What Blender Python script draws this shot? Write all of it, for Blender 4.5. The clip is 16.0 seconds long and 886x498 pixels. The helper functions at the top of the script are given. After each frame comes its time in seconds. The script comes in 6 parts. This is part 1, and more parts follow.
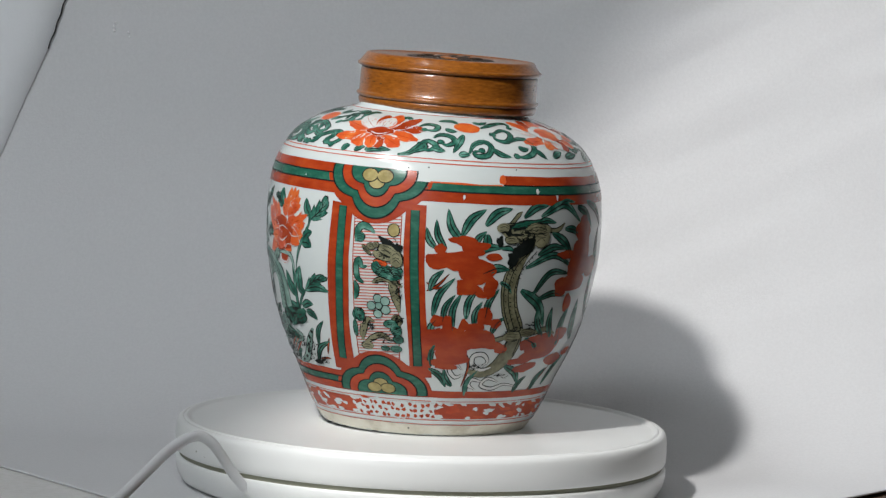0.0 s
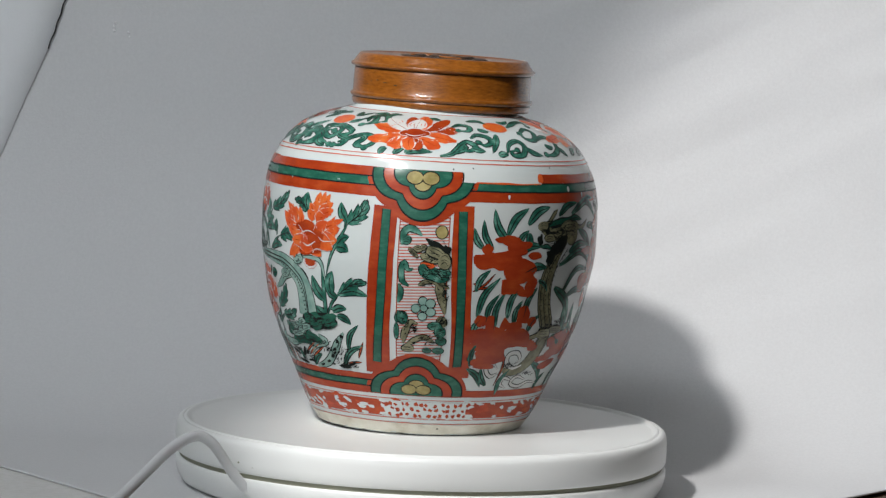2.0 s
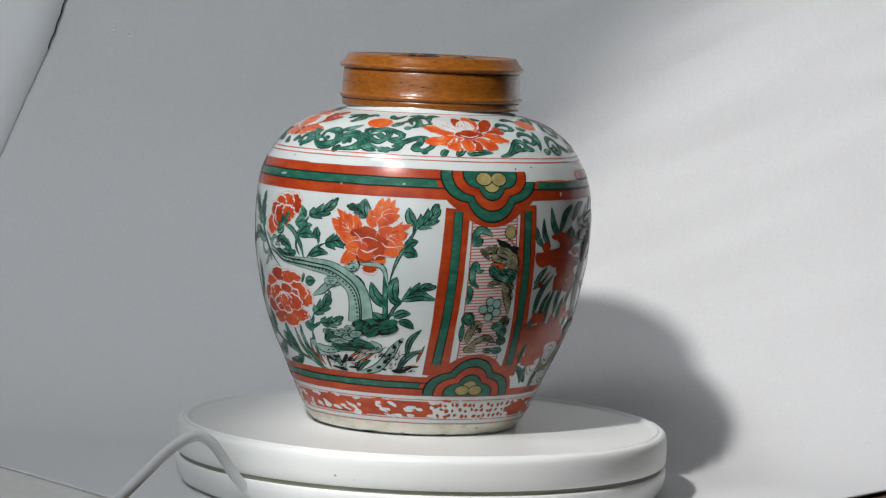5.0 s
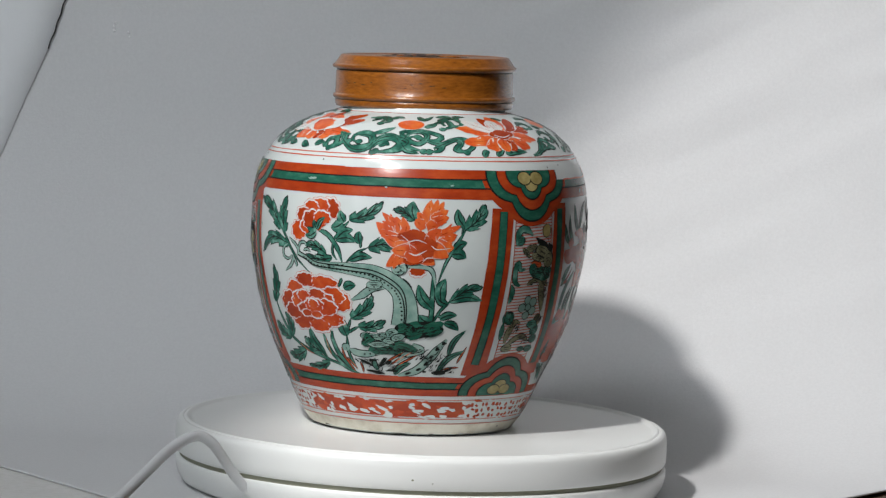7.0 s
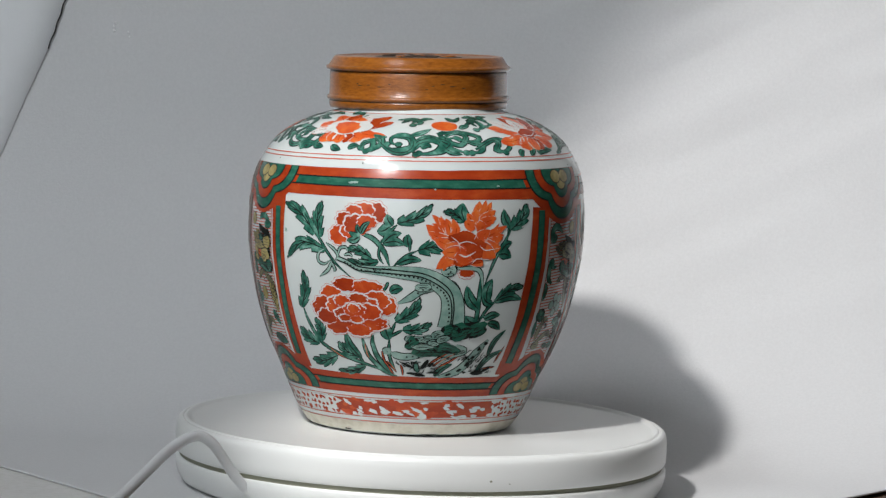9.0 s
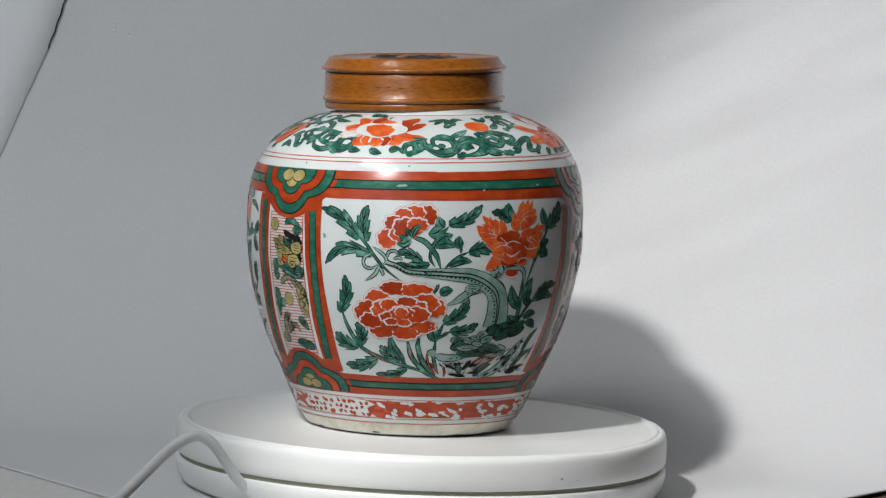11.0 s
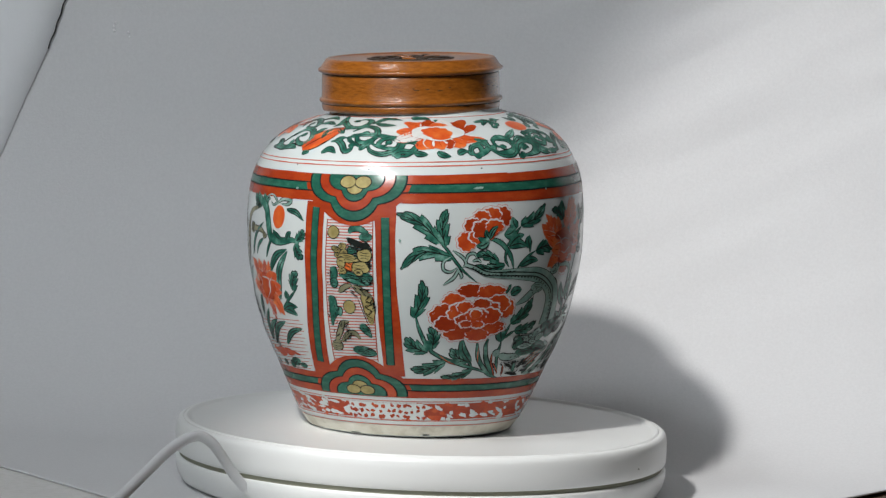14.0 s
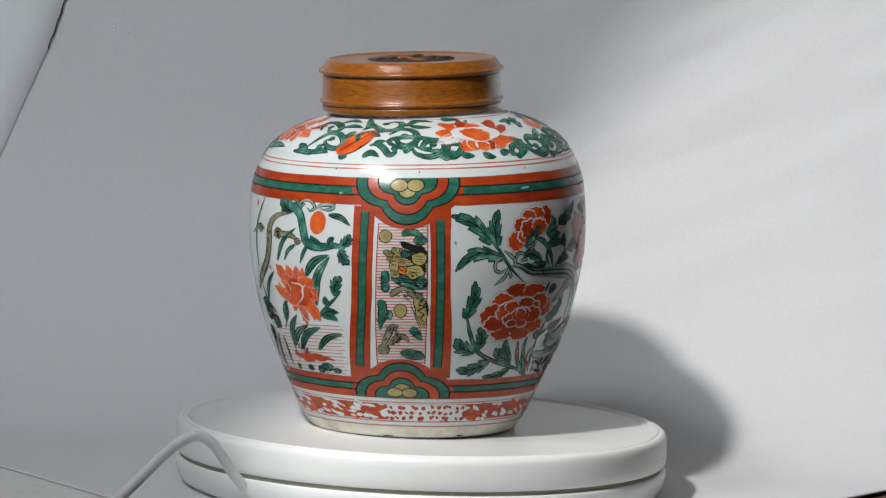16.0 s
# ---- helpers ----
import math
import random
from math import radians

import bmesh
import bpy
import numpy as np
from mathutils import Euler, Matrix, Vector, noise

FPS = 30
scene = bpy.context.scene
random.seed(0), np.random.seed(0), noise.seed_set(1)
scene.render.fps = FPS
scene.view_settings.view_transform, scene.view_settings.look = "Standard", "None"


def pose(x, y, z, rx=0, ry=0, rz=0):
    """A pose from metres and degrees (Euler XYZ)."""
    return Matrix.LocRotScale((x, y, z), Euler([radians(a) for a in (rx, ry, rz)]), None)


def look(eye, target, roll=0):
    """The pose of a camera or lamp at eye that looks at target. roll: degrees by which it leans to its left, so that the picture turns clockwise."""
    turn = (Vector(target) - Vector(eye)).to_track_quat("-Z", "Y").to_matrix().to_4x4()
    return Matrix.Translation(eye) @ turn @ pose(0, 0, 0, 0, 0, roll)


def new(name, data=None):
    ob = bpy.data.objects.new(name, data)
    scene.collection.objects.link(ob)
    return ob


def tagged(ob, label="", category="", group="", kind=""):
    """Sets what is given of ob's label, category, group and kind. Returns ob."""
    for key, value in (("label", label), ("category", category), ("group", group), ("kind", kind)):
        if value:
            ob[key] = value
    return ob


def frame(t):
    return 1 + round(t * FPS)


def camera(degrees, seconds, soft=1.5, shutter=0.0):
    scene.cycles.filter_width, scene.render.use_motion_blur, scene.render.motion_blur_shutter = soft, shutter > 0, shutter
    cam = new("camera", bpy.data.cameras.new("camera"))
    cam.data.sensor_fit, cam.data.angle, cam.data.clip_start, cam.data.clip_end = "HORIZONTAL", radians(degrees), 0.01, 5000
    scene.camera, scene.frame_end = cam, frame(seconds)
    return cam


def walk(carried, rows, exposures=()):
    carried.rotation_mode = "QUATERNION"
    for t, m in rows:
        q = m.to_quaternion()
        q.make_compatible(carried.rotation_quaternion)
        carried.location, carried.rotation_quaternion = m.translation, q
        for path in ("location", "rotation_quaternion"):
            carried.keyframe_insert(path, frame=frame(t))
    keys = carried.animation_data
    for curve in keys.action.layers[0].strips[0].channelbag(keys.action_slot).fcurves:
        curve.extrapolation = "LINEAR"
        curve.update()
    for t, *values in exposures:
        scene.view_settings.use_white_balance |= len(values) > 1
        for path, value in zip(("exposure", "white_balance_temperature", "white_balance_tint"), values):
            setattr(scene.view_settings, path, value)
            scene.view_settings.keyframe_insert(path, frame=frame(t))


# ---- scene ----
cam = camera(9.325, 16.0, soft=1.35)
EYE_EL, EYE_DIST, AIM = radians(6.287), 3.363, Vector((0.00888, 0.0, 0.10595))
EYE = AIM + EYE_DIST * Vector((0, -math.cos(EYE_EL), math.sin(EYE_EL)))
walk(cam, [(0, look(EYE, AIM, 2.08)), (16, look(EYE, AIM, 2.08))])

# ---- world, lamps, exposure ----
world = bpy.data.worlds.new("world")
scene.world = world
world.use_nodes = True
world.node_tree.nodes["Background"].inputs[0].default_value = (0.80, 0.90, 1.0, 1)
world.node_tree.nodes["Background"].inputs[1].default_value = 1.0
scene.view_settings.exposure = -0.32

LAMP = Vector((-0.398, -0.799, 0.950))
key = bpy.data.lights.new("spotlight", "SPOT")
key.energy, key.shadow_soft_size, key.spot_size, key.spot_blend = 69, 0.038, radians(36.4), 0.15
key.color = (1.0, 0.985, 0.975)
key_ob = new("spotlight", key)
key_ob.matrix_world = look(LAMP, LAMP + Vector((0.515, 0.538, -0.657)))
# added fill without a visible fixture, lights the back walls for soft bounce
fill_light = bpy.data.lights.new("wall_bounce_fill", "AREA")
fill_light.shape, fill_light.size, fill_light.size_y, fill_light.energy = "RECTANGLE", 2.6, 1.2, 60
fill_light.color = (0.86, 0.93, 1.0)
fill_light_ob = new("wall_bounce_fill", fill_light)
fill_light_ob.matrix_world = look((-1.3, -3.2, 0.75), (-2.1, -4.2, 1.35))

# unseen soft fill near the spotlight, raised to brighten the floor and shadows
panel_light = bpy.data.lights.new("fill_panel", "AREA")
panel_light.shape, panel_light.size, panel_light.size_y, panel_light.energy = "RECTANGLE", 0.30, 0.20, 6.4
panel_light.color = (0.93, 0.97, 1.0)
panel_ob = new("fill_panel", panel_light)
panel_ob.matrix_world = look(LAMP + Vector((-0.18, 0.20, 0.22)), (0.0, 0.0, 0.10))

# ---- materials ----
def nodes_of(name):
    m = bpy.data.materials.new(name)
    m.use_nodes = True
    nt = m.node_tree
    return m, nt, nt.nodes["Principled BSDF"]


def noise_node(nt, scale, detail=4, rough=0.55, stretch=(1, 1, 1), dist=0.0):
    tc, mp, n = nt.nodes.new("ShaderNodeTexCoord"), nt.nodes.new("ShaderNodeMapping"), nt.nodes.new("ShaderNodeTexNoise")
    mp.inputs["Scale"].default_value = stretch
    n.inputs["Scale"].default_value, n.inputs["Detail"].default_value, n.inputs["Roughness"].default_value = scale, detail, rough
    n.inputs["Distortion"].default_value = dist
    nt.links.new(tc.outputs["Object"], mp.inputs["Vector"])
    nt.links.new(mp.outputs["Vector"], n.inputs["Vector"])
    return n


def ramp(nt, src, stops):
    r = nt.nodes.new("ShaderNodeValToRGB")
    while len(r.color_ramp.elements) < len(stops):
        r.color_ramp.elements.new(0.5)
    for e, (p, c) in zip(r.color_ramp.elements, stops):
        e.position, e.color = p, (*c, 1)
    nt.links.new(src, r.inputs["Fac"])
    return r.outputs["Color"]


def bump(nt, bsdf, height, strength, distance):
    b = nt.nodes.new("ShaderNodeBump")
    b.inputs["Strength"].default_value, b.inputs["Distance"].default_value = strength, distance
    nt.links.new(height, b.inputs["Height"])
    nt.links.new(b.outputs["Normal"], bsdf.inputs["Normal"])
    nt.links.new(b.outputs["Normal"], bsdf.inputs["Coat Normal"])


def surface(name, stops, scale=20, rough=0.5, detail=5, stretch=(1, 1, 1), relief=0.0, relief_scale=None, distance=0.001, coat=0.0, spec=0.5, dist=0.0):
    m, nt, b = nodes_of(name)
    n = noise_node(nt, scale, detail, 0.6, stretch, dist)
    nt.links.new(ramp(nt, n.outputs["Fac"], stops), b.inputs["Base Color"])
    b.inputs["Roughness"].default_value = rough
    b.inputs["Specular IOR Level"].default_value = spec
    b.inputs["Coat Weight"].default_value = coat
    b.inputs["Coat Roughness"].default_value = 0.12
    if relief:
        n2 = noise_node(nt, relief_scale or scale * 4, 3, 0.6, stretch)
        bump(nt, b, n2.outputs["Fac"], relief, distance)
    return m


GLAZE = surface("porcelain_glaze", [(0.3, (0.475, 0.525, 0.52)), (0.5, (0.52, 0.56, 0.55)), (0.75, (0.555, 0.58, 0.56))], 14, 0.12, relief=0.06, relief_scale=70, distance=0.0006)
FOOT = surface("bare_foot_clay", [(0.3, (0.42, 0.38, 0.29)), (0.5, (0.62, 0.59, 0.50)), (0.7, (0.70, 0.68, 0.60))], 60, 0.55, relief=0.3, relief_scale=240)
RED = surface("iron_red_enamel", [(0.26, (0.235, 0.022, 0.006)), (0.52, (0.31, 0.037, 0.009)), (0.80, (0.42, 0.072, 0.016))], 60, 0.26, stretch=(1, 1, 2.2), relief=0.08, relief_scale=300, distance=0.0004, spec=0.35)
ORANGE = surface("thin_red_wash", [(0.3, (0.42, 0.045, 0.010)), (0.5, (0.54, 0.085, 0.016)), (0.72, (0.62, 0.165, 0.035))], 110, 0.28, stretch=(1, 1, 0.5), spec=0.35)
GREEN = surface("green_enamel", [(0.28, (0.010, 0.068, 0.046)), (0.52, (0.018, 0.100, 0.066)), (0.78, (0.045, 0.160, 0.108))], 110, 0.2, stretch=(1, 1, 2.5), relief=0.06, relief_scale=260, distance=0.0004, spec=0.3)
LEAF = surface("leaf_green_enamel", [(0.30, (0.008, 0.052, 0.037)), (0.45, (0.022, 0.105, 0.075)), (0.56, (0.050, 0.170, 0.125)), (0.70, (0.16, 0.33, 0.27))], 150, 0.2, relief=0.06, relief_scale=260, distance=0.0004, spec=0.3)
AQUA = surface("pale_green_enamel", [(0.3, (0.12, 0.24, 0.205)), (0.7, (0.29, 0.41, 0.36))], 110, 0.18, spec=0.35)
OLIVE = surface("olive_enamel", [(0.3, (0.10, 0.10, 0.058)), (0.7, (0.28, 0.27, 0.165))], 160, 0.2, spec=0.35)
YELLOW = surface("straw_yellow_enamel", [(0.3, (0.20, 0.16, 0.055)), (0.7, (0.39, 0.33, 0.14))], 130, 0.2, spec=0.35)
INK = surface("black_outline", [(0.3, (0.004, 0.006, 0.005)), (0.7, (0.014, 0.018, 0.016))], 120, 0.45, spec=0.08)
FLOWER = surface("flower_red_enamel", [(0.28, (0.30, 0.028, 0.007)), (0.5, (0.41, 0.050, 0.011)), (0.75, (0.53, 0.100, 0.022))], 90, 0.27, relief=0.08, relief_scale=300, distance=0.0004, spec=0.35)
DEEP = surface("blackish_green_enamel", [(0.3, (0.004, 0.016, 0.012)), (0.55, (0.010, 0.040, 0.030)), (0.75, (0.04, 0.11, 0.085))], 200, 0.25, spec=0.3)
FINE_RED = surface("fine_red_line", [(0.3, (0.40, 0.07, 0.04)), (0.7, (0.55, 0.14, 0.09))], 150, 0.25)
PALE = surface("white_reserve", [(0.3, (0.52, 0.53, 0.51)), (0.7, (0.60, 0.60, 0.58))], 90, 0.15)
PLASTIC = surface("white_plastic", [(0.3, (0.76, 0.77, 0.75)), (0.7, (0.80, 0.81, 0.79))], 6, 0.36, relief=0.04, relief_scale=500, distance=0.0003)
# olive tone carries the shade of the plate's gap; the plate's specks share it
GAP = surface("gap_shade_and_speck", [(0.3, (0.23, 0.23, 0.17)), (0.7, (0.30, 0.30, 0.22))], 30, 0.6)
RUBBER = surface("grey_cable", [(0.3, (0.74, 0.745, 0.75)), (0.7, (0.80, 0.805, 0.81))], 40, 0.42)
SHEET = surface("white_backdrop_cloth", [(0.3, (0.695, 0.695, 0.70)), (0.7, (0.74, 0.74, 0.745))], 520, 0.85, detail=6, relief=0.35, relief_scale=800, distance=0.0006, spec=0.2)
PAPER = surface("bright_white_cloth", [(0.3, (0.86, 0.87, 0.88)), (0.7, (0.90, 0.91, 0.92))], 5, 0.8, relief=0.3, relief_scale=650, distance=0.0006, spec=0.2)
PLASTER = surface("room_plaster", [(0.3, (0.74, 0.74, 0.735)), (0.7, (0.80, 0.80, 0.795))], 3, 0.9, spec=0.2)
TABLE = surface("brown_table_wood", [(0.3, (0.05, 0.026, 0.014)), (0.6, (0.10, 0.055, 0.03))], 9, 0.5, stretch=(8, 1, 1))
WOOD = surface("polished_lid_wood", [(0.22, (0.095, 0.024, 0.003)), (0.42, (0.190, 0.058, 0.006)), (0.58, (0.245, 0.080, 0.009)), (0.8, (0.31, 0.110, 0.014))], 210, 0.30, detail=9, stretch=(1, 1, 4), relief=0.4, relief_scale=380, distance=0.0004, coat=0.7, spec=0.22)
DARK_WOOD = surface("dark_carved_wood", [(0.3, (0.010, 0.006, 0.004)), (0.7, (0.045, 0.024, 0.012))], 160, 0.55, relief=0.3, spec=0.3)


def thing(name, label, category, group="", kind="", m=None):
    ob = new(name)
    if m is not None:
        ob.matrix_world = m
    return tagged(ob, label, category, group, kind)


def part(name, bm, material, parent=None, label="", smooth=True):
    me = bpy.data.meshes.new(name)
    bm.to_mesh(me)
    bm.free()
    for p in me.polygons:
        p.use_smooth = smooth
    me.materials.append(material)
    ob = new(name, me)
    if parent:
        ob.parent = parent
    return tagged(ob, label)


def lathe(profile, segs=192, cap_low=True, cap_high=True, warp=None):
    """A turned solid from (radius, height) pairs, low to high."""
    bm = bmesh.new()
    rings = []
    for r, z in profile:
        rings.append([bm.verts.new((r * math.cos(2 * math.pi * i / segs), r * math.sin(2 * math.pi * i / segs), z)) for i in range(segs)])
    for a, b in zip(rings, rings[1:]):
        for i in range(segs):
            bm.faces.new((a[i], a[(i + 1) % segs], b[(i + 1) % segs], b[i]))
    if cap_low:
        bm.faces.new(rings[0][::-1])
    if cap_high:
        bm.faces.new(rings[-1])
    if warp:
        for v in bm.verts:
            v.co = warp(v.co)
    return bm


def box(sx, sy, sz, at=(0, 0, 0), bevel=0.0):
    bm = bmesh.new()
    bmesh.ops.create_cube(bm, size=1, matrix=Matrix.Translation(at) @ Matrix.Diagonal((sx, sy, sz, 1)))
    if bevel:
        bmesh.ops.bevel(bm, geom=bm.edges[:], offset=bevel, segments=2, affect="EDGES", profile=0.5)
    return bm


def tube(path, radius, sides=14, smooth_steps=8):
    """A round cord along a Catmull-Rom path."""
    pts = [Vector(p) for p in path]
    pts = [2 * pts[0] - pts[1], *pts, 2 * pts[-1] - pts[-2]]
    line = []
    for a, b, c, d in zip(pts, pts[1:], pts[2:], pts[3:]):
        for k in range(smooth_steps):
            t = k / smooth_steps
            line.append(0.5 * (2 * b + (c - a) * t + (2 * a - 5 * b + 4 * c - d) * t * t + (3 * b - a - 3 * c + d) * t ** 3))
    line.append(pts[-2])
    bm = bmesh.new()
    rings = []
    side = Vector((0, 0, 1))
    for i, p in enumerate(line):
        w = (line[min(i + 1, len(line) - 1)] - line[max(i - 1, 0)]).normalized()
        side = (side - w * side.dot(w)).normalized()
        up = w.cross(side)
        rings.append([bm.verts.new(p + radius * (math.cos(a) * side + math.sin(a) * up)) for a in (2 * math.pi * j / sides for j in range(sides))])
    for a, b in zip(rings, rings[1:]):
        for j in range(sides):
            bm.faces.new((a[j], a[(j + 1) % sides], b[(j + 1) % sides], b[j]))
    bm.faces.new(rings[0][::-1])
    bm.faces.new(rings[-1])
    return bm


# ---- room ----
def slab(name, sx, sy, sz, at, mat, label, category="wall"):
    return tagged(part(name, box(sx, sy, sz, at), mat, None, label, False), label, category, "", "structure")


FLOOR_Z = -0.80
slab("floor", 5.2, 6.2, 0.1, (0, -1.2, FLOOR_Z - 0.05), TABLE, "plain dark wooden floor of the room", "floor")
slab("wall_north", 5.2, 0.1, 2.6, (0, 1.95, FLOOR_Z + 1.3), PLASTER, "plain pale plastered room wall")
slab("wall_south", 5.2, 0.1, 2.6, (0, -4.35, FLOOR_Z + 1.3), PLASTER, "plain pale plastered room wall")
# unseen wall, made dark so less light reaches the jar from the right
slab("wall_east", 0.1, 6.2, 2.6, (2.65, -1.2, FLOOR_Z + 1.3), TABLE, "unseen room wall darkened to dim the right side of the jar")
slab("ceiling", 5.4, 6.4, 0.1, (0, -1.2, FLOOR_Z + 2.65), PLASTER, "plain pale plastered room ceiling", "ceiling")
slab("wall_west", 0.1, 6.2, 2.6, (-2.65, -1.2, FLOOR_Z + 1.3), PLASTER, "plain pale plastered room wall")

# ---- table and backdrop ----
TOP_Z = -0.0435
table = thing("table", "dark brown wooden table under the white cloth", "table")
part("tabletop", box(1.30, 0.80, 0.03, (0, 0.22, TOP_Z - 0.0178), 0.004), TABLE, table)
for sx in (-1, 1):
    for sy in (-0.12, 0.56):
        part("leg", box(0.05, 0.05, TOP_Z - 0.0328 - FLOOR_Z, (sx * 0.58, sy, (TOP_Z - 0.0328 + FLOOR_Z) / 2), 0.004), TABLE, table)


SHEET_YAW, SHEET_START, BEND = radians(-10.5), 0.106, 0.219


def sheet_point(x, s, lift=0.0):
    """Place on the sheet, x across it and s along it from under the turntable up the wall."""
    e = s - SHEET_START
    if e < 0:
        y, z, ny, nz = s, 0.0, 0.0, 1.0
    else:
        a = min(e / BEND, math.pi / 2)
        y, z = SHEET_START + BEND * math.sin(a), BEND * (1 - math.cos(a)) + max(0.0, e - BEND * math.pi / 2)
        ny, nz = -math.sin(a), math.cos(a)
    g = max(0.0, min(1.0, e * 5))
    wave = 0.0055 * noise.noise(Vector((x * 1.6 + s * 0.7, s * 9 - x * 4.2, 2))) + 0.0026 * noise.noise(Vector((x * 3.2 + s * 1.5, s * 22 - x * 10, 5))) + 0.0014 * noise.noise(Vector((x * 6 + s * 3, s * 48 - x * 23, 8)))
    lift += g * wave * max(0.15, min(1.0, (x + 0.30) * 6))
    c, n = math.cos(SHEET_YAW), math.sin(SHEET_YAW)
    y, z = y + lift * ny, z + lift * nz + TOP_Z + 0.0006
    return Vector((c * x - n * y, n * x + c * y, z))


def sweep_sheet(nu=160, nv=240):
    """White cloth lying on the table and rising behind in one curve."""
    bm = bmesh.new()
    grid = []
    for j in range(nv + 1):
        s = -0.14 + 1.05 * j / nv
        left = max(-0.37, -0.2639 - 1.0 * (s + 0.0244))
        right = min(0.62, 0.2605 + 0.48 * (s - 0.0677))
        grid.append([bm.verts.new(sheet_point(left + (right - left) * i / nu, s)) for i in range(nu + 1)])
    for a, b in zip(grid, grid[1:]):
        for i in range(nu):
            bm.faces.new((a[i], a[i + 1], b[i + 1], b[i]))
    return bm


sheet = tagged(part("backdrop", sweep_sheet(), SHEET, None), "white cloth backdrop lying on the table and curving up behind the turntable", "backdrop", "", "structure")
md = sheet.modifiers.new("thickness", "SOLIDIFY")
md.thickness, md.offset = 0.0010, -1

under = bmesh.new()
n = 24
rows = [[under.verts.new((-0.62 + 0.78 * i / n, -0.17 + 0.36 * j / n, TOP_Z - 0.0008 + 0.0005 * noise.noise(Vector((i * 0.5, j * 0.5, 3))))) for i in range(n + 1)] for j in range(n + 1)]
for a, b in zip(rows, rows[1:]):
    for i in range(n):
        under.faces.new((a[i], a[i + 1], b[i + 1], b[i]))
LINEN = surface("pale_linen", [(0.3, (0.74, 0.73, 0.70)), (0.7, (0.82, 0.81, 0.79))], 220, 0.9, relief=0.5, relief_scale=700, distance=0.0006, spec=0.2)
runner = tagged(part("table_runner", under, LINEN), "pale beige linen runner lying on the table under the backdrop", "table runner")
md = runner.modifiers.new("thickness", "SOLIDIFY")
md.thickness, md.offset = 0.0012, -1


def panel_edge(s):
    """How far across the backdrop the side panel reaches at the height s."""
    return -0.3200 + 0.375 * (s - 0.500) - 0.35 * min(0.0, s - 0.45) ** 2 + 0.0010 * math.sin(s * 70)


def side_panel():
    """White cloth panel hanging before the backdrop's border, its edge leaning inwards at the top."""
    bm = bmesh.new()
    grid = []
    for j in range(61):
        s = 0.16 + 0.74 * j / 60
        edge = panel_edge(s)
        row = []
        for i in range(13):
            f = i / 12
            x = edge - 0.30 * f
            row.append(bm.verts.new(sheet_point(x, s, 0.0014 + 0.002 * f + 0.0008 * noise.noise(Vector((x * 9, s * 6, 1))))))
        grid.append(row)
    for a, b in zip(grid, grid[1:]):
        for i in range(12):
            bm.faces.new((a[i], b[i], b[i + 1], a[i + 1]))
    return bm


# ---- turntable ----
SPIN = 8.866
turntable = thing("turntable", "round white plastic motor turntable with a grey cable", "turntable", m=pose(-0.0003, 0, 0))
part("base", lathe([(0.128, TOP_Z + 0.0008), (0.1440, TOP_Z + 0.0008), (0.1480, TOP_Z + 0.003), (0.1508, -0.036), (0.1522, -0.030), (0.1523, -0.0268), (0.1517, -0.0254), (0.1490, -0.0252)]), PLASTIC, turntable)
# ring coloured like the shade inside the gap
part("gap_shade_ring", lathe([(0.1500, -0.0260), (0.1500, -0.0216)], cap_low=False, cap_high=False), GAP, turntable, "dull olive ring coloured as the shaded gap under the turning plate")
plate = part("turning_plate", lathe([(0.1480, -0.0224), (0.1515, -0.0224), (0.1522, -0.0212), (0.1525, -0.016), (0.1524, -0.0092), (0.1520, -0.0060), (0.1512, -0.0040), (0.1500, -0.0029), (0.1488, -0.0025), (0.1480, -0.0025), (0.1478, -0.0029), (0.1475, -0.0029), (0.1472, -0.0023), (0.1464, -0.0018), (0.1454, -0.0018), (0.1440, -0.0030), (0.1420, -0.0036), (0.05, -0.0036)]), PLASTIC, turntable, "glossy white turning plate with a raised rim")
for a, z, r in ((-153.5, -0.0160, 0.0006), (-149.0, -0.0178, 0.0003)):
    bm = bmesh.new()
    bmesh.ops.create_icosphere(bm, subdivisions=2, radius=r)
    for v in bm.verts:
        v.co = Vector((v.co.x * 1.5, v.co.y * 0.25, v.co.z))
    bm.transform(pose(0, 0, 0, 0, 0, a + 90) @ Matrix.Translation((0, -0.1525, z)))
    part("speck", bm, GAP, plate)

# ---- jar ----
PROFILE = [(0.0604, -0.004), (0.0636, -0.0024), (0.0648, 0.0), (0.0680, 0.004), (0.0736, 0.015), (0.0802, 0.03), (0.0894, 0.05), (0.0963, 0.07), (0.1007, 0.09), (0.1031, 0.105), (0.1037, 0.12), (0.1034, 0.135), (0.1017, 0.148), (0.0982, 0.158), (0.0931, 0.167), (0.0862, 0.175), (0.0770, 0.1815), (0.0660, 0.1865), (0.0560, 0.1895), (0.0500, 0.1915)]


def radius_at(h):
    """Smooth radius of the jar at height h."""
    p = PROFILE
    k = 1
    while k < len(p) - 1 and p[k][1] < h:
        k += 1
    slope = lambda i: (p[min(i + 1, len(p) - 1)][0] - p[max(i - 1, 0)][0]) / (p[min(i + 1, len(p) - 1)][1] - p[max(i - 1, 0)][1])
    (r0, h0), (r1, h1) = p[k - 1], p[k]
    d = h1 - h0
    t = (h - h0) / d
    return (2 * t ** 3 - 3 * t * t + 1) * r0 + (t ** 3 - 2 * t * t + t) * d * slope(k - 1) + (3 * t * t - 2 * t ** 3) * r1 + (t ** 3 - t * t) * d * slope(k)


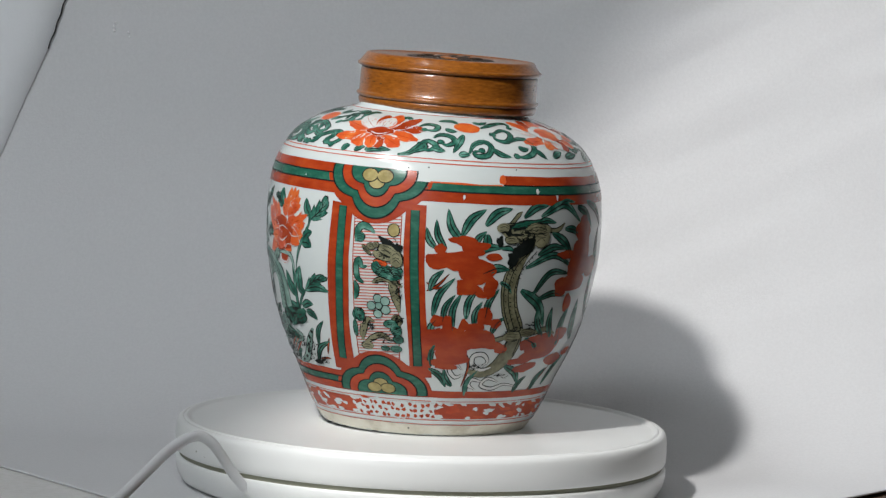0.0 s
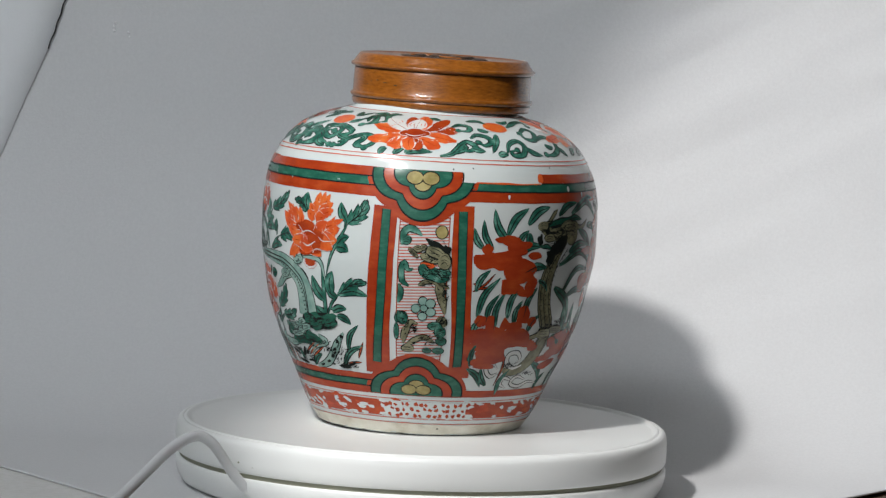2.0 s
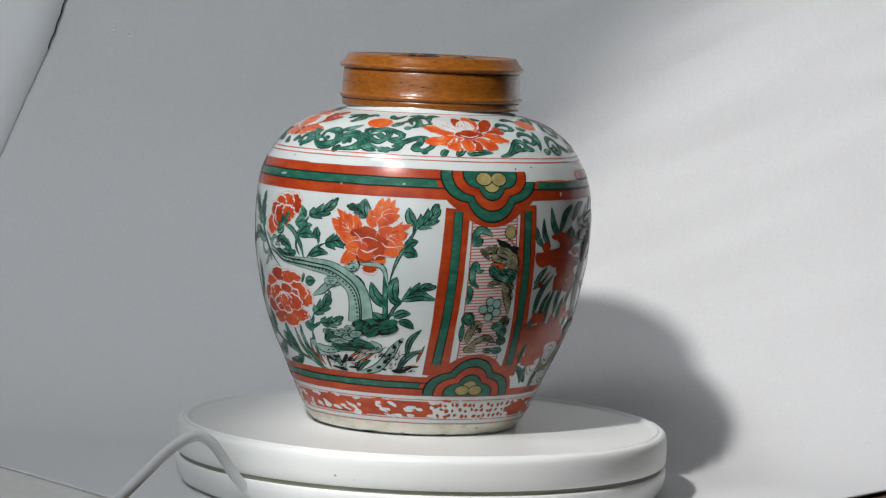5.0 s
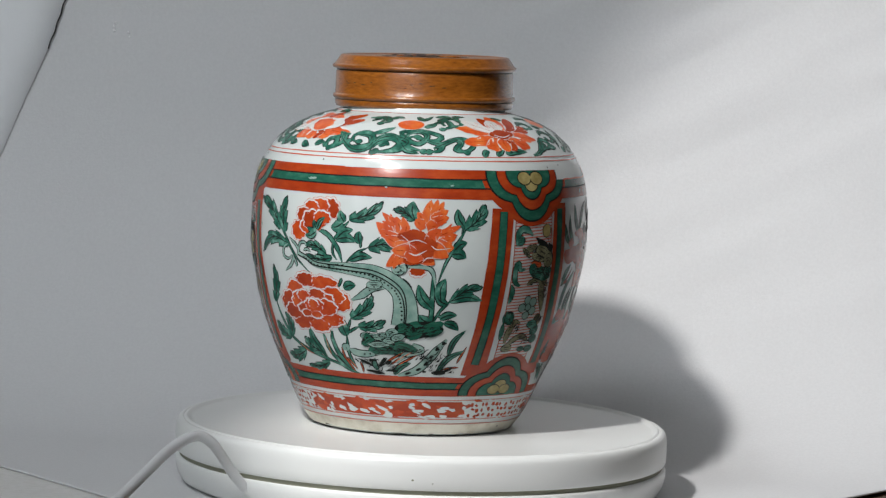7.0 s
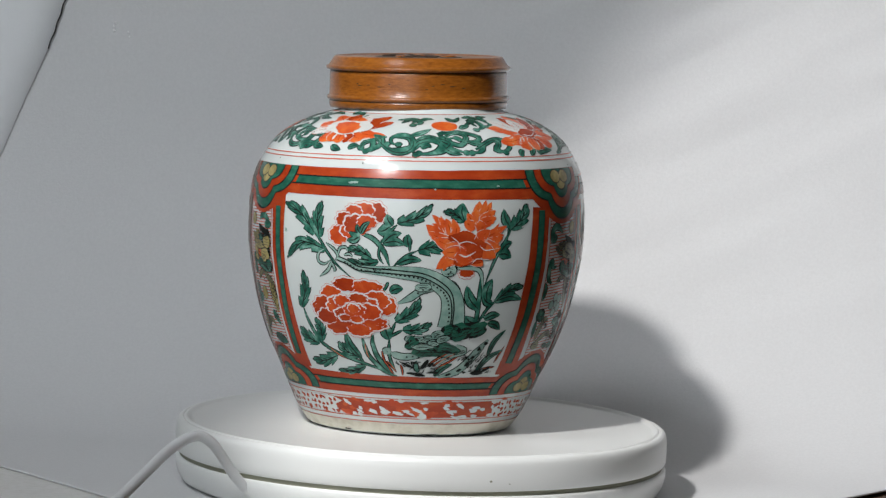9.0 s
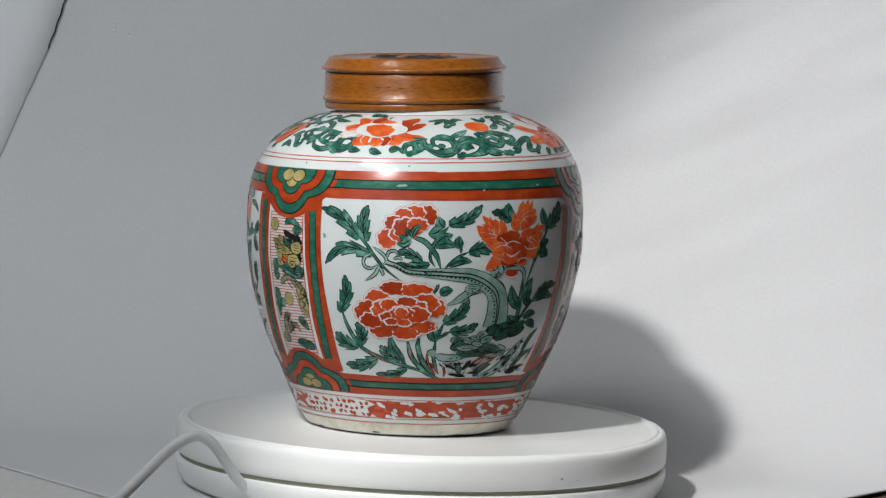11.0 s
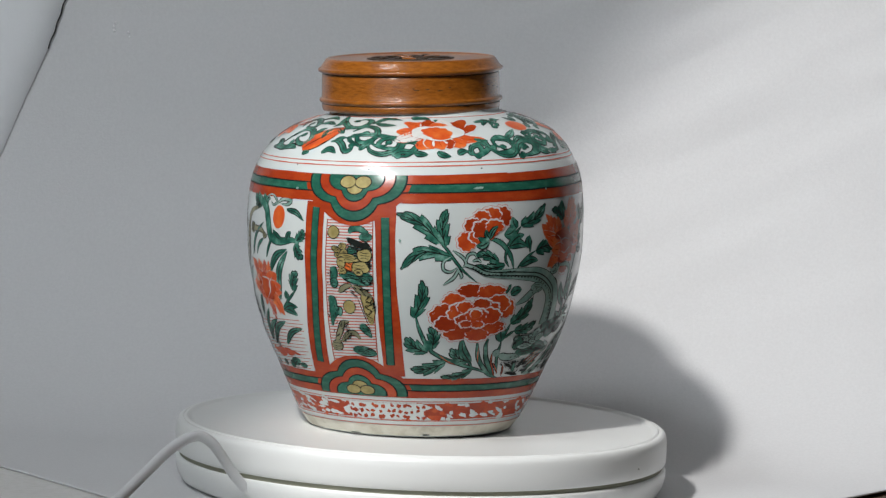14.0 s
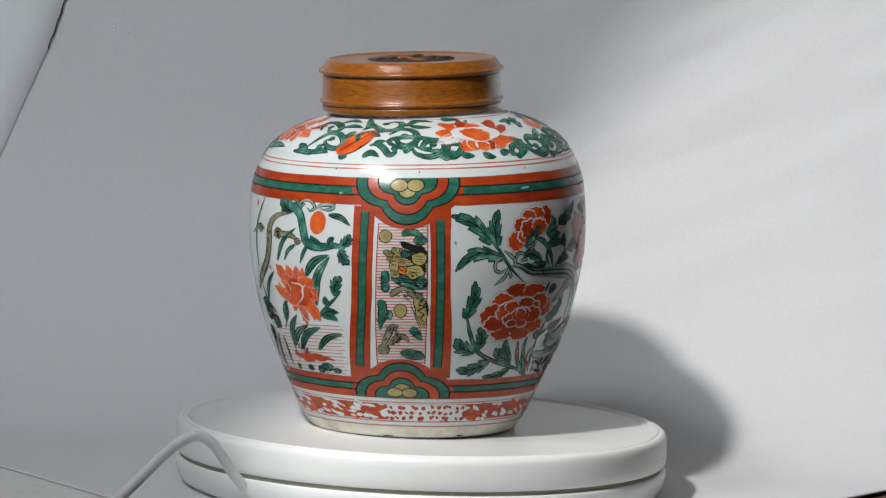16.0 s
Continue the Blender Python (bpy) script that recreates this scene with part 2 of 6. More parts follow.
def crooked(v):
    """The old jar's shoulder leans a little."""
    g = max(0.0, min(1.0, (v.z - 0.09) / 0.09))
    g = g * g * (3 - 2 * g)
    out = 0.766 * v.x + 0.643 * v.y
    swell = (0.022 if out > 0 else 0.009) * out * math.exp(-((v.z - 0.174) / 0.018) ** 2)
    return Vector((v.x + 0.766 * swell, v.y + 0.643 * swell, v.z - g * (0.022 * v.x + 0.030 * v.y)))


JAR = Matrix.Translation((0.00089, 0.00884, 0.0004)) @ Vector((0, 0, 1)).rotation_difference(Vector((0.01618, 0.00034, 1))).to_matrix().to_4x4()
jar = thing("porcelain_jar", "old white porcelain jar painted with red and green enamel flowers", "jar", m=JAR)
neck = [(0.0495, 0.195), (0.0492, 0.210), (0.0460, 0.2115), (0.0445, 0.205), (0.0470, 0.190)]
body_h = [-0.004, -0.003, -0.001] + [0.1915 * i / 90 for i in range(0, 91)]
part("body", lathe([(0.055, -0.0018), (0.0590, -0.0038)] + [(radius_at(h), h) for h in body_h] + neck, 240, True, True, crooked), GLAZE, jar, "white glazed porcelain body")

# ---- painted enamel ----
E_H = 0.1915 + 0.004
SKIN = [radius_at(-0.004 + E_H * i / 3000) for i in range(3001)]


def skin(h):
    f = max(0.0, min(2999.0, (h + 0.004) / E_H * 3000))
    i = int(f)
    return SKIN[i] + (SKIN[i + 1] - SKIN[i]) * (f - i), (SKIN[i + 1] - SKIN[i]) * 3000 / E_H


def lifted(phi, h, off):
    r, sl = skin(h)
    n = 1 / math.hypot(1, sl)
    a = radians(phi)
    return crooked(Vector(((r + off * n) * math.cos(a), (r + off * n) * math.sin(a), h - off * sl * n)))


def shifted(phi, h, x, y):
    """The angle and height x metres round and y metres up the skin from (phi, h)."""
    r, sl = skin(h)
    h2 = h + y / math.hypot(1, sl)
    return phi + math.degrees(x / skin(h2)[0]), h2


rng = random.Random(4)
tick = [0]


class Motif:
    """Brush work of one motif, gathered into one thin enamel mesh on the jar."""

    def __init__(self, name, parent, label=""):
        self.name, self.parent, self.label = name, parent, label
        self.co, self.faces, self.mats, self.slots = [], [], [], []

    def slot(self, mat):
        if mat not in self.slots:
            self.slots.append(mat)
        return self.slots.index(mat)

    def grid(self, rows, mat, lift, closed=False):
        tick[0] = (tick[0] + 1) % 24
        lift += tick[0] * 0.0000004
        base, w, k = len(self.co), len(rows[0]), self.slot(mat)
        for row in rows:
            self.co += [lifted(p, h, lift) for p, h in row]
        for j in range(len(rows) - 1):
            for i in range(w if closed else w - 1):
                a, b = base + j * w + i, base + j * w + (i + 1) % w
                self.faces.append((a, b, b + w, a + w))
                self.mats.append(k)

    def ribbon(self, pts, width, mat, lift=0.00022, shape="taper", steps=0, across=3, wob=0.0):
        """A brush stroke through (phi, h) pairs; width in metres."""
        p = [Vector((a, b)) for a, b in pts]
        p = [2 * p[0] - p[1], *p, 2 * p[-1] - p[-2]]
        steps = steps or max(3, 14 // (len(p) - 3))
        line = []
        for a, b, c, d in zip(p, p[1:], p[2:], p[3:]):
            for k in range(steps):
                t = k / steps
                line.append(0.5 * (2 * b + (c - a) * t + (2 * a - 5 * b + 4 * c - d) * t * t + (3 * b - a - 3 * c + d) * t ** 3))
        line.append(p[-2])
        n = len(line) - 1
        seed = rng.random() * 50
        rows = []
        for i, q in enumerate(line):
            r, sl = skin(q.y)
            m = math.hypot(1, sl)
            d = line[min(i + 1, n)] - line[max(i - 1, 0)]
            dx, dy = radians(d.x) * r, d.y * m
            ln = math.hypot(dx, dy) or 1
            nx, ny = -dy / ln, dx / ln
            t = i / n
            if shape == "leaf":
                w = width * (math.sin(math.pi * min(1, 0.04 + 0.96 * t) ** 0.85) ** 0.75 + 0.04)
            elif shape == "petal":
                w = width * (math.sin(math.pi * min(0.97, 0.06 + 0.92 * t) ** 1.5) ** 0.7)
            elif shape == "taper":
                w = width * min(1, 0.35 + 3 * t, 0.25 + 2.2 * (1 - t))
            elif shape == "grow":
                w = width * (0.10 + 0.90 * t ** 1.1)
            else:
                w = width
            if wob:
                w *= 1 + wob * noise.noise(Vector((t * 5, seed, 0)))
            rows.append([shifted(q.x, q.y, nx * w * (s / (across - 1) - 0.5), ny * w * (s / (across - 1) - 0.5)) for s in range(across)])
        self.grid(rows, mat, lift)

    def ticks(self, pts, count, length, mat, lift):
        """Short strokes across a line, like scales along a back."""
        for k in range(count):
            f = (k + 0.5) / count * (len(pts) - 1)
            i = min(int(f), len(pts) - 2)
            a, b = pts[i], pts[i + 1]
            p, h = a[0] + (b[0] - a[0]) * (f - i), a[1] + (b[1] - a[1]) * (f - i)
            dx, dy = radians(b[0] - a[0]) * skin(h)[0], b[1] - a[1]
            ln = math.hypot(dx, dy) or 1
            self.ribbon(((p, h), shifted(p, h, (-dy + 0.4 * dx) / ln * length, (dx + 0.4 * dy) / ln * length)), 0.0006, mat, lift, "taper", 3, 2)

    def dab(self, phi, h, a, b, turn, mat, lift=0.00022, wob=0.12, lobes=0, depth=0.0):
        """A round dab, a by b metres, turned by degrees; lobes scallop its edge."""
        seed, c, s = rng.random() * 60, math.cos(radians(turn)), math.sin(radians(turn))
        n = 20 if not lobes else 40
        rows = []
        for f in (1.0, 0.66, 0.33, 0.0):
            row = []
            for i in range(n):
                t = 2 * math.pi * i / n
                k = 1 + wob * noise.noise(Vector((math.cos(t) * 1.3, math.sin(t) * 1.3, seed)))
                if lobes:
                    k *= 1 - depth + depth * abs(math.sin(t * lobes / 2 + seed))
                x, y = a / 2 * f * k * math.cos(t), b / 2 * f * k * math.sin(t)
                row.append(shifted(phi, h, x * c - y * s, x * s + y * c))
            rows.append(row)
        self.grid(rows[::-1], mat, lift, True)

    def done(self):
        me = bpy.data.meshes.new(self.name)
        me.from_pydata(self.co, [], self.faces)
        # every piece faces outwards
        bm = bmesh.new()
        bm.from_mesh(me)
        bm.normal_update()
        for f in bm.faces:
            f.smooth = True
            c = f.calc_center_median()
            if f.normal.dot(Vector((c.x, c.y, max(0.0, (c.z - 0.12)) * 0.8))) < 0:
                f.normal_flip()
        bm.to_mesh(me)
        bm.free()
        for m in self.slots:
            me.materials.append(m)
        for p, k in zip(me.polygons, self.mats):
            p.material_index = k
        ob = new(self.name, me)
        ob.parent = self.parent
        return tagged(ob, self.label)


def stem(panel, width, *pts, mat=None, name="stem"):
    m = Motif(name, panel)
    m.ribbon(pts, width + 0.0013, INK, 0.00014)
    m.ribbon(pts, width, mat or LEAF, 0.00020)
    return m.done()


def leaf(panel, b0, b1, t0, t1, width, bend=0.12, mat=None, name="leaf", lift=0.0):
    """A blade from its foot (b0, b1) to its tip (t0, t1)."""
    m = Motif(name, panel)
    r = skin(b1)[0]
    dx, dy = radians(t0 - b0) * r, t1 - b1
    mid = shifted((b0 + t0) / 2, (b1 + t1) / 2, -dy * bend, dx * bend)
    pts = ((b0, b1), mid, (t0, t1))
    width *= 0.85
    m.ribbon(pts, width + 0.0014, INK, 0.00014 + lift, "leaf", 8)
    m.ribbon(pts, width, mat or LEAF, 0.00021 + lift, "leaf", 8, 5, 0.2)
    if width > 0.0025:
        m.ribbon(((b0, b1), mid, (mid[0] * 0.3 + t0 * 0.7, mid[1] * 0.3 + t1 * 0.7)), 0.00075, INK, 0.00028 + lift, "taper")
    return m.done()


def bloom(panel, phi, h, size, petals, label, name="flower", core=None, rim=0.0006, shape="petal"):
    """A flower of pointed petals: rows of (degrees, length, width) from its heart."""
    m = Motif(name, panel, label)
    for k, (turn, ln, w) in enumerate(petals):
        turn += rng.uniform(-5, 5)
        ln *= rng.uniform(0.92, 1.08)
        foot = shifted(phi, h, size * 0.12 * math.cos(radians(turn)), size * 0.12 * math.sin(radians(turn)))
        e = shifted(phi, h, size * ln * math.cos(radians(turn)), size * ln * math.sin(radians(turn)))
        side = rng.uniform(-1, 1) * 0.09 * size
        mid = shifted((phi + e[0]) / 2, (h + e[1]) / 2, -side * math.sin(radians(turn)), side * math.cos(radians(turn)))
        lift = 0.00018 + 0.000012 * k
        m.ribbon((foot, mid, e), size * w + rim * 2, PALE, lift - 0.000006, shape, 7, 5)
        m.ribbon((foot, mid, e), size * w, ORANGE if k % 4 else RED, lift, shape, 7, 5, 0.5)
        m.ribbon((foot, mid, e), 0.0003, RED, lift + 0.000004, "taper")
    if core:
        for x, y in ((-0.5, 0.0), (0.5, 0.05), (0.0, 0.25), (0.0, -0.2)):
            p, q = shifted(phi, h, size * core * x, size * core * y)
            m.dab(p, q, size * core + 0.0008, size * core * 0.62 + 0.0008, 0, PALE, 0.00052)
            m.dab(p, q, size * core, size * core * 0.6, 0, RED, 0.00053)
        m.ribbon((shifted(phi, h, -size * core * 0.7, -size * 0.02), shifted(phi, h, 0, -size * 0.10), shifted(phi, h, size * core * 0.7, 0)), 0.0007, PALE, 0.00056)
    return m.done()


def dabs(panel, name, label, mat, rows, outline=None, wob=0.3):
    """Overlapping dabs, rows of (phi, h, a, b, turn): single pieces, or one motif where they make one shape."""
    if name in SINGLE:
        for row in rows:
            one_motif(panel, name, label, mat, (row,), outline, wob, rows.index(row))
    else:
        one_motif(panel, name, label, mat, rows, outline, wob)


LAYER = {"dark_turf": 0.00024, "beast_head": 0.00030, "tongue": 0.00036, "mane": 0.00034, "plum_blossom": 0.00006, "coin": 0.00006}
HIGH = {"beast_scale": 0.00070, "rock_spot": 0.00060, "mane": 0.00056, "flower_heart": 0.00060, "flower_crown": 0.00064, "worn_patch": 0.00040, "faded_wash": 0.00044, "pale_chip": 0.00066}
SINGLE = ("pale_chip", "green_cloud", "rock", "coin", "garden_rock", "rock_spot", "beast_scale", "pond_weed", "flower_bud", "foot_chip", "dark_turf", "mane", "lotus_petal", "beast_head", "beast_paw", "flower_heart", "flower_crown", "plum_blossom", "red_fish", "faded_wash")


def one_motif(panel, name, label, mat, rows, outline, wob, first=0):
    m = Motif(name, panel, label)
    for k, (p, h, a, b, turn) in enumerate(rows):
        up = 0.00005 * (k + first) + LAYER.get(name, 0.0)
        if outline:
            m.dab(p, h, a + 0.0010, b + 0.0010, turn, outline, 0.00016 + up, 0.1)
        m.dab(p, h, a, b, turn, mat, 0.00019 + up if outline else HIGH.get(name, 0.00022) + 0.000008 * first, wob)
        if outline is INK and a > 0.0025 and b > 0.002 and name not in ("coin", "plum_blossom"):
            c, s = math.cos(radians(turn)), math.sin(radians(turn))
            for v in (-0.24, 0.02, 0.26):
                bow = rng.uniform(-0.12, 0.22)
                line = ((-0.34, v), (0.0, v + bow), (0.34, v - 0.06))
                m.ribbon([shifted(p, h, a * x * c - b * y * s, a * x * s + b * y * c) for x, y in line], 0.00038, INK, 0.00021 + up, "taper")
    return m.done()


def brush(panel, width, *pts, mat=None, lift=0.0003, name="brush_line"):
    """A plain brush line."""
    m = Motif(name, panel)
    m.ribbon(pts, width, mat or INK, lift)
    return m.done()


def cut_leaf(panel, b0, b1, t0, t1, width, bend=0.10):
    """A leaf with lobes swept towards its tip, dark outline and veins."""
    m = Motif("leaf", panel)
    r = skin(b1)[0]
    dx, dy = radians(t0 - b0) * r, t1 - b1
    ln, n = math.hypot(dx, dy) or 0.001, 36
    ux, uy = dx / ln, dy / ln
    phase = [rng.uniform(0, 0.5), rng.uniform(0, 0.5)]
    sway = bend * rng.choice((-1, 1))

    def outline(grow):
        rows = []
        for i in range(n + 1):
            t = i / n
            arc = sway * ln * math.sin(math.pi * t)
            row = []
            for k in range(7):
                q = k / 3 - 1
                lobe = 0.50 + 0.50 * ((3.1 * t + phase[q > 0]) % 1.0) ** 0.7
                w = (width / 2 * min(1, math.sin(math.pi * (0.06 + 0.94 * t) ** 0.72) ** 0.65) * lobe + grow) * q
                along = ln * t + abs(w) * 0.55 + (grow if i == n else 0)
                row.append(shifted(b0, b1, ux * along - uy * (w + arc), uy * along + ux * (w + arc)))
            rows.append(row)
        return rows

    m.grid(outline(0.00062), INK, 0.00014)
    m.grid(outline(0.0), LEAF, 0.00019)
    spot = lambda t, q: shifted(b0, b1, ux * ln * t - uy * (width * q + sway * ln * math.sin(math.pi * t)), uy * ln * t + ux * (width * q + sway * ln * math.sin(math.pi * t)))
    m.ribbon((spot(0, 0), spot(0.5, 0), spot(0.95, 0)), 0.00080, INK, 0.00024)
    for t in (0.2, 0.42, 0.62):
        for side in (-1, 1):
            m.ribbon((spot(t, 0), spot(t + 0.13, side * 0.13), spot(t + 0.27, side * 0.24)), 0.00055, INK, 0.000245, "taper", 4)
    return m.done()


def flame(panel, up, b0, b1, t0, t1, width):
    """One licking petal of an orange flower, lifted by up over its neighbours."""
    m = Motif("flame_petal", panel, "orange red flame shaped petal with a pale rim")
    r = skin(b1)[0]
    dx, dy = radians(t0 - b0) * r, t1 - b1
    side = rng.uniform(-0.10, 0.10)
    mid = shifted((b0 + t0) / 2, (b1 + t1) / 2, -dy * side, dx * side)
    m.ribbon(((b0, b1), mid, (t0, t1)), width + 0.0011, PALE, 0.00016 + up, "leaf", 8, 5)
    m.ribbon(((b0, b1), mid, (t0, t1)), width + 0.0005, FINE_RED, 0.000163 + up, "leaf", 8, 5)
    m.ribbon(((b0, b1), mid, (t0, t1)), width, ORANGE, 0.000166 + up, "leaf", 8, 5, 0.5)
    for turn in (-0.30, 0.30):
        e = shifted(t0, t1, -dx * 0.16 - dy * turn * 0.5, -dy * 0.16 + dx * turn * 0.5)
        m.ribbon(((b0, b1), mid, e), width * 0.62, ORANGE, 0.000169 + up, "leaf", 8, 3, 0.3)
    m.ribbon((mid, (mid[0] * 0.4 + t0 * 0.6, mid[1] * 0.4 + t1 * 0.6)), 0.0004, RED, 0.000173 + up, "taper", 5)
    return m.done()


def beast_body(panel, pts, width, mat):
    """A long body that thickens from the tail, with a double spine and dotted flanks."""
    m = Motif("beast_body", panel, "long pale green scaly body")
    m.ribbon(pts, width + 0.0013, INK, 0.00026, "grow", 5, 5)
    m.ribbon(pts, width, mat, 0.00032, "grow", 5, 5)
    for f in (-0.07, 0.07):
        m.ribbon([shifted(p, h, f * width * 0.5, f * width) for p, h in pts], 0.0008, INK, 0.00040, "line", 4)
    inner = [shifted(p, h, -0.0021 * min(1, k / 5), -0.0016 * min(1, k / 5)) for k, (p, h) in enumerate(pts)]
    for k in range(34):
        f = (k + 3) / 38 * (len(inner) - 1)
        i = min(int(f), len(inner) - 2)
        a, b = inner[i], inner[i + 1]
        m.dab(a[0] + (b[0] - a[0]) * (f - i), a[1] + (b[1] - a[1]) * (f - i), 0.0013, 0.0012, 0, INK, 0.00041, 0.3)
    return m.done()


def scalloped_flower(panel, name, label, heart, rows):
    """A full red flower: scalloped petals (phi, h, wide, high), each with a pale rim away from the heart."""
    for k, (p, h, a, b) in enumerate(rows):
        m = Motif(name, panel, label)
        r = skin(h)[0]
        dx, dy = radians(heart[0] - p) * r, heart[1] - h
        ln = math.hypot(dx, dy) or 1
        q = shifted(p, h, 0.0005 * dx / ln, 0.0006 * dy / ln)
        seed = rng.getstate()
        m.dab(p, h, a + 0.0018, b + 0.0017, 0, FINE_RED, 0.00016 + 0.00003 * k, 0.18, 9, 0.16)
        rng.setstate(seed)
        m.dab(p, h, a + 0.0012, b + 0.0011, 0, PALE, 0.00017 + 0.00003 * k, 0.18, 9, 0.16)
        rng.setstate(seed)
        m.dab(*q, a, b, 0, FLOWER if k % 3 else RED, 0.00018 + 0.00003 * k, 0.18, 9, 0.16)
        m.done()


def inking(panel, seed, phi, h, a, b, lean, count, size=0.0030, lift=0.00066, name="ink_hatching"):
    """Short bowed ink strokes, as of fur, scales or reeds, over an oval a by b metres."""
    m = Motif(name, panel)
    r = random.Random(seed)
    for _ in range(count):
        t, q = r.uniform(0, 2 * math.pi), math.sqrt(r.random())
        p = shifted(phi, h, a / 2 * q * math.cos(t), b / 2 * q * math.sin(t))
        g, ln = radians(lean + r.uniform(-38, 38)), size * r.uniform(0.5, 1.3)
        bow = r.uniform(-0.35, 0.35) * ln
        mid = shifted(*p, ln / 2 * math.cos(g) - bow * math.sin(g), ln / 2 * math.sin(g) + bow * math.cos(g))
        m.ribbon((p, mid, shifted(*p, ln * math.cos(g), ln * math.sin(g))), r.uniform(0.0004, 0.0007), INK, lift, "taper", 3, 2)
    return tagged(m.done(), kind="stuff")


def vine(panel, width, *pts):
    """A curling green tendril with a dark outline; long ones end in a round knob."""
    m = Motif("scroll", panel)
    shape = "taper" if len(pts) > 3 else "leaf"
    m.ribbon(pts, width + 0.0014, INK, 0.00014, shape, 6 if shape == "leaf" else 0)
    m.ribbon(pts, width, LEAF, 0.00021, shape, 6 if shape == "leaf" else 0, 3, 0.35)
    if shape == "leaf":
        m.ribbon(pts, 0.0004, INK, 0.00025, "taper")
    else:
        m.dab(*pts[-1], width * 1.25 + 0.0010, width * 1.15 + 0.0010, 0, INK, 0.00015)
        m.dab(*pts[-1], width * 1.25, width * 1.15, 0, LEAF, 0.00023)
        i = len(pts) // 2
        m.ribbon(pts[:i + 1], 0.0005, INK, 0.00026, "taper")
    return m.done()


def scroll(panel, phi, h, size, turn, hand, tails=1):
    """A curling green tendril with a leafy tail."""
    m = Motif("scroll", panel)
    pts = []
    for i in range(15):
        t = i / 14
        a = radians(turn) + hand * t * 6.4
        rr = size * (1.0 - 0.80 * t)
        pts.append(shifted(phi, h, rr * math.cos(a), 0.8 * rr * math.sin(a)))
    m.ribbon(pts, 0.0036, INK, 0.00014, "taper", 2)
    m.ribbon(pts, 0.0026, LEAF, 0.00021, "taper", 2, 3, 0.3)
    m.dab(*pts[-1], 0.0036, 0.0034, 0, INK, 0.00015)
    m.dab(*pts[-1], 0.0027, 0.0026, 0, GREEN, 0.00023)
    for k in range(tails):
        a = radians(turn) - hand * (0.9 - 1.5 * k)
        c = pts[0] if k == 0 else pts[4]
        e = shifted(*c, size * 1.05 * math.cos(a), size * 0.75 * math.sin(a))
        q = shifted(*c, size * 0.55 * math.cos(a + 0.5), size * 0.45 * math.sin(a + 0.5))
        m.ribbon((c, q, e), 0.0037, INK, 0.00013, "leaf", 5)
        m.ribbon((c, q, e), 0.0026, GREEN, 0.00020, "leaf", 5, 3, 0.3)
    return m.done()


def hoop(parent, name, h0, h1, mat, lift=0.00016, p0=-180.0, p1=180.0, label="", ragged=0.0, edge=False):
    """A painted band round the jar from h0 to h1."""
    m = Motif(name, parent, label)
    n = max(8, int(abs(p1 - p0) / 1.5))
    rows = []
    for j in range(4):
        row = []
        for i in range(n + 1):
            p = p0 + (p1 - p0) * i / n
            w = ragged * noise.noise(Vector((p * 0.12, h0 * 900, j > 1)))
            row.append((p, h0 + (h1 - h0) * j / 3 + w))
        rows.append(row)
    m.grid(rows, mat, lift)
    if edge:
        for j in (0, 3):
            m.ribbon(rows[j][::2], 0.0008, INK, lift + 0.00006, "line", 2)
    return m.done()


def field(name, label, p0, p1, q0, q1):
    """White field of a panel between its borders: p0 to p1 at the top, q0 to q1 below."""
    m = Motif(name, jar, label)
    m.grid([[(p0 + (q0 - p0) * j / 20 + (p1 + (q1 - q0 - p1 + p0) * j / 20 - p0) * i / 30, 0.1426 - 0.1085 * j / 20) for i in range(31)] for j in range(21)], GLAZE, 0.00006)
    return m.done()


def half_rosette(parent, phi, h, half, depth, up, label):
    """A cloud collar: nested lobed half rounds in red, green and straw yellow on the line h."""
    m = Motif("cloud_collar", parent, label)

    def shape(f, mat, lift, cusp):
        rows = []
        for r in (0.0, 0.3, 0.6, 0.85, 1.0):
            row = []
            for i in range(49):
                t = math.pi * i / 48
                lob = 1 + cusp * (abs(math.cos(2.35 * (t - math.pi / 2))) - 0.6)
                row.append(shifted(phi, h, half * f * r * lob * math.cos(t), up * depth * f * r * lob * math.sin(t)))
            rows.append(row)
        m.grid(rows, mat, lift)

    for f, mat, lift, cusp in ((1.0, RED, 0.00020, 0.08), (0.87, INK, 0.00025, 0.24), (0.84, GREEN, 0.00030, 0.24), (0.68, INK, 0.00035, 0.24), (0.655, RED, 0.00040, 0.24), (0.49, INK, 0.00045, 0.28), (0.465, GREEN, 0.00050, 0.28), (0.29, GREEN, 0.00052, 0.25)):
        shape(f, mat, lift, cusp)
    for x, y in ((-0.62, 0.85), (0.62, 0.85), (0, 1.55)):
        p, q = shifted(phi, h, half * 0.23 * x, up * depth * 0.17 * y)
        m.dab(p, q, half * 0.325, depth * 0.26, 0, INK, 0.00060 - 0.00004 * y, 0.03)
        m.dab(p, q, half * 0.285, depth * 0.22, 0, YELLOW, 0.00062 - 0.00004 * y, 0.03)
    return m.done()


# bands round the jar
bands = Motif("rim_line", jar)
bands.ribbon([(p, 0.1902) for p in range(-180, 181, 4)], 0.0008, FINE_RED, 0.0002, "line", 1)
bands = bands.done()
for h, w in ((0.1664, 0.00050), (0.1641, 0.00060), (0.0196, 0.0005), (0.0072, 0.0006), (0.0042, 0.0005)):
    hoop(jar, "thin_line", h - w / 2, h + w / 2, FINE_RED, ragged=0.00015)
hoop(jar, "red_band", 0.1538, 0.1590, RED, label="iron red painted band", ragged=0.0003)
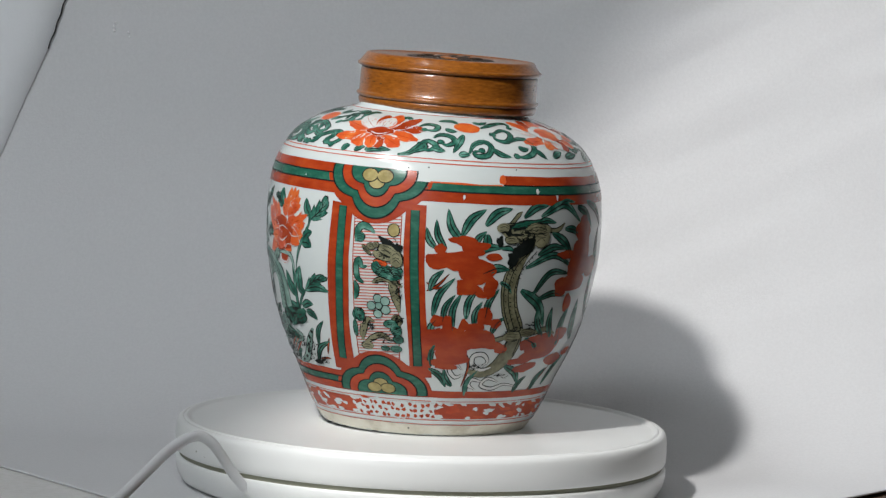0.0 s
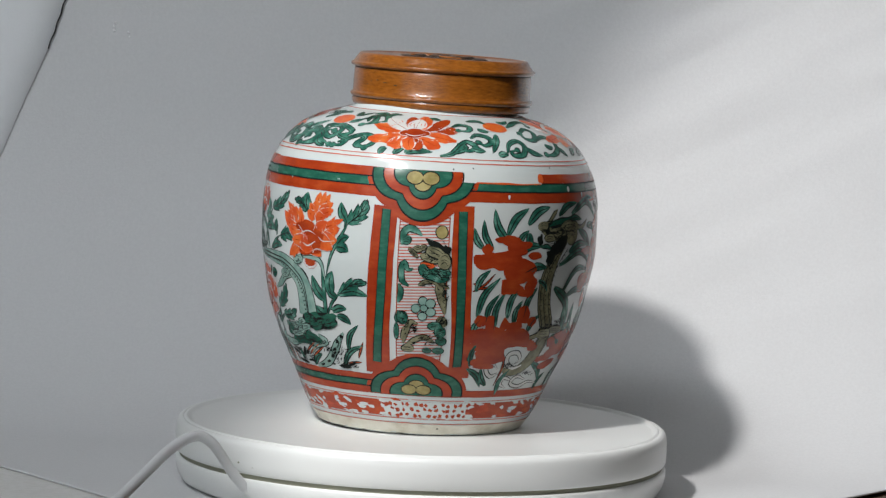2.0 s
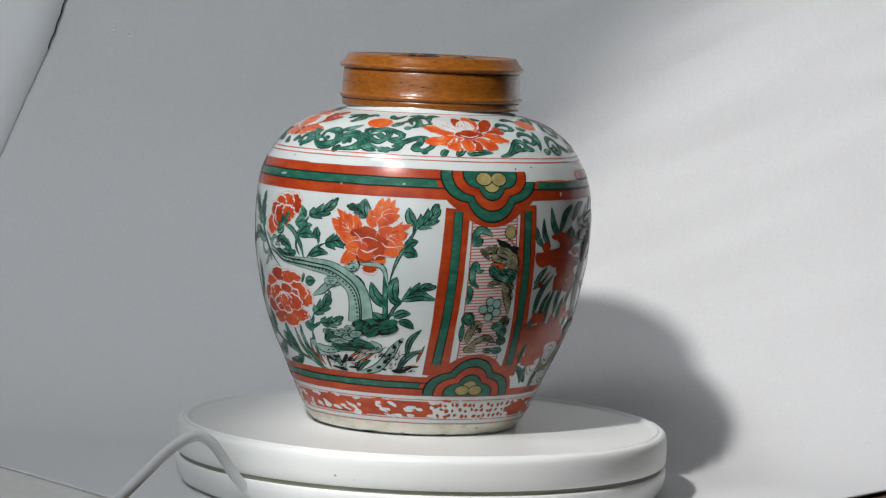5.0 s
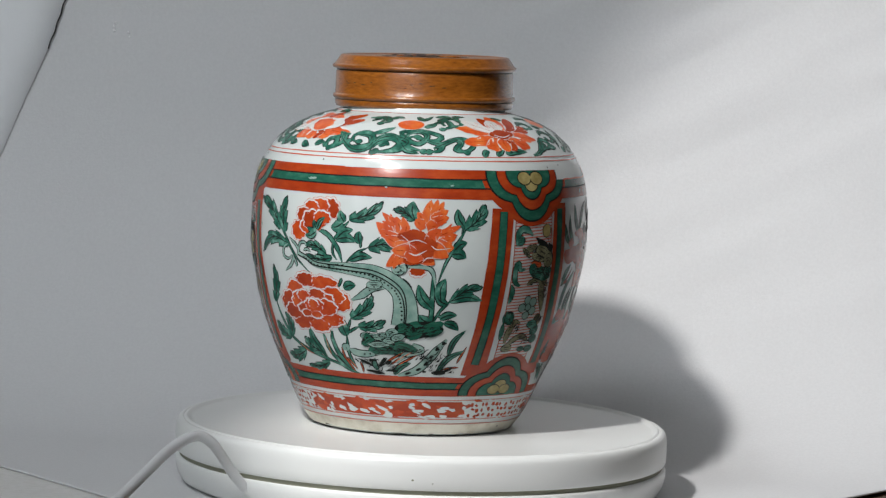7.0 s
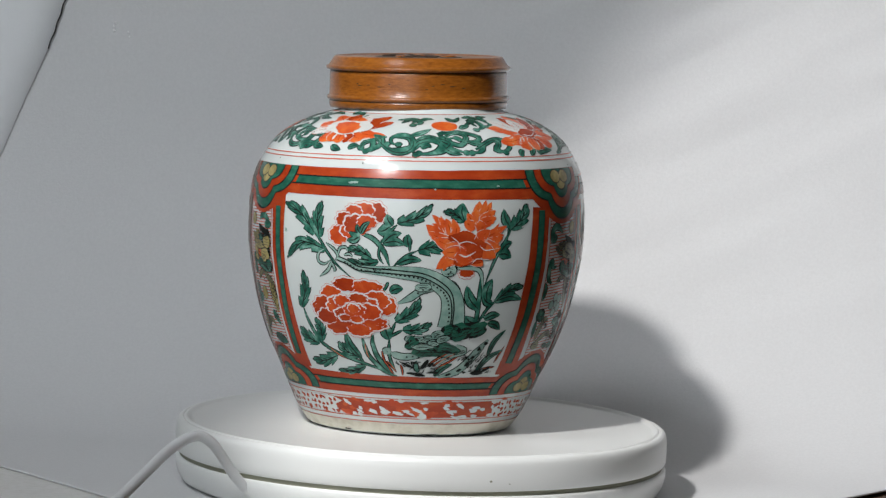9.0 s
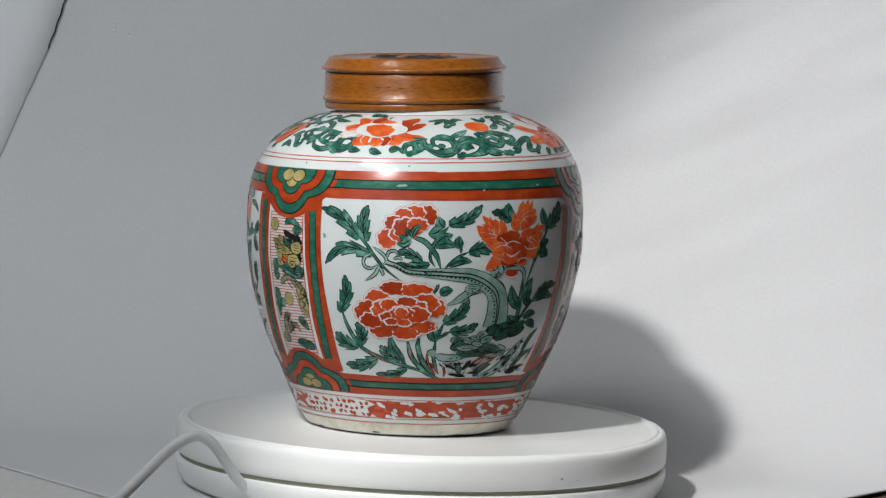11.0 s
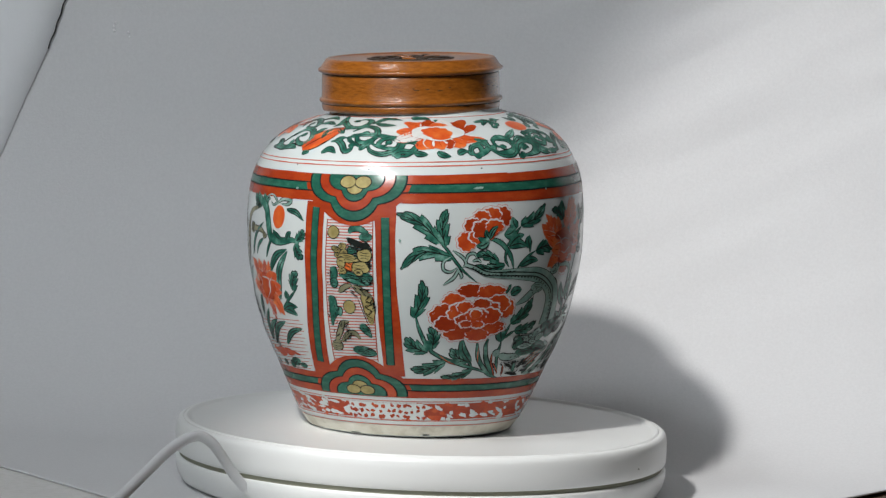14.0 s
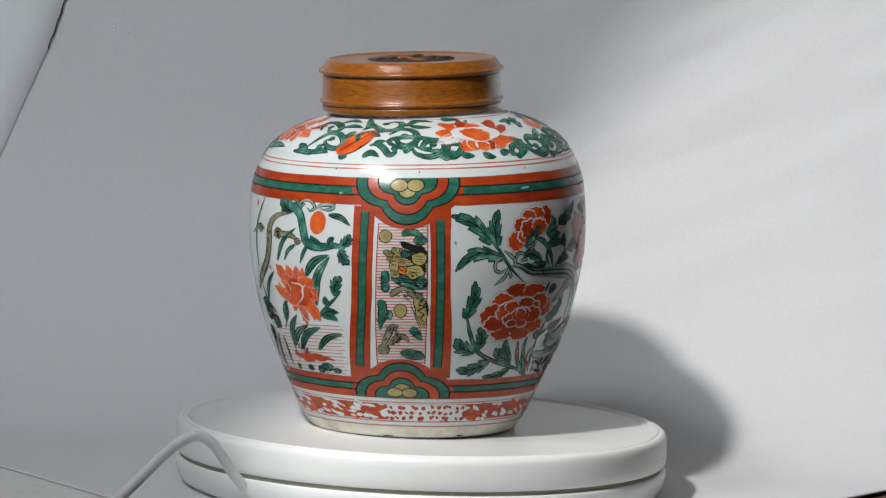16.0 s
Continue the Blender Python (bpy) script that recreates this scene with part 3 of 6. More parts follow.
hoop(jar, "green_band", 0.1486, 0.1536, GREEN, label="green enamel band with dark edges", ragged=0.0002, edge=True)
hoop(jar, "red_band", 0.1424, 0.1484, RED, label="iron red painted band", ragged=0.0003)
hoop(jar, "red_band", 0.0308, 0.0345, RED, p0=-9.0, p1=268.5, label="iron red painted band", ragged=0.0003)
hoop(jar, "green_band", 0.0266, 0.0306, GREEN, p0=-9.0, p1=268.5, label="green enamel band with dark edges", ragged=0.0002, edge=True)
hoop(jar, "red_band", 0.0220, 0.0264, RED, label="iron red painted band", ragged=0.0002)
hoop(jar, "foot_rim", -0.0030, 0.0036, FOOT, 0.00012, label="unglazed cream clay foot with dark chips", ragged=0.0005)

# columns
column_a = Motif("column_panel", jar, "narrow red striped panel between red and green borders")
stripes = Motif("red_stripes", jar, "fine red painted stripes")
for k in range(48):
    f = (k + 0.3) / 48
    stripes.ribbon(((-117.5 + -0.6 * f, 0.1315 - 0.0878 * f), (-100.9 + 0.0 * f, 0.1332 - 0.0879 * f)), 0.00062, FINE_RED, 0.00013, "line", 8, 2)
column_a.ribbon(((-117.5, 0.1315), (-118.1, 0.0437)), 0.0006, RED, 0.00018, "line")
column_a.ribbon(((-100.9, 0.1332), (-100.9, 0.0452)), 0.0006, RED, 0.00018, "line")
column_a = column_a.done()
tagged(stripes.done(), kind="stuff")
m = Motif("border", jar, "iron red upright border")
m.ribbon(((-122.5, 0.1373), (-123.4, 0.1097), (-124.4, 0.0786), (-126.2, 0.0354)), 0.0153, RED, 0.00017, "line", 10, 5, 0.1)
m.done()
m = Motif("border", jar, "iron red upright border")
m.ribbon(((-96.2, 0.1399), (-96.2, 0.1123), (-95.1, 0.0815), (-92.2, 0.0345)), 0.0125, RED, 0.00017, "line", 10, 5, 0.1)
m.done()
m = Motif("border_stripe", jar, "green enamel stripe with dark edges")
m.ribbon(((-122.3, 0.1357), (-122.9, 0.1064), (-124.0, 0.0752), (-126.2, 0.0427)), 0.0057, INK, 0.00023, "line", 10, 3)
m.ribbon(((-122.3, 0.1357), (-122.9, 0.1064), (-124.0, 0.0752), (-126.2, 0.0427)), 0.0046, GREEN, 0.00029, "line", 10, 3, 0.15)
m.done()
m = Motif("border_stripe", jar, "green enamel stripe with dark edges")
m.ribbon(((-96.5, 0.1367), (-96.1, 0.1090), (-95.1, 0.0779), (-93.6, 0.0419)), 0.0057, INK, 0.00023, "line", 10, 3)
m.ribbon(((-96.5, 0.1367), (-96.1, 0.1090), (-95.1, 0.0779), (-93.6, 0.0419)), 0.0046, GREEN, 0.00029, "line", 10, 3, 0.15)
m.done()
half_rosette(jar, -110.6, 0.1588, 0.0338, 0.0338, -1, "lobed red and green cloud collar")
half_rosette(jar, -109.9, 0.0226, 0.0306, 0.0285, 1, "lobed red and green cloud collar")
column_b = Motif("column_panel", jar, "narrow red striped panel between red and green borders")
stripes = Motif("red_stripes", jar, "fine red painted stripes")
for k in range(48):
    f = (k + 0.3) / 48
    stripes.ribbon(((-244.3 + -1.8 * f, 0.1316 - 0.0882 * f), (-227.9 + 0.9 * f, 0.1321 - 0.0876 * f)), 0.00062, FINE_RED, 0.00013, "line", 8, 2)
column_b.ribbon(((-244.3, 0.1316), (-246.2, 0.0435)), 0.0006, RED, 0.00018, "line")
column_b.ribbon(((-227.9, 0.1321), (-227.1, 0.0445)), 0.0006, RED, 0.00018, "line")
column_b = column_b.done()
tagged(stripes.done(), kind="stuff")
m = Motif("border", jar, "iron red upright border")
m.ribbon(((-249.3, 0.1418), (-249.8, 0.1119), (-250.7, 0.0804), (-254.3, 0.0336)), 0.0132, RED, 0.00017, "line", 10, 5, 0.1)
m.done()
m = Motif("border", jar, "iron red upright border")
m.ribbon(((-223.9, 0.1423), (-223.4, 0.1132), (-222.6, 0.0820), (-220.5, 0.0354)), 0.0128, RED, 0.00017, "line", 10, 5, 0.1)
m.done()
m = Motif("border_stripe", jar, "green enamel stripe with dark edges")
m.ribbon(((-249.0, 0.1384), (-249.6, 0.1084), (-250.6, 0.0769), (-253.6, 0.0417)), 0.0053, INK, 0.00023, "line", 10, 3)
m.ribbon(((-249.0, 0.1384), (-249.6, 0.1084), (-250.6, 0.0769), (-253.6, 0.0417)), 0.0043, GREEN, 0.00029, "line", 10, 3, 0.15)
m.done()
m = Motif("border_stripe", jar, "green enamel stripe with dark edges")
m.ribbon(((-223.8, 0.1338), (-223.3, 0.1098), (-222.7, 0.0785), (-222.0, 0.0427)), 0.0053, INK, 0.00023, "line", 10, 3)
m.ribbon(((-223.8, 0.1338), (-223.3, 0.1098), (-222.7, 0.0785), (-222.0, 0.0427)), 0.0043, GREEN, 0.00029, "line", 10, 3, 0.15)
m.done()
half_rosette(jar, -235.0, 0.1588, 0.0338, 0.0328, -1, "lobed red and green cloud collar")
half_rosette(jar, -236.4, 0.0226, 0.0313, 0.0263, 1, "lobed red and green cloud collar")
stem(column_a, 0.0035, (-116.5, 0.1160), (-116.2, 0.1225), (-114.4, 0.1257), (-111.9, 0.1246), (-109.9, 0.1219), mat=LEAF, name="green_cloud")
stem(column_a, 0.0030, (-113.7, 0.0919), (-116.0, 0.0949), (-116.4, 0.1017), (-115.5, 0.1058), (-114.2, 0.1017), (-112.3, 0.1024), mat=LEAF, name="green_cloud")
stem(column_a, 0.0030, (-117.4, 0.0813), (-116.5, 0.0879), (-117.2, 0.0930), mat=LEAF, name="green_cloud")
stem(column_a, 0.0040, (-117.8, 0.0689), (-116.8, 0.0738), (-115.8, 0.0757), mat=LEAF, name="green_cloud")
dabs(column_a, "green_cloud", "green enamel cloud scroll", LEAF, ((-115.1, 0.1189, 0.0058, 0.0054, 0),
     (-115.8, 0.0721, 0.0063, 0.0082, 0),
     (-117.9, 0.0636, 0.0026, 0.0105, 0),
     (-103.9, 0.0677, 0.0086, 0.0051, 0),
     (-101.9, 0.0639, 0.0065, 0.0070, 0),
     (-101.2, 0.0583, 0.0063, 0.0051, 0),
     (-102.0, 0.0522, 0.0063, 0.0040, 0),
     (-106.3, 0.0522, 0.0051, 0.0028, 0),), outline=INK, wob=0.3)
dabs(column_a, "coin", "straw yellow round jewel with a dark outline", YELLOW, ((-103.4, 0.1244, 0.0068, 0.0072, 0),), outline=INK, wob=0.05)
dabs(column_a, "plum_blossom", "pale green five petalled blossom", AQUA, ((-108.6, 0.0829, 0.0051, 0.0051, 0),
     (-105.9, 0.0817, 0.0054, 0.0054, 0),
     (-105.7, 0.0763, 0.0054, 0.0051, 0),
     (-108.6, 0.0735, 0.0049, 0.0047, 0),
     (-111.0, 0.0783, 0.0051, 0.0051, 0),
     (-108.2, 0.0786, 0.0040, 0.0040, 0),), outline=INK, wob=0.05)
stem(column_a, 0.0047, (-104.0, 0.0938), (-102.4, 0.0869), (-100.7, 0.0753), mat=OLIVE, name="rock")
stem(column_a, 0.0023, (-110.5, 0.0926), (-107.4, 0.0952), (-104.1, 0.0947), mat=OLIVE, name="rock")
stem(column_a, 0.0026, (-105.5, 0.0946), (-102.8, 0.0941), (-99.8, 0.0912), mat=OLIVE, name="rock")
stem(column_a, 0.0028, (-115.5, 0.0558), (-114.1, 0.0646), (-112.7, 0.0695), (-110.1, 0.0684), mat=OLIVE, name="rock")
stem(column_a, 0.0030, (-114.5, 0.0547), (-108.4, 0.0602), (-103.7, 0.0574), mat=OLIVE, name="rock")
stem(column_a, 0.0021, (-116.1, 0.0584), (-115.0, 0.0645), (-115.7, 0.0662), mat=OLIVE, name="rock")
dabs(column_a, "rock", "olive enamel rock plants", OLIVE, ((-113.6, 0.0529, 0.0075, 0.0047, 0),
     (-101.5, 0.0705, 0.0058, 0.0070, 30),), outline=INK, wob=0.3)
dabs(column_a, "beast_head", "olive beast mask with dark mane", OLIVE, ((-111.0, 0.1142, 0.0051, 0.0035, 0),
     (-112.6, 0.1119, 0.0077, 0.0021, -42),
     (-109.2, 0.1152, 0.0035, 0.0030, 0),
     (-106.5, 0.1092, 0.0140, 0.0051, -12),
     (-105.0, 0.1123, 0.0128, 0.0063, -20),
     (-102.0, 0.1075, 0.0077, 0.0093, 0),), outline=INK, wob=0.3)
dabs(column_a, "mane", "dark green brushed mane", LEAF, ((-105.3, 0.0996, 0.0187, 0.0075, -12),
     (-108.8, 0.1019, 0.0070, 0.0058, -50),
     (-101.8, 0.1008, 0.0070, 0.0047, 10),), outline=INK, wob=0.5)
dabs(column_a, "mane", "dark green brushed mane", INK, ((-104.8, 0.1166, 0.0152, 0.0035, -25),
     (-101.9, 0.1136, 0.0058, 0.0070, -40),
     (-108.2, 0.1120, 0.0030, 0.0028, 0),
     (-105.6, 0.1100, 0.0047, 0.0021, 15),
     (-103.9, 0.1063, 0.0016, 0.0016, 0),
     (-103.0, 0.1080, 0.0014, 0.0014, 0),
     (-102.6, 0.1053, 0.0014, 0.0014, 0),), outline=None, wob=0.5)
dabs(column_a, "tongue", "red enamel tongue", ORANGE, ((-107.6, 0.1051, 0.0086, 0.0037, -10),), outline=INK, wob=0.2)
brush(column_a, 0.0005, (-102.4, 0.0904), (-100.7, 0.0888), (-102.2, 0.0869), (-100.4, 0.0853), (-101.7, 0.0832), (-100.2, 0.0812), (-101.2, 0.0794), mat=INK, lift=0.00034)
stem(column_b, 0.0030, (-236.1, 0.1235), (-235.3, 0.1259), (-232.9, 0.1266), (-231.0, 0.1252), (-229.3, 0.1244), mat=LEAF, name="green_cloud")
stem(column_b, 0.0042, (-242.7, 0.1020), (-241.8, 0.0986), (-242.9, 0.0904), mat=LEAF, name="green_cloud")
stem(column_b, 0.0044, (-244.0, 0.0842), (-242.9, 0.0787), (-244.1, 0.0657), mat=LEAF, name="green_cloud")
stem(column_b, 0.0035, (-240.4, 0.0719), (-240.7, 0.0760), (-242.1, 0.0741), (-243.2, 0.0693), mat=LEAF, name="green_cloud")
stem(column_b, 0.0040, (-232.8, 0.0676), (-231.2, 0.0647), (-228.8, 0.0597), mat=LEAF, name="green_cloud")
stem(column_b, 0.0028, (-240.9, 0.0975), (-241.9, 0.0968), (-242.8, 0.0944), mat=LEAF, name="green_cloud")
dabs(column_b, "green_cloud", "green enamel cloud scroll", LEAF, ((-230.3, 0.1214, 0.0077, 0.0047, 0),
     (-232.1, 0.0507, 0.0140, 0.0058, -10),
     (-241.9, 0.0922, 0.0047, 0.0058, 0),), outline=INK, wob=0.3)
dabs(column_b, "coin", "straw yellow round jewel with a dark outline", YELLOW, ((-241.9, 0.1236, 0.0072, 0.0075, 0),
     (-236.6, 0.0780, 0.0072, 0.0079, 0),), outline=INK, wob=0.05)
stem(column_b, 0.0065, (-231.1, 0.0887), (-229.4, 0.0795), (-228.5, 0.0678), mat=YELLOW, name="beast_limb")
stem(column_b, 0.0028, (-240.3, 0.0865), (-238.0, 0.0901), (-235.2, 0.0914), mat=OLIVE, name="rock")
stem(column_b, 0.0035, (-234.8, 0.0911), (-231.5, 0.0876), (-228.2, 0.0848), mat=OLIVE, name="rock")
stem(column_b, 0.0030, (-243.7, 0.0545), (-241.3, 0.0624), (-239.8, 0.0675), (-237.2, 0.0688), mat=OLIVE, name="rock")
stem(column_b, 0.0028, (-241.1, 0.0559), (-237.8, 0.0612), (-235.3, 0.0616), (-233.2, 0.0581), mat=OLIVE, name="rock")
stem(column_b, 0.0023, (-245.0, 0.0502), (-243.6, 0.0551), (-241.4, 0.0565), mat=OLIVE, name="rock")
dabs(column_b, "beast_head", "yellow beast mask with dark mane", YELLOW, ((-240.6, 0.1129, 0.0065, 0.0035, -25),
     (-238.4, 0.1151, 0.0047, 0.0040, 0),
     (-237.9, 0.1114, 0.0047, 0.0035, 0),
     (-239.8, 0.1094, 0.0051, 0.0028, -20),
     (-236.2, 0.1082, 0.0128, 0.0051, -5),
     (-230.5, 0.1102, 0.0089, 0.0082, 0),
     (-238.8, 0.1052, 0.0051, 0.0070, 0),
     (-232.0, 0.1026, 0.0105, 0.0070, 0),
     (-232.5, 0.0997, 0.0051, 0.0035, 0),
     (-238.3, 0.1002, 0.0051, 0.0035, 0),), outline=INK, wob=0.3)
dabs(column_b, "mane", "dark green brushed mane", LEAF, ((-233.8, 0.0956, 0.0198, 0.0061, -14),
     (-230.0, 0.0963, 0.0082, 0.0054, 5),
     (-235.0, 0.1129, 0.0058, 0.0042, 0),
     (-232.7, 0.1084, 0.0082, 0.0035, 5),), outline=INK, wob=0.5)
dabs(column_b, "mane", "dark green brushed mane", INK, ((-233.8, 0.1178, 0.0140, 0.0035, -20),
     (-230.0, 0.1154, 0.0082, 0.0040, -40),
     (-234.6, 0.1127, 0.0026, 0.0021, 0),
     (-231.8, 0.1090, 0.0047, 0.0019, -10),
     (-228.9, 0.1039, 0.0023, 0.0047, 0),), outline=None, wob=0.6)
dabs(column_b, "tongue", "red enamel tongue", ORANGE, ((-236.1, 0.1036, 0.0077, 0.0056, -25),), outline=INK, wob=0.2)
dabs(column_b, "rock", "olive enamel rock plants", OLIVE, ((-243.3, 0.0533, 0.0070, 0.0063, 0),), outline=INK, wob=0.3)
brush(column_b, 0.0006, (-228.6, 0.0848), (-230.5, 0.0824), (-228.3, 0.0807), (-230.3, 0.0781), (-228.1, 0.0760), (-229.9, 0.0734), (-228.0, 0.0713), (-229.4, 0.0689), mat=INK, lift=0.00034)
brush(column_b, 0.0005, (-233.4, 0.0846), (-231.4, 0.0747), (-228.6, 0.0630), mat=INK, lift=0.00034)
for a in ((8, -105.0, 0.1, 0.0175, 0.007, -25, 34),
          (9, -103.6, 0.1162, 0.0093, 0.007, -40, 20),
          (10, -105.9, 0.1092, 0.0128, 0.0058, 10, 14, 0.002),
          (11, -102.2, 0.0858, 0.0058, 0.0128, 20, 18, 0.002),
          (12, -113.3, 0.0635, 0.0082, 0.0105, 60, 18),
          (13, -109.0, 0.0579, 0.0152, 0.0058, 20, 18),
          (14, -102.9, 0.0632, 0.0082, 0.0093, 30, 12, 0.002),
          (15, -101.5, 0.0705, 0.0058, 0.007, 50, 12),
          (16, -115.8, 0.0721, 0.0058, 0.0082, 70, 8, 0.002),
          (17, -105.4, 0.0937, 0.0152, 0.0035, -10, 12),):
    inking(column_a, *a)
for a in ((8, -233.2, 0.0956, 0.0187, 0.007, -20, 36),
          (9, -232.8, 0.1165, 0.0152, 0.007, -30, 26),
          (10, -236.5, 0.11, 0.014, 0.007, 10, 16, 0.002),
          (11, -230.8, 0.1038, 0.0082, 0.0105, 30, 14, 0.002),
          (12, -229.1, 0.0772, 0.007, 0.0163, 60, 22, 0.002),
          (13, -240.6, 0.0613, 0.0105, 0.0128, 60, 22),
          (14, -234.4, 0.0886, 0.0187, 0.0058, -15, 16),
          (15, -231.6, 0.0653, 0.0082, 0.007, -40, 10, 0.002),
          (16, -243.2, 0.095, 0.0058, 0.0093, 80, 8, 0.002),
          (17, -243.1, 0.0729, 0.007, 0.0117, 80, 10, 0.002),
          (18, -232.1, 0.051, 0.0117, 0.0047, 10, 10, 0.002),):
    inking(column_b, *a)
# garden panel with peonies
garden = field("garden_panel", "white panel painted with peonies and a curling green beast", -220.5, -127.5, -213.0, -129.5)
stem(garden, 0.0010, (-205.6, 0.1197), (-203.0, 0.1154), (-200.5, 0.1094), (-197.0, 0.1023), (-191.2, 0.0943))
stem(garden, 0.0022, (-188.1, 0.1213), (-183.5, 0.1184), (-179.7, 0.1108), (-178.0, 0.1029))
stem(garden, 0.0010, (-175.8, 0.1275), (-179.2, 0.1211), (-180.8, 0.1164))
stem(garden, 0.0008, (-180.9, 0.1186), (-181.7, 0.1094), (-180.0, 0.1039))
stem(garden, 0.0008, (-176.6, 0.1030), (-172.8, 0.1091), (-168.7, 0.1129))
stem(garden, 0.0007, (-171.4, 0.1121), (-171.4, 0.1161), (-172.4, 0.1216))
stem(garden, 0.0011, (-136.0, 0.1253), (-139.1, 0.1159), (-142.3, 0.1058), (-144.7, 0.0930))
stem(garden, 0.0007, (-137.3, 0.1325), (-136.8, 0.1270), (-137.4, 0.1226))
stem(garden, 0.0010, (-178.3, 0.0935), (-179.0, 0.0905), (-180.4, 0.0861))
stem(garden, 0.0006, (-156.5, 0.0957), (-154.3, 0.0916), (-153.1, 0.0881))
stem(garden, 0.0016, (-212.7, 0.0740), (-210.9, 0.0645), (-206.0, 0.0517), (-195.6, 0.0446), (-184.6, 0.0397), (-174.7, 0.0343))
stem(garden, 0.0021, (-188.6, 0.0581), (-186.5, 0.0471), (-180.5, 0.0376), (-175.5, 0.0343))
stem(garden, 0.0017, (-184.1, 0.0599), (-184.5, 0.0536), (-181.8, 0.0438), (-177.2, 0.0354))
stem(garden, 0.0012, (-178.0, 0.0581), (-178.0, 0.0468), (-175.5, 0.0368))
stem(garden, 0.0011, (-196.2, 0.0533), (-190.9, 0.0459), (-188.0, 0.0406))
stem(garden, 0.0010, (-177.6, 0.0594), (-175.0, 0.0621), (-172.7, 0.0642))
stem(garden, 0.0009, (-175.6, 0.0689), (-177.2, 0.0619), (-177.9, 0.0581))
stem(garden, 0.0022, (-146.4, 0.0980), (-146.1, 0.0822), (-146.3, 0.0698), (-147.8, 0.0648))
stem(garden, 0.0011, (-139.8, 0.0827), (-142.8, 0.0772), (-145.2, 0.0698))
stem(garden, 0.0009, (-141.5, 0.0716), (-144.0, 0.0735), (-145.1, 0.0692))
for a in ((-205.2, 0.1191, -219.7, 0.1361, 0.0096),
          (-203.6, 0.1168, -203.3, 0.1384, 0.0089),
          (-201.1, 0.1107, -217.8, 0.1030, 0.0093, 0.2200),
          (-175.9, 0.1281, -164.5, 0.1393, 0.0079),
          (-168.8, 0.1129, -158.2, 0.1137, 0.0093),
          (-136.2, 0.1250, -129.4, 0.1391, 0.0105),
          (-184.0, 0.1071, -192.9, 0.1118, 0.0065),
          (-181.6, 0.1051, -192.3, 0.1056, 0.0055),
          (-153.5, 0.1301, -160.3, 0.1356, 0.0058),):
    cut_leaf(garden, *a)
for a in ((-177.4, 0.1266, -179.4, 0.1334, 0.0060),
          (-178.2, 0.1262, -182.6, 0.1232, 0.0072),
          (-180.5, 0.1162, -174.2, 0.1228, 0.0053),
          (-180.5, 0.1162, -172.9, 0.1159, 0.0055),
          (-171.6, 0.1149, -171.9, 0.1222, 0.0055),
          (-175.3, 0.1046, -167.2, 0.1071, 0.0048),
          (-153.2, 0.1297, -154.0, 0.1407, 0.0086),
          (-136.6, 0.1270, -139.1, 0.1371, 0.0058),
          (-139.8, 0.1128, -135.3, 0.1181, 0.0050),
          (-140.5, 0.1112, -135.4, 0.1093, 0.0065),):
    leaf(garden, *a, mat=LEAF)
cut_leaf(garden, -213.4, 0.0727, -210.9, 0.0965, 0.0092)
for a in ((-139.8, 0.0826, -128.7, 0.0918, 0.0081),
          (-175.6, 0.0685, -166.9, 0.0841, 0.0088),
          (-173.1, 0.0638, -162.6, 0.0690, 0.0076),
          (-207.6, 0.0512, -216.4, 0.0608, 0.0101),
          (-206.1, 0.0530, -207.3, 0.0682, 0.0086),
          (-200.0, 0.0452, -213.3, 0.0403, 0.0093),
          (-190.0, 0.0451, -199.0, 0.0543, 0.0088),
          (-188.1, 0.0398, -200.6, 0.0355, 0.0059),):
    cut_leaf(garden, *a)
for a in ((-145.8, 0.0777, -151.2, 0.0925, 0.0069),
          (-143.0, 0.0819, -142.0, 0.0966, 0.0076),
          (-140.6, 0.0806, -144.9, 0.0861, 0.0049),
          (-140.1, 0.0826, -128.2, 0.0834, 0.0056),
          (-146.3, 0.0690, -150.7, 0.0737, 0.0066),
          (-143.0, 0.0715, -136.8, 0.0741, 0.0047),
          (-141.2, 0.0691, -135.6, 0.0646, 0.0047),
          (-178.0, 0.0578, -178.7, 0.0687, 0.0074),
          (-189.7, 0.0448, -195.2, 0.0611, 0.0056),
          (-177.7, 0.0871, -173.1, 0.0897, 0.0056),
          (-138.3, 0.0482, -132.7, 0.0647, 0.0032),
          (-141.9, 0.0381, -131.6, 0.0520, 0.0034),
          (-159.6, 0.0353, -152.7, 0.0432, 0.0037),
          (-178.0, 0.0366, -184.8, 0.0610, 0.0027),):
    leaf(garden, *a, mat=LEAF)
for a in ((-166.4, 0.0375, -167.3, 0.0451, 0.0029),):
    leaf(garden, *a, mat=LEAF)
beast_body(garden, ((-196.2, 0.1059), (-192.9, 0.1040), (-188.9, 0.1007), (-183.3, 0.1000), (-177.9, 0.0998), (-172.6, 0.0993), (-167.4, 0.0985), (-162.7, 0.0955), (-158.2, 0.0902), (-156.1, 0.0844), (-155.3, 0.0758), (-155.5, 0.0665)), 0.0157, AQUA)
stem(garden, 0.0012, (-201.3, 0.1110), (-203.9, 0.1077), (-203.8, 0.1030), (-201.4, 0.1016), (-199.2, 0.1043), mat=AQUA, name="beast_limb")
stem(garden, 0.0012, (-200.9, 0.1145), (-197.4, 0.1104), (-196.2, 0.1065), (-197.6, 0.1037), mat=AQUA, name="beast_limb")
stem(garden, 0.0012, (-196.2, 0.1076), (-195.5, 0.1118), (-193.4, 0.1126), (-192.5, 0.1099), mat=AQUA, name="beast_limb")
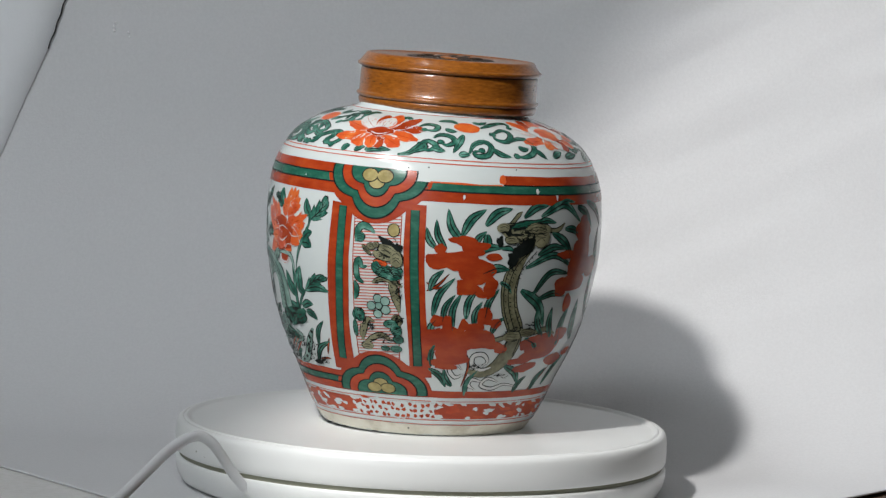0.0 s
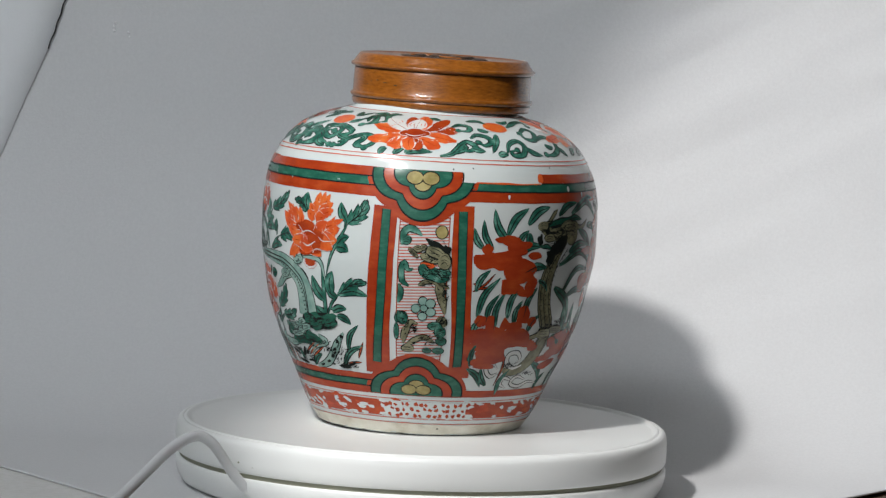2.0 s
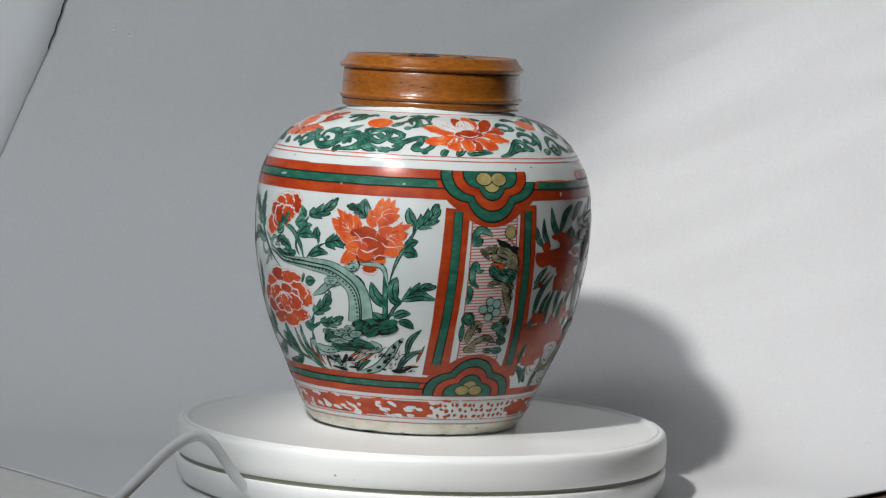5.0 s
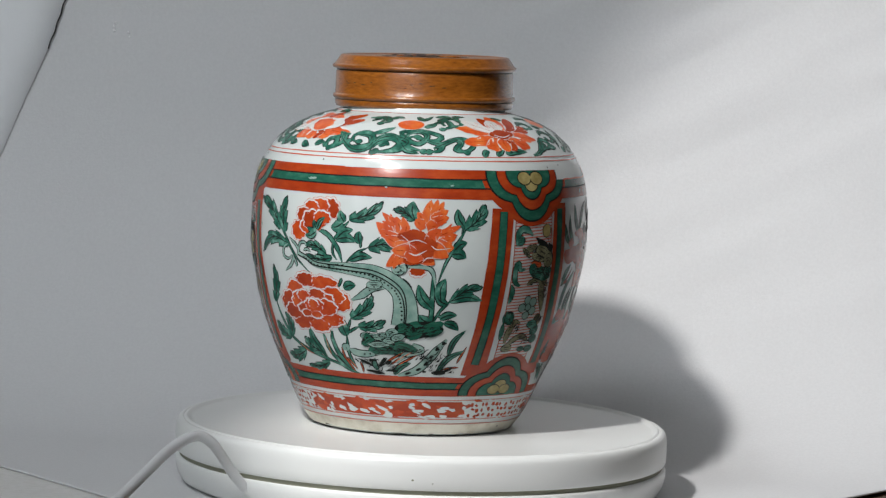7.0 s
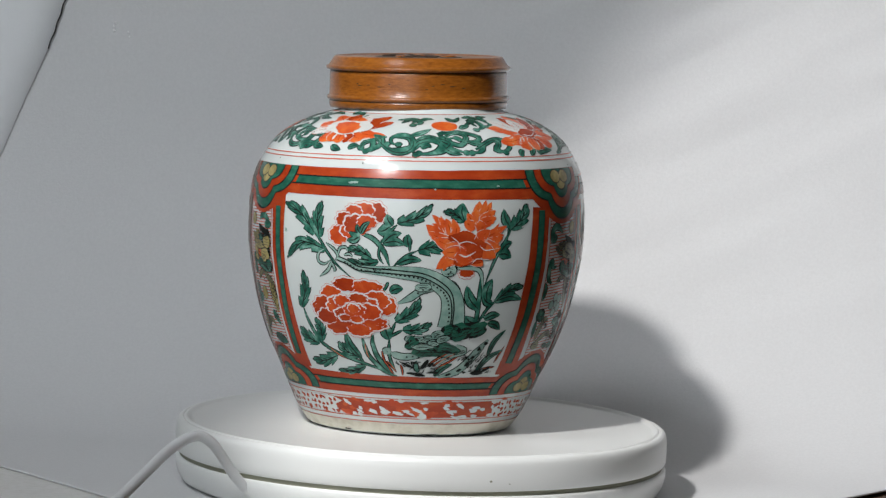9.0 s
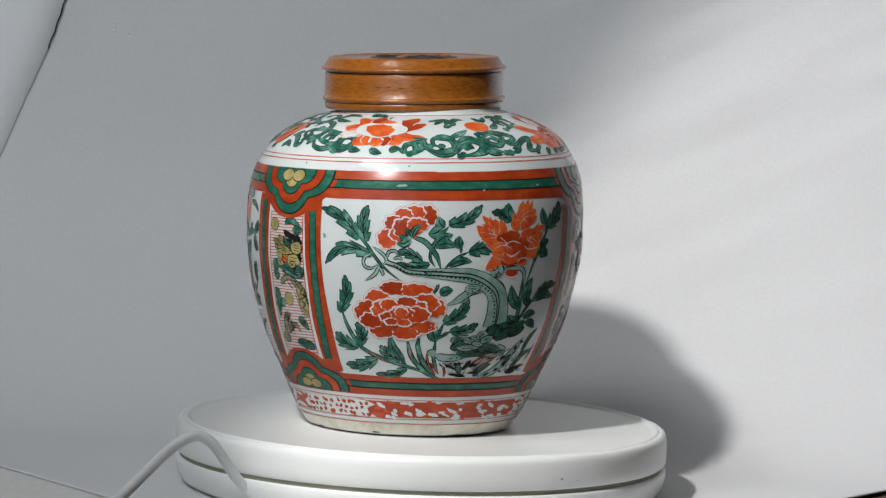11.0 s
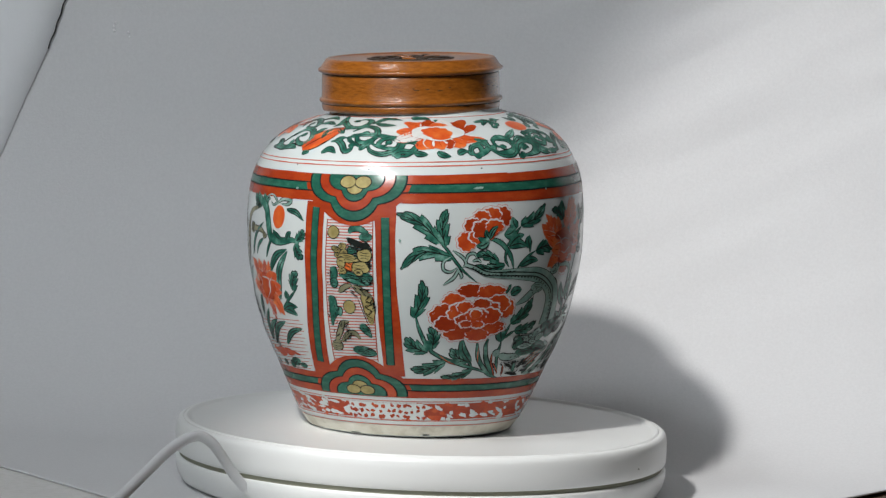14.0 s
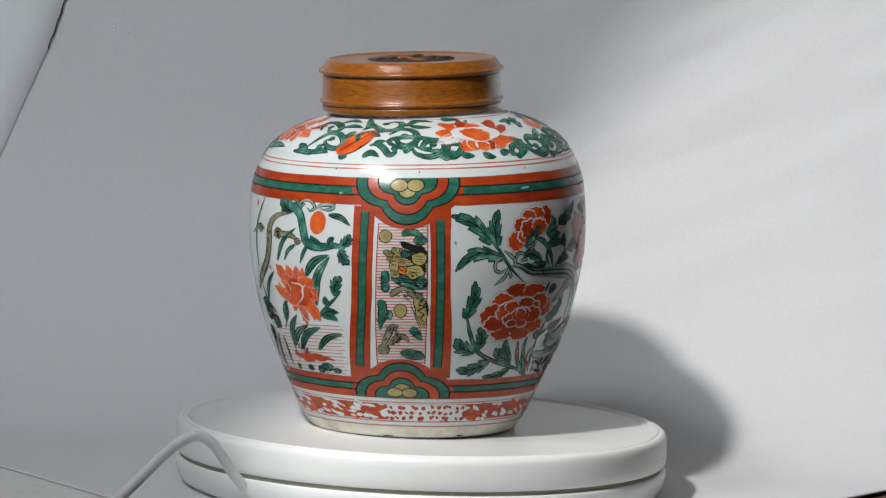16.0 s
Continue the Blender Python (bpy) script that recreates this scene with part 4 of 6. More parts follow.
stem(garden, 0.0014, (-198.6, 0.1038), (-200.1, 0.0983), (-203.7, 0.0936), mat=AQUA, name="beast_limb")
stem(garden, 0.0011, (-194.0, 0.1079), (-192.1, 0.1088), (-190.7, 0.1072), mat=AQUA, name="beast_limb")
stem(garden, 0.0012, (-199.2, 0.1039), (-197.5, 0.0993), (-197.9, 0.0974), mat=AQUA, name="beast_limb")
stem(garden, 0.0022, (-155.7, 0.1027), (-149.1, 0.1029), (-146.5, 0.1000), (-145.2, 0.0906), mat=AQUA, name="beast_limb")
stem(garden, 0.0039, (-162.0, 0.0900), (-166.7, 0.0890), (-170.7, 0.0841), (-174.9, 0.0804), mat=AQUA, name="beast_limb")
stem(garden, 0.0042, (-177.5, 0.0491), (-172.8, 0.0472), (-164.3, 0.0481), mat=AQUA, name="beast_limb")
stem(garden, 0.0037, (-152.3, 0.0553), (-148.8, 0.0512), (-154.9, 0.0483), (-158.5, 0.0430), mat=AQUA, name="beast_limb")
stem(garden, 0.0049, (-177.5, 0.0496), (-179.0, 0.0502), (-179.9, 0.0485), mat=AQUA, name="beast_limb")
stem(garden, 0.0047, (-157.9, 0.0347), (-150.6, 0.0383), (-145.7, 0.0458), (-142.5, 0.0528), (-139.5, 0.0587), mat=AQUA, name="garden_rock")
dabs(garden, "dark_turf", "", GREEN, ((-150.0, 0.0641, 0.0209, 0.0098, 20),
     (-155.3, 0.0646, 0.0111, 0.0074, 0),
     (-162.1, 0.0511, 0.0209, 0.0061, 5),
     (-144.6, 0.0635, 0.0111, 0.0049, 25),
     (-155.3, 0.0533, 0.0147, 0.0049, -15),
     (-169.4, 0.0557, 0.0086, 0.0061, 40),), outline=INK, wob=0.9)
dabs(garden, "beast_head", "pale green beast head with dark mane", AQUA, ((-167.5, 0.0575, 0.0123, 0.0061, 0),
     (-170.5, 0.0588, 0.0054, 0.0037, 0),
     (-163.8, 0.0590, 0.0086, 0.0049, 10),
     (-160.3, 0.0619, 0.0074, 0.0049, 20),
     (-165.2, 0.0541, 0.0135, 0.0037, 5),
     (-161.2, 0.0569, 0.0074, 0.0042, 0),
     (-157.9, 0.0593, 0.0086, 0.0042, 20),), outline=INK, wob=0.3)
dabs(garden, "beast_head", "pale green paw with dark spots", AQUA, ((-157.8, 0.1018, 0.0089, 0.0074, 10),
     (-166.3, 0.0910, 0.0096, 0.0048, 5),), outline=INK, wob=0.2)
dabs(garden, "beast_scale", "", INK, ((-163.6, 0.0574, 0.0020, 0.0015, 0),
     (-167.5, 0.0580, 0.0017, 0.0010, 0),
     (-169.8, 0.0578, 0.0017, 0.0010, 0),
     (-159.9, 0.0622, 0.0017, 0.0010, 0),
     (-166.4, 0.0897, 0.0011, 0.0011, 0),
     (-165.0, 0.0876, 0.0010, 0.0010, 0),
     (-168.0, 0.0874, 0.0011, 0.0011, 0),
     (-167.3, 0.0850, 0.0010, 0.0010, 0),
     (-164.0, 0.0901, 0.0011, 0.0011, 0),
     (-171.2, 0.0474, 0.0012, 0.0011, 0),
     (-168.9, 0.0478, 0.0012, 0.0011, 0),
     (-166.6, 0.0472, 0.0012, 0.0011, 0),
     (-152.6, 0.0496, 0.0012, 0.0011, 0),
     (-154.8, 0.0476, 0.0012, 0.0011, 0),
     (-150.5, 0.0519, 0.0012, 0.0011, 0),), outline=None, wob=0.3)
dabs(garden, "beast_scale", "", INK, ((-159.0, 0.1020, 0.0011, 0.0011, 0),
     (-157.9, 0.1038, 0.0011, 0.0011, 0),
     (-157.3, 0.1009, 0.0011, 0.0011, 0),
     (-156.3, 0.0992, 0.0011, 0.0011, 0),
     (-158.1, 0.0995, 0.0011, 0.0011, 0),), outline=None, wob=0.3)
dabs(garden, "rock_spot", "", INK, ((-153.8, 0.0367, 0.0037, 0.0017, 20),
     (-149.5, 0.0394, 0.0034, 0.0020, 30),
     (-146.6, 0.0432, 0.0032, 0.0022, 40),
     (-144.7, 0.0477, 0.0029, 0.0022, 45),
     (-142.9, 0.0528, 0.0029, 0.0020, 50),
     (-140.5, 0.0565, 0.0029, 0.0020, 0),
     (-147.2, 0.0381, 0.0025, 0.0015, 0),
     (-167.1, 0.0362, 0.0111, 0.0022, -10),
     (-164.1, 0.0428, 0.0074, 0.0027, 60),
     (-140.8, 0.0374, 0.0098, 0.0025, 0),
     (-138.0, 0.0392, 0.0074, 0.0020, 30),
     (-171.3, 0.0423, 0.0086, 0.0020, -25),
     (-168.1, 0.0438, 0.0049, 0.0017, 0),
     (-161.7, 0.0429, 0.0049, 0.0020, 40),
     (-160.6, 0.0378, 0.0074, 0.0017, 0),), outline=None, wob=0.5)
stem(garden, 0.0005, (-179.3, 0.0441), (-177.0, 0.0405), (-175.3, 0.0371), mat=ORANGE, name="red_grass")
stem(garden, 0.0005, (-187.6, 0.0544), (-187.2, 0.0495), (-186.5, 0.0452), mat=ORANGE, name="red_grass")
stem(garden, 0.0006, (-160.8, 0.0417), (-155.6, 0.0470), (-151.2, 0.0511), mat=ORANGE, name="red_grass")
stem(garden, 0.0006, (-159.1, 0.0402), (-154.6, 0.0444), (-150.5, 0.0483), mat=ORANGE, name="red_grass")
stem(garden, 0.0006, (-162.5, 0.0429), (-158.7, 0.0469), (-155.0, 0.0502), mat=ORANGE, name="red_grass")
stem(garden, 0.0005, (-134.2, 0.0436), (-132.7, 0.0493), (-131.3, 0.0543), mat=ORANGE, name="red_grass")
stem(garden, 0.0005, (-140.1, 0.0432), (-135.6, 0.0481), (-131.6, 0.0512), mat=ORANGE, name="red_grass")
stem(garden, 0.0005, (-203.1, 0.0497), (-200.0, 0.0464), (-195.8, 0.0433), mat=ORANGE, name="red_grass")
stem(garden, 0.0005, (-179.4, 0.0428), (-177.9, 0.0385), (-176.4, 0.0355), mat=ORANGE, name="red_grass")
stem(garden, 0.0005, (-173.7, 0.0421), (-172.9, 0.0383), (-172.8, 0.0351), mat=ORANGE, name="red_grass")
stem(garden, 0.0005, (-181.0, 0.0502), (-180.1, 0.0440), (-177.9, 0.0391), mat=ORANGE, name="red_grass")
stem(garden, 0.0005, (-133.1, 0.0410), (-136.8, 0.0405), (-140.3, 0.0393), mat=ORANGE, name="red_grass")
scalloped_flower(garden, "peony_petal", "iron red peony petal with a pale rim", (-190.6, 0.0702), ((-193.7, 0.0908, 0.0172, 0.0081),
     (-185.9, 0.0892, 0.0196, 0.0103),
     (-199.8, 0.0845, 0.0147, 0.0091),
     (-203.1, 0.0745, 0.0167, 0.0152),
     (-178.8, 0.0788, 0.0142, 0.0123),
     (-182.4, 0.0821, 0.0184, 0.0111),
     (-197.6, 0.0652, 0.0209, 0.0128),
     (-184.2, 0.0671, 0.0196, 0.0103),
     (-189.1, 0.0620, 0.0160, 0.0079),
     (-202.0, 0.0697, 0.0147, 0.0103),
     (-196.7, 0.0773, 0.0184, 0.0118),
     (-186.8, 0.0791, 0.0172, 0.0103),
     (-189.2, 0.0827, 0.0118, 0.0064),
     (-195.6, 0.0803, 0.0103, 0.0076),
     (-185.5, 0.0743, 0.0172, 0.0103),
     (-193.9, 0.0720, 0.0160, 0.0093),
     (-190.8, 0.0756, 0.0142, 0.0091),
     (-191.0, 0.0763, 0.0079, 0.0054),
     (-194.7, 0.0696, 0.0079, 0.0042),
     (-189.8, 0.0688, 0.0086, 0.0042),))
scalloped_flower(garden, "bud_petal", "red petal of a half open peony with a pale rim", (-187.4, 0.1214), ((-183.4, 0.1344, 0.0139, 0.0115),
     (-187.8, 0.1352, 0.0139, 0.0101),
     (-191.1, 0.1346, 0.0115, 0.0079),
     (-194.5, 0.1288, 0.0103, 0.0101),
     (-196.4, 0.1198, 0.0115, 0.0125),
     (-192.7, 0.1228, 0.0108, 0.0091),
     (-189.8, 0.1268, 0.0180, 0.0120),
     (-186.2, 0.1288, 0.0132, 0.0079),))
for a in ((-188.1, 0.1211, -185.0, 0.1287, 0.0031),
          (-188.1, 0.1213, -189.5, 0.1268, 0.0031),
          (-188.3, 0.1206, -192.4, 0.1220, 0.0029),
          (-188.4, 0.1196, -193.0, 0.1171, 0.0041),):
    leaf(garden, *a, mat=LEAF, lift=0.0003)
for k, a in enumerate(((-149.4, 0.1265, -148.0, 0.1418, 0.0053),
          (-149.4, 0.1265, -145.8, 0.1422, 0.0048),
          (-149.4, 0.1265, -143.7, 0.1411, 0.0048),
          (-149.4, 0.1265, -142.2, 0.1363, 0.0055),
          (-149.4, 0.1265, -141.9, 0.1323, 0.0055),
          (-149.4, 0.1265, -149.2, 0.1378, 0.0048),
          (-149.4, 0.1265, -152.5, 0.1347, 0.0050),
          (-149.4, 0.1265, -153.3, 0.1303, 0.0055),
          (-149.4, 0.1265, -145.4, 0.1276, 0.0072),
          (-155.8, 0.1169, -166.2, 0.1280, 0.0079),
          (-155.8, 0.1169, -164.3, 0.1337, 0.0055),
          (-155.8, 0.1169, -162.2, 0.1322, 0.0053),
          (-155.8, 0.1169, -159.6, 0.1317, 0.0055),
          (-155.8, 0.1169, -157.4, 0.1317, 0.0053),)):
    flame(garden, 0.000014 * (k + 0), *a)
for k, a in enumerate(((-155.8, 0.1169, -155.7, 0.1289, 0.0053),
          (-155.8, 0.1169, -165.4, 0.1239, 0.0060),
          (-155.8, 0.1169, -163.3, 0.1199, 0.0065),
          (-150.2, 0.1154, -137.8, 0.1275, 0.0055),
          (-150.2, 0.1154, -139.9, 0.1250, 0.0053),
          (-150.2, 0.1154, -139.2, 0.1213, 0.0060),
          (-150.2, 0.1154, -139.9, 0.1150, 0.0096),
          (-150.2, 0.1154, -141.6, 0.1094, 0.0091),
          (-150.2, 0.1154, -144.3, 0.1254, 0.0072),
          (-150.2, 0.1154, -147.0, 0.1237, 0.0084),
          (-150.2, 0.1154, -150.7, 0.1237, 0.0072),
          (-150.2, 0.1154, -153.1, 0.1242, 0.0060),
          (-152.4, 0.1119, -162.3, 0.1025, 0.0079),
          (-152.4, 0.1119, -159.8, 0.1054, 0.0072),)):
    flame(garden, 0.000014 * (k + 14), *a)
for k, a in enumerate(((-152.4, 0.1119, -156.5, 0.1061, 0.0096),
          (-152.4, 0.1119, -149.2, 0.1055, 0.0108),
          (-152.4, 0.1119, -146.1, 0.1049, 0.0072),
          (-152.4, 0.1119, -159.7, 0.1167, 0.0072),
          (-152.4, 0.1119, -160.6, 0.1122, 0.0072),
          (-152.4, 0.1119, -153.2, 0.1051, 0.0108),)):
    flame(garden, 0.000014 * (k + 28), *a)
dabs(garden, "flower_heart", "deep red heart of the flame flower", RED, ((-153.3, 0.1198, 0.0180, 0.0108, 10),
     (-150.5, 0.1137, 0.0168, 0.0132, 20),
     (-152.0, 0.1086, 0.0204, 0.0084, 0),), outline=None, wob=0.5)
brush(garden, 0.0008, (-154.8, 0.1113), (-152.3, 0.1100), (-148.9, 0.1130), mat=PALE, lift=0.00066)
brush(garden, 0.0005, (-155.8, 0.1169), (-152.3, 0.1187), (-148.9, 0.1170), mat=PALE, lift=0.00066)
brush(garden, 0.0005, (-147.5, 0.1159), (-145.4, 0.1137), (-140.5, 0.1148), mat=PALE, lift=0.00066)
brush(garden, 0.0005, (-150.2, 0.1058), (-148.6, 0.1086), (-145.9, 0.1083), mat=PALE, lift=0.00066)
brush(garden, 0.0004, (-157.6, 0.1213), (-155.2, 0.1180), (-154.4, 0.1136), mat=PALE, lift=0.00066)
brush(garden, 0.0004, (-149.8, 0.1281), (-149.0, 0.1237), (-149.9, 0.1193), mat=PALE, lift=0.00066)
scalloped_flower(garden, "fallen_petal", "red petal with a pale rim", (-151.8, 0.1034), ((-151.8, 0.0997, 0.0101, 0.0053),))
for a in ((6, -165.3, 0.0566, 0.0209, 0.0098, 10, 36, 0.0024),
          (7, -161.3, 0.0506, 0.0233, 0.0061, 10, 30),
          (8, -150.6, 0.0622, 0.0209, 0.0098, 25, 34),
          (9, -144.0, 0.0458, 0.0172, 0.016, 50, 36),
          (10, -140.0, 0.038, 0.0135, 0.0049, 40, 20),
          (11, -164.8, 0.0402, 0.0172, 0.0086, 40, 30),
          (12, -172.9, 0.0434, 0.0111, 0.0049, -20, 12),
          (13, -152.5, 0.0483, 0.0147, 0.0074, 25, 18, 0.002),
          (14, -182.0, 0.1007, 0.0192, 0.0036, 0, 10, 0.002),):
    inking(garden, *a)
# waterweed panel with the long bodied beast
weed = field("waterweed_panel", "white panel painted with red lotus and a long olive beast", -93.0, -8.0, -88.5, -12.0)
for a in ((-85.5, 0.1152, -89.2, 0.1325, 0.0036),
          (-80.3, 0.1203, -85.4, 0.1388, 0.0047),
          (-80.4, 0.1235, -72.3, 0.1395, 0.0050),
          (-88.9, 0.1156, -92.4, 0.1276, 0.0036),
          (-76.3, 0.1159, -72.0, 0.1267, 0.0036),
          (-77.1, 0.1115, -65.4, 0.1173, 0.0047),
          (-72.5, 0.1300, -62.8, 0.1403, 0.0051),
          (-71.9, 0.1250, -72.9, 0.1140, 0.0052),
          (-66.4, 0.1166, -61.2, 0.1149, 0.0022),
          (-58.4, 0.1351, -47.7, 0.1424, 0.0041),
          (-51.3, 0.1358, -30.3, 0.1313, 0.0048, 0.25),
          (-44.5, 0.1410, -33.7, 0.1440, 0.0035),
          (-39.8, 0.1282, -30.6, 0.1223, 0.0039),
          (-46.0, 0.1261, -34.4, 0.1066, 0.0053),):
    leaf(weed, *a)
for a in ((-52.0, 0.1127, -38.6, 0.1160, 0.0041),
          (-56.7, 0.1050, -33.2, 0.1029, 0.0039, 0.2),
          (-52.4, 0.0873, -34.9, 0.1003, 0.0039, 0.25),
          (-72.4, 0.1015, -62.8, 0.1041, 0.0050),
          (-32.5, 0.1412, -21.9, 0.1277, 0.0049),
          (-25.6, 0.1442, -11.8, 0.1270, 0.0053),
          (-57.3, 0.0914, -43.5, 0.0670, 0.0064),
          (-49.6, 0.0850, -35.4, 0.0862, 0.0037),
          (-88.9, 0.0743, -81.8, 0.0987, 0.0039),
          (-85.2, 0.0710, -81.4, 0.0883, 0.0032),
          (-81.4, 0.0659, -79.1, 0.0898, 0.0036),
          (-76.9, 0.0733, -73.3, 0.0935, 0.0040),
          (-73.6, 0.0687, -71.5, 0.0844, 0.0033),
          (-69.8, 0.0735, -65.8, 0.0923, 0.0037),):
    leaf(weed, *a)
for a in ((-66.5, 0.0638, -62.3, 0.0745, 0.0037),
          (-88.4, 0.0425, -86.9, 0.0580, 0.0032),
          (-89.3, 0.0410, -81.4, 0.0289, 0.0036),
          (-78.9, 0.0297, -83.1, 0.0414, 0.0032),
          (-57.0, 0.0431, -46.4, 0.0305, 0.0044),
          (-37.5, 0.0598, -41.1, 0.0800, 0.0051),
          (-31.5, 0.0547, -30.9, 0.0799, 0.0060),
          (-20.2, 0.0566, -24.8, 0.0833, 0.0079),
          (-5.0, 0.0358, -3.7, 0.0697, 0.0063),
          (-28.3, 0.0285, -15.4, 0.0515, 0.0052),
          (-36.4, 0.0258, -31.0, 0.0399, 0.0045),
          (-42.5, 0.0611, -48.8, 0.0800, 0.0040),
          (-51.2, 0.0604, -42.6, 0.0509, 0.0041),
          (-90.4, 0.0900, -85.8, 0.1032, 0.0036),):
    leaf(weed, *a)
for a in ((-72.6, 0.0239, -68.7, 0.0407, 0.0029),
          (-47.6, 0.0250, -42.9, 0.0357, 0.0034),
          (-11.5, 0.0696, -16.8, 0.1027, 0.0064),
          (-15.2, 0.1024, -13.7, 0.1273, 0.0067),
          (-6.8, 0.0323, -4.8, 0.0467, 0.0053),
          (-54.4, 0.1304, -44.2, 0.1319, 0.0033),
          (-65.9, 0.0965, -60.9, 0.0894, 0.0030),
          (-89.5, 0.0599, -86.9, 0.0744, 0.0036),):
    leaf(weed, *a)
dabs(weed, "lotus_petal", "iron red lotus petal in flat wash", RED, ((-87.5, 0.1084, 0.0178, 0.0100, -5),
     (-80.5, 0.1090, 0.0253, 0.0128, 0),
     (-74.5, 0.1032, 0.0222, 0.0157, 0),
     (-76.9, 0.0927, 0.0168, 0.0093, -20),
     (-78.7, 0.0905, 0.0087, 0.0057, 0),
     (-69.2, 0.0929, 0.0091, 0.0142, 0),
     (-71.6, 0.0887, 0.0098, 0.0050, 0),
     (-68.6, 0.1115, 0.0115, 0.0043, 0),
     (-78.0, 0.1198, 0.0167, 0.0064, -10),
     (-74.1, 0.1180, 0.0118, 0.0050, 0),
     (-76.7, 0.1149, 0.0146, 0.0071, 0),
     (-87.4, 0.1157, 0.0071, 0.0057, 0),
     (-82.8, 0.1211, 0.0079, 0.0036, 0),), wob=0.35)
dabs(weed, "lotus_petal", "iron red lotus petal in flat wash", RED, ((-81.0, 0.0587, 0.0288, 0.0178, 0),
     (-71.4, 0.0609, 0.0263, 0.0121, 0),
     (-80.3, 0.0496, 0.0217, 0.0128, 0),
     (-83.3, 0.0451, 0.0143, 0.0071, 0),
     (-87.4, 0.0716, 0.0086, 0.0078, 0),
     (-83.3, 0.0694, 0.0072, 0.0121, 0),
     (-77.5, 0.0690, 0.0058, 0.0093, 0),
     (-69.9, 0.0745, 0.0099, 0.0121, 0),
     (-65.6, 0.0710, 0.0086, 0.0064, 0),
     (-65.6, 0.0565, 0.0156, 0.0050, 0),
     (-61.1, 0.0543, 0.0098, 0.0057, 0),
     (-87.5, 0.0619, 0.0140, 0.0110, 0),
     (-73.1, 0.0680, 0.0149, 0.0050, 0),
     (-82.0, 0.0422, 0.0144, 0.0036, 0),), wob=0.35)
dabs(weed, "lotus_petal", "iron red lotus petal in flat wash", RED, ((-39.3, 0.0549, 0.0300, 0.0165, 0),
     (-45.5, 0.0497, 0.0220, 0.0093, 20),
     (-45.9, 0.0416, 0.0178, 0.0064, 10),
     (-31.3, 0.0620, 0.0137, 0.0093, 0),
     (-44.0, 0.0598, 0.0154, 0.0057, 0),
     (-52.7, 0.0458, 0.0116, 0.0043, 0),
     (-49.8, 0.0566, 0.0093, 0.0071, 0),
     (-29.7, 0.0453, 0.0216, 0.0078, 0),
     (-17.7, 0.0489, 0.0178, 0.0050, 0),), wob=0.35)
dabs(weed, "lotus_petal", "iron red lotus petal in flat wash", RED, ((-28.0, 0.1255, 0.0182, 0.0142, 0),
     (-28.5, 0.1150, 0.0209, 0.0178, 0),
     (-30.5, 0.1047, 0.0253, 0.0164, 0),
     (-32.2, 0.0943, 0.0267, 0.0128, 0),
     (-38.7, 0.0922, 0.0125, 0.0128, 0),
     (-37.0, 0.1124, 0.0201, 0.0050, 0),
     (-27.9, 0.1325, 0.0091, 0.0071, 0),
     (-33.0, 0.0820, 0.0091, 0.0107, 0),
     (-22.0, 0.1036, 0.0231, 0.0142, 0),), wob=0.35)
stem(weed, 0.0100, (-54.0, 0.1203), (-59.6, 0.1085), (-62.1, 0.0947), (-60.5, 0.0788), (-56.1, 0.0643), (-57.3, 0.0516), (-61.4, 0.0425), (-67.5, 0.0381), (-73.3, 0.0403), mat=OLIVE, name="beast_limb")
stem(weed, 0.0018, (-65.3, 0.1269), (-61.2, 0.1354), (-59.1, 0.1387), mat=OLIVE, name="beast_limb")
stem(weed, 0.0021, (-50.7, 0.1287), (-44.1, 0.1274), (-39.9, 0.1317), mat=OLIVE, name="beast_limb")
stem(weed, 0.0025, (-53.1, 0.0659), (-47.3, 0.0644), (-41.7, 0.0661), (-35.5, 0.0625), mat=OLIVE, name="beast_limb")
stem(weed, 0.0025, (-57.9, 0.0643), (-62.2, 0.0608), (-67.8, 0.0591), (-72.7, 0.0587), mat=OLIVE, name="beast_limb")
stem(weed, 0.0025, (-63.2, 0.0425), (-67.5, 0.0407), (-71.7, 0.0444), (-71.7, 0.0499), (-67.8, 0.0507), (-65.4, 0.0463), (-67.4, 0.0433), mat=PALE, name="wave_scroll")
stem(weed, 0.0021, (-74.5, 0.0380), (-77.8, 0.0357), (-80.7, 0.0404), (-78.5, 0.0442), (-75.3, 0.0406), mat=PALE, name="wave_scroll")
stem(weed, 0.0018, (-57.7, 0.0327), (-63.3, 0.0351), (-65.6, 0.0306), (-60.1, 0.0283), (-54.3, 0.0310), (-46.6, 0.0290), mat=PALE, name="wave_scroll")
stem(weed, 0.0018, (-66.1, 0.0329), (-70.2, 0.0344), (-71.4, 0.0306), (-67.8, 0.0277), mat=PALE, name="wave_scroll")
m = Motif("beast_spine", weed)
m.ribbon(((-52.6, 0.1151), (-57.8, 0.1050), (-59.9, 0.0929), (-58.4, 0.0787), (-53.8, 0.0641), (-55.0, 0.0496)), 0.0006, INK, 0.0003, "line")
m.ticks(((-52.6, 0.1151), (-57.8, 0.1050), (-59.9, 0.0929), (-58.4, 0.0787), (-53.8, 0.0641), (-55.0, 0.0496)), 22, 0.0013, INK, 0.00031)
m.ribbon(((-56.2, 0.1169), (-61.8, 0.1085), (-64.1, 0.0947), (-62.7, 0.0781), (-58.9, 0.0644), (-59.9, 0.0517)), 0.0006, INK, 0.0003, "line")
m.ticks(((-56.2, 0.1169), (-61.8, 0.1085), (-64.1, 0.0947), (-62.7, 0.0781), (-58.9, 0.0644), (-59.9, 0.0517)), 22, 0.0013, INK, 0.00031)
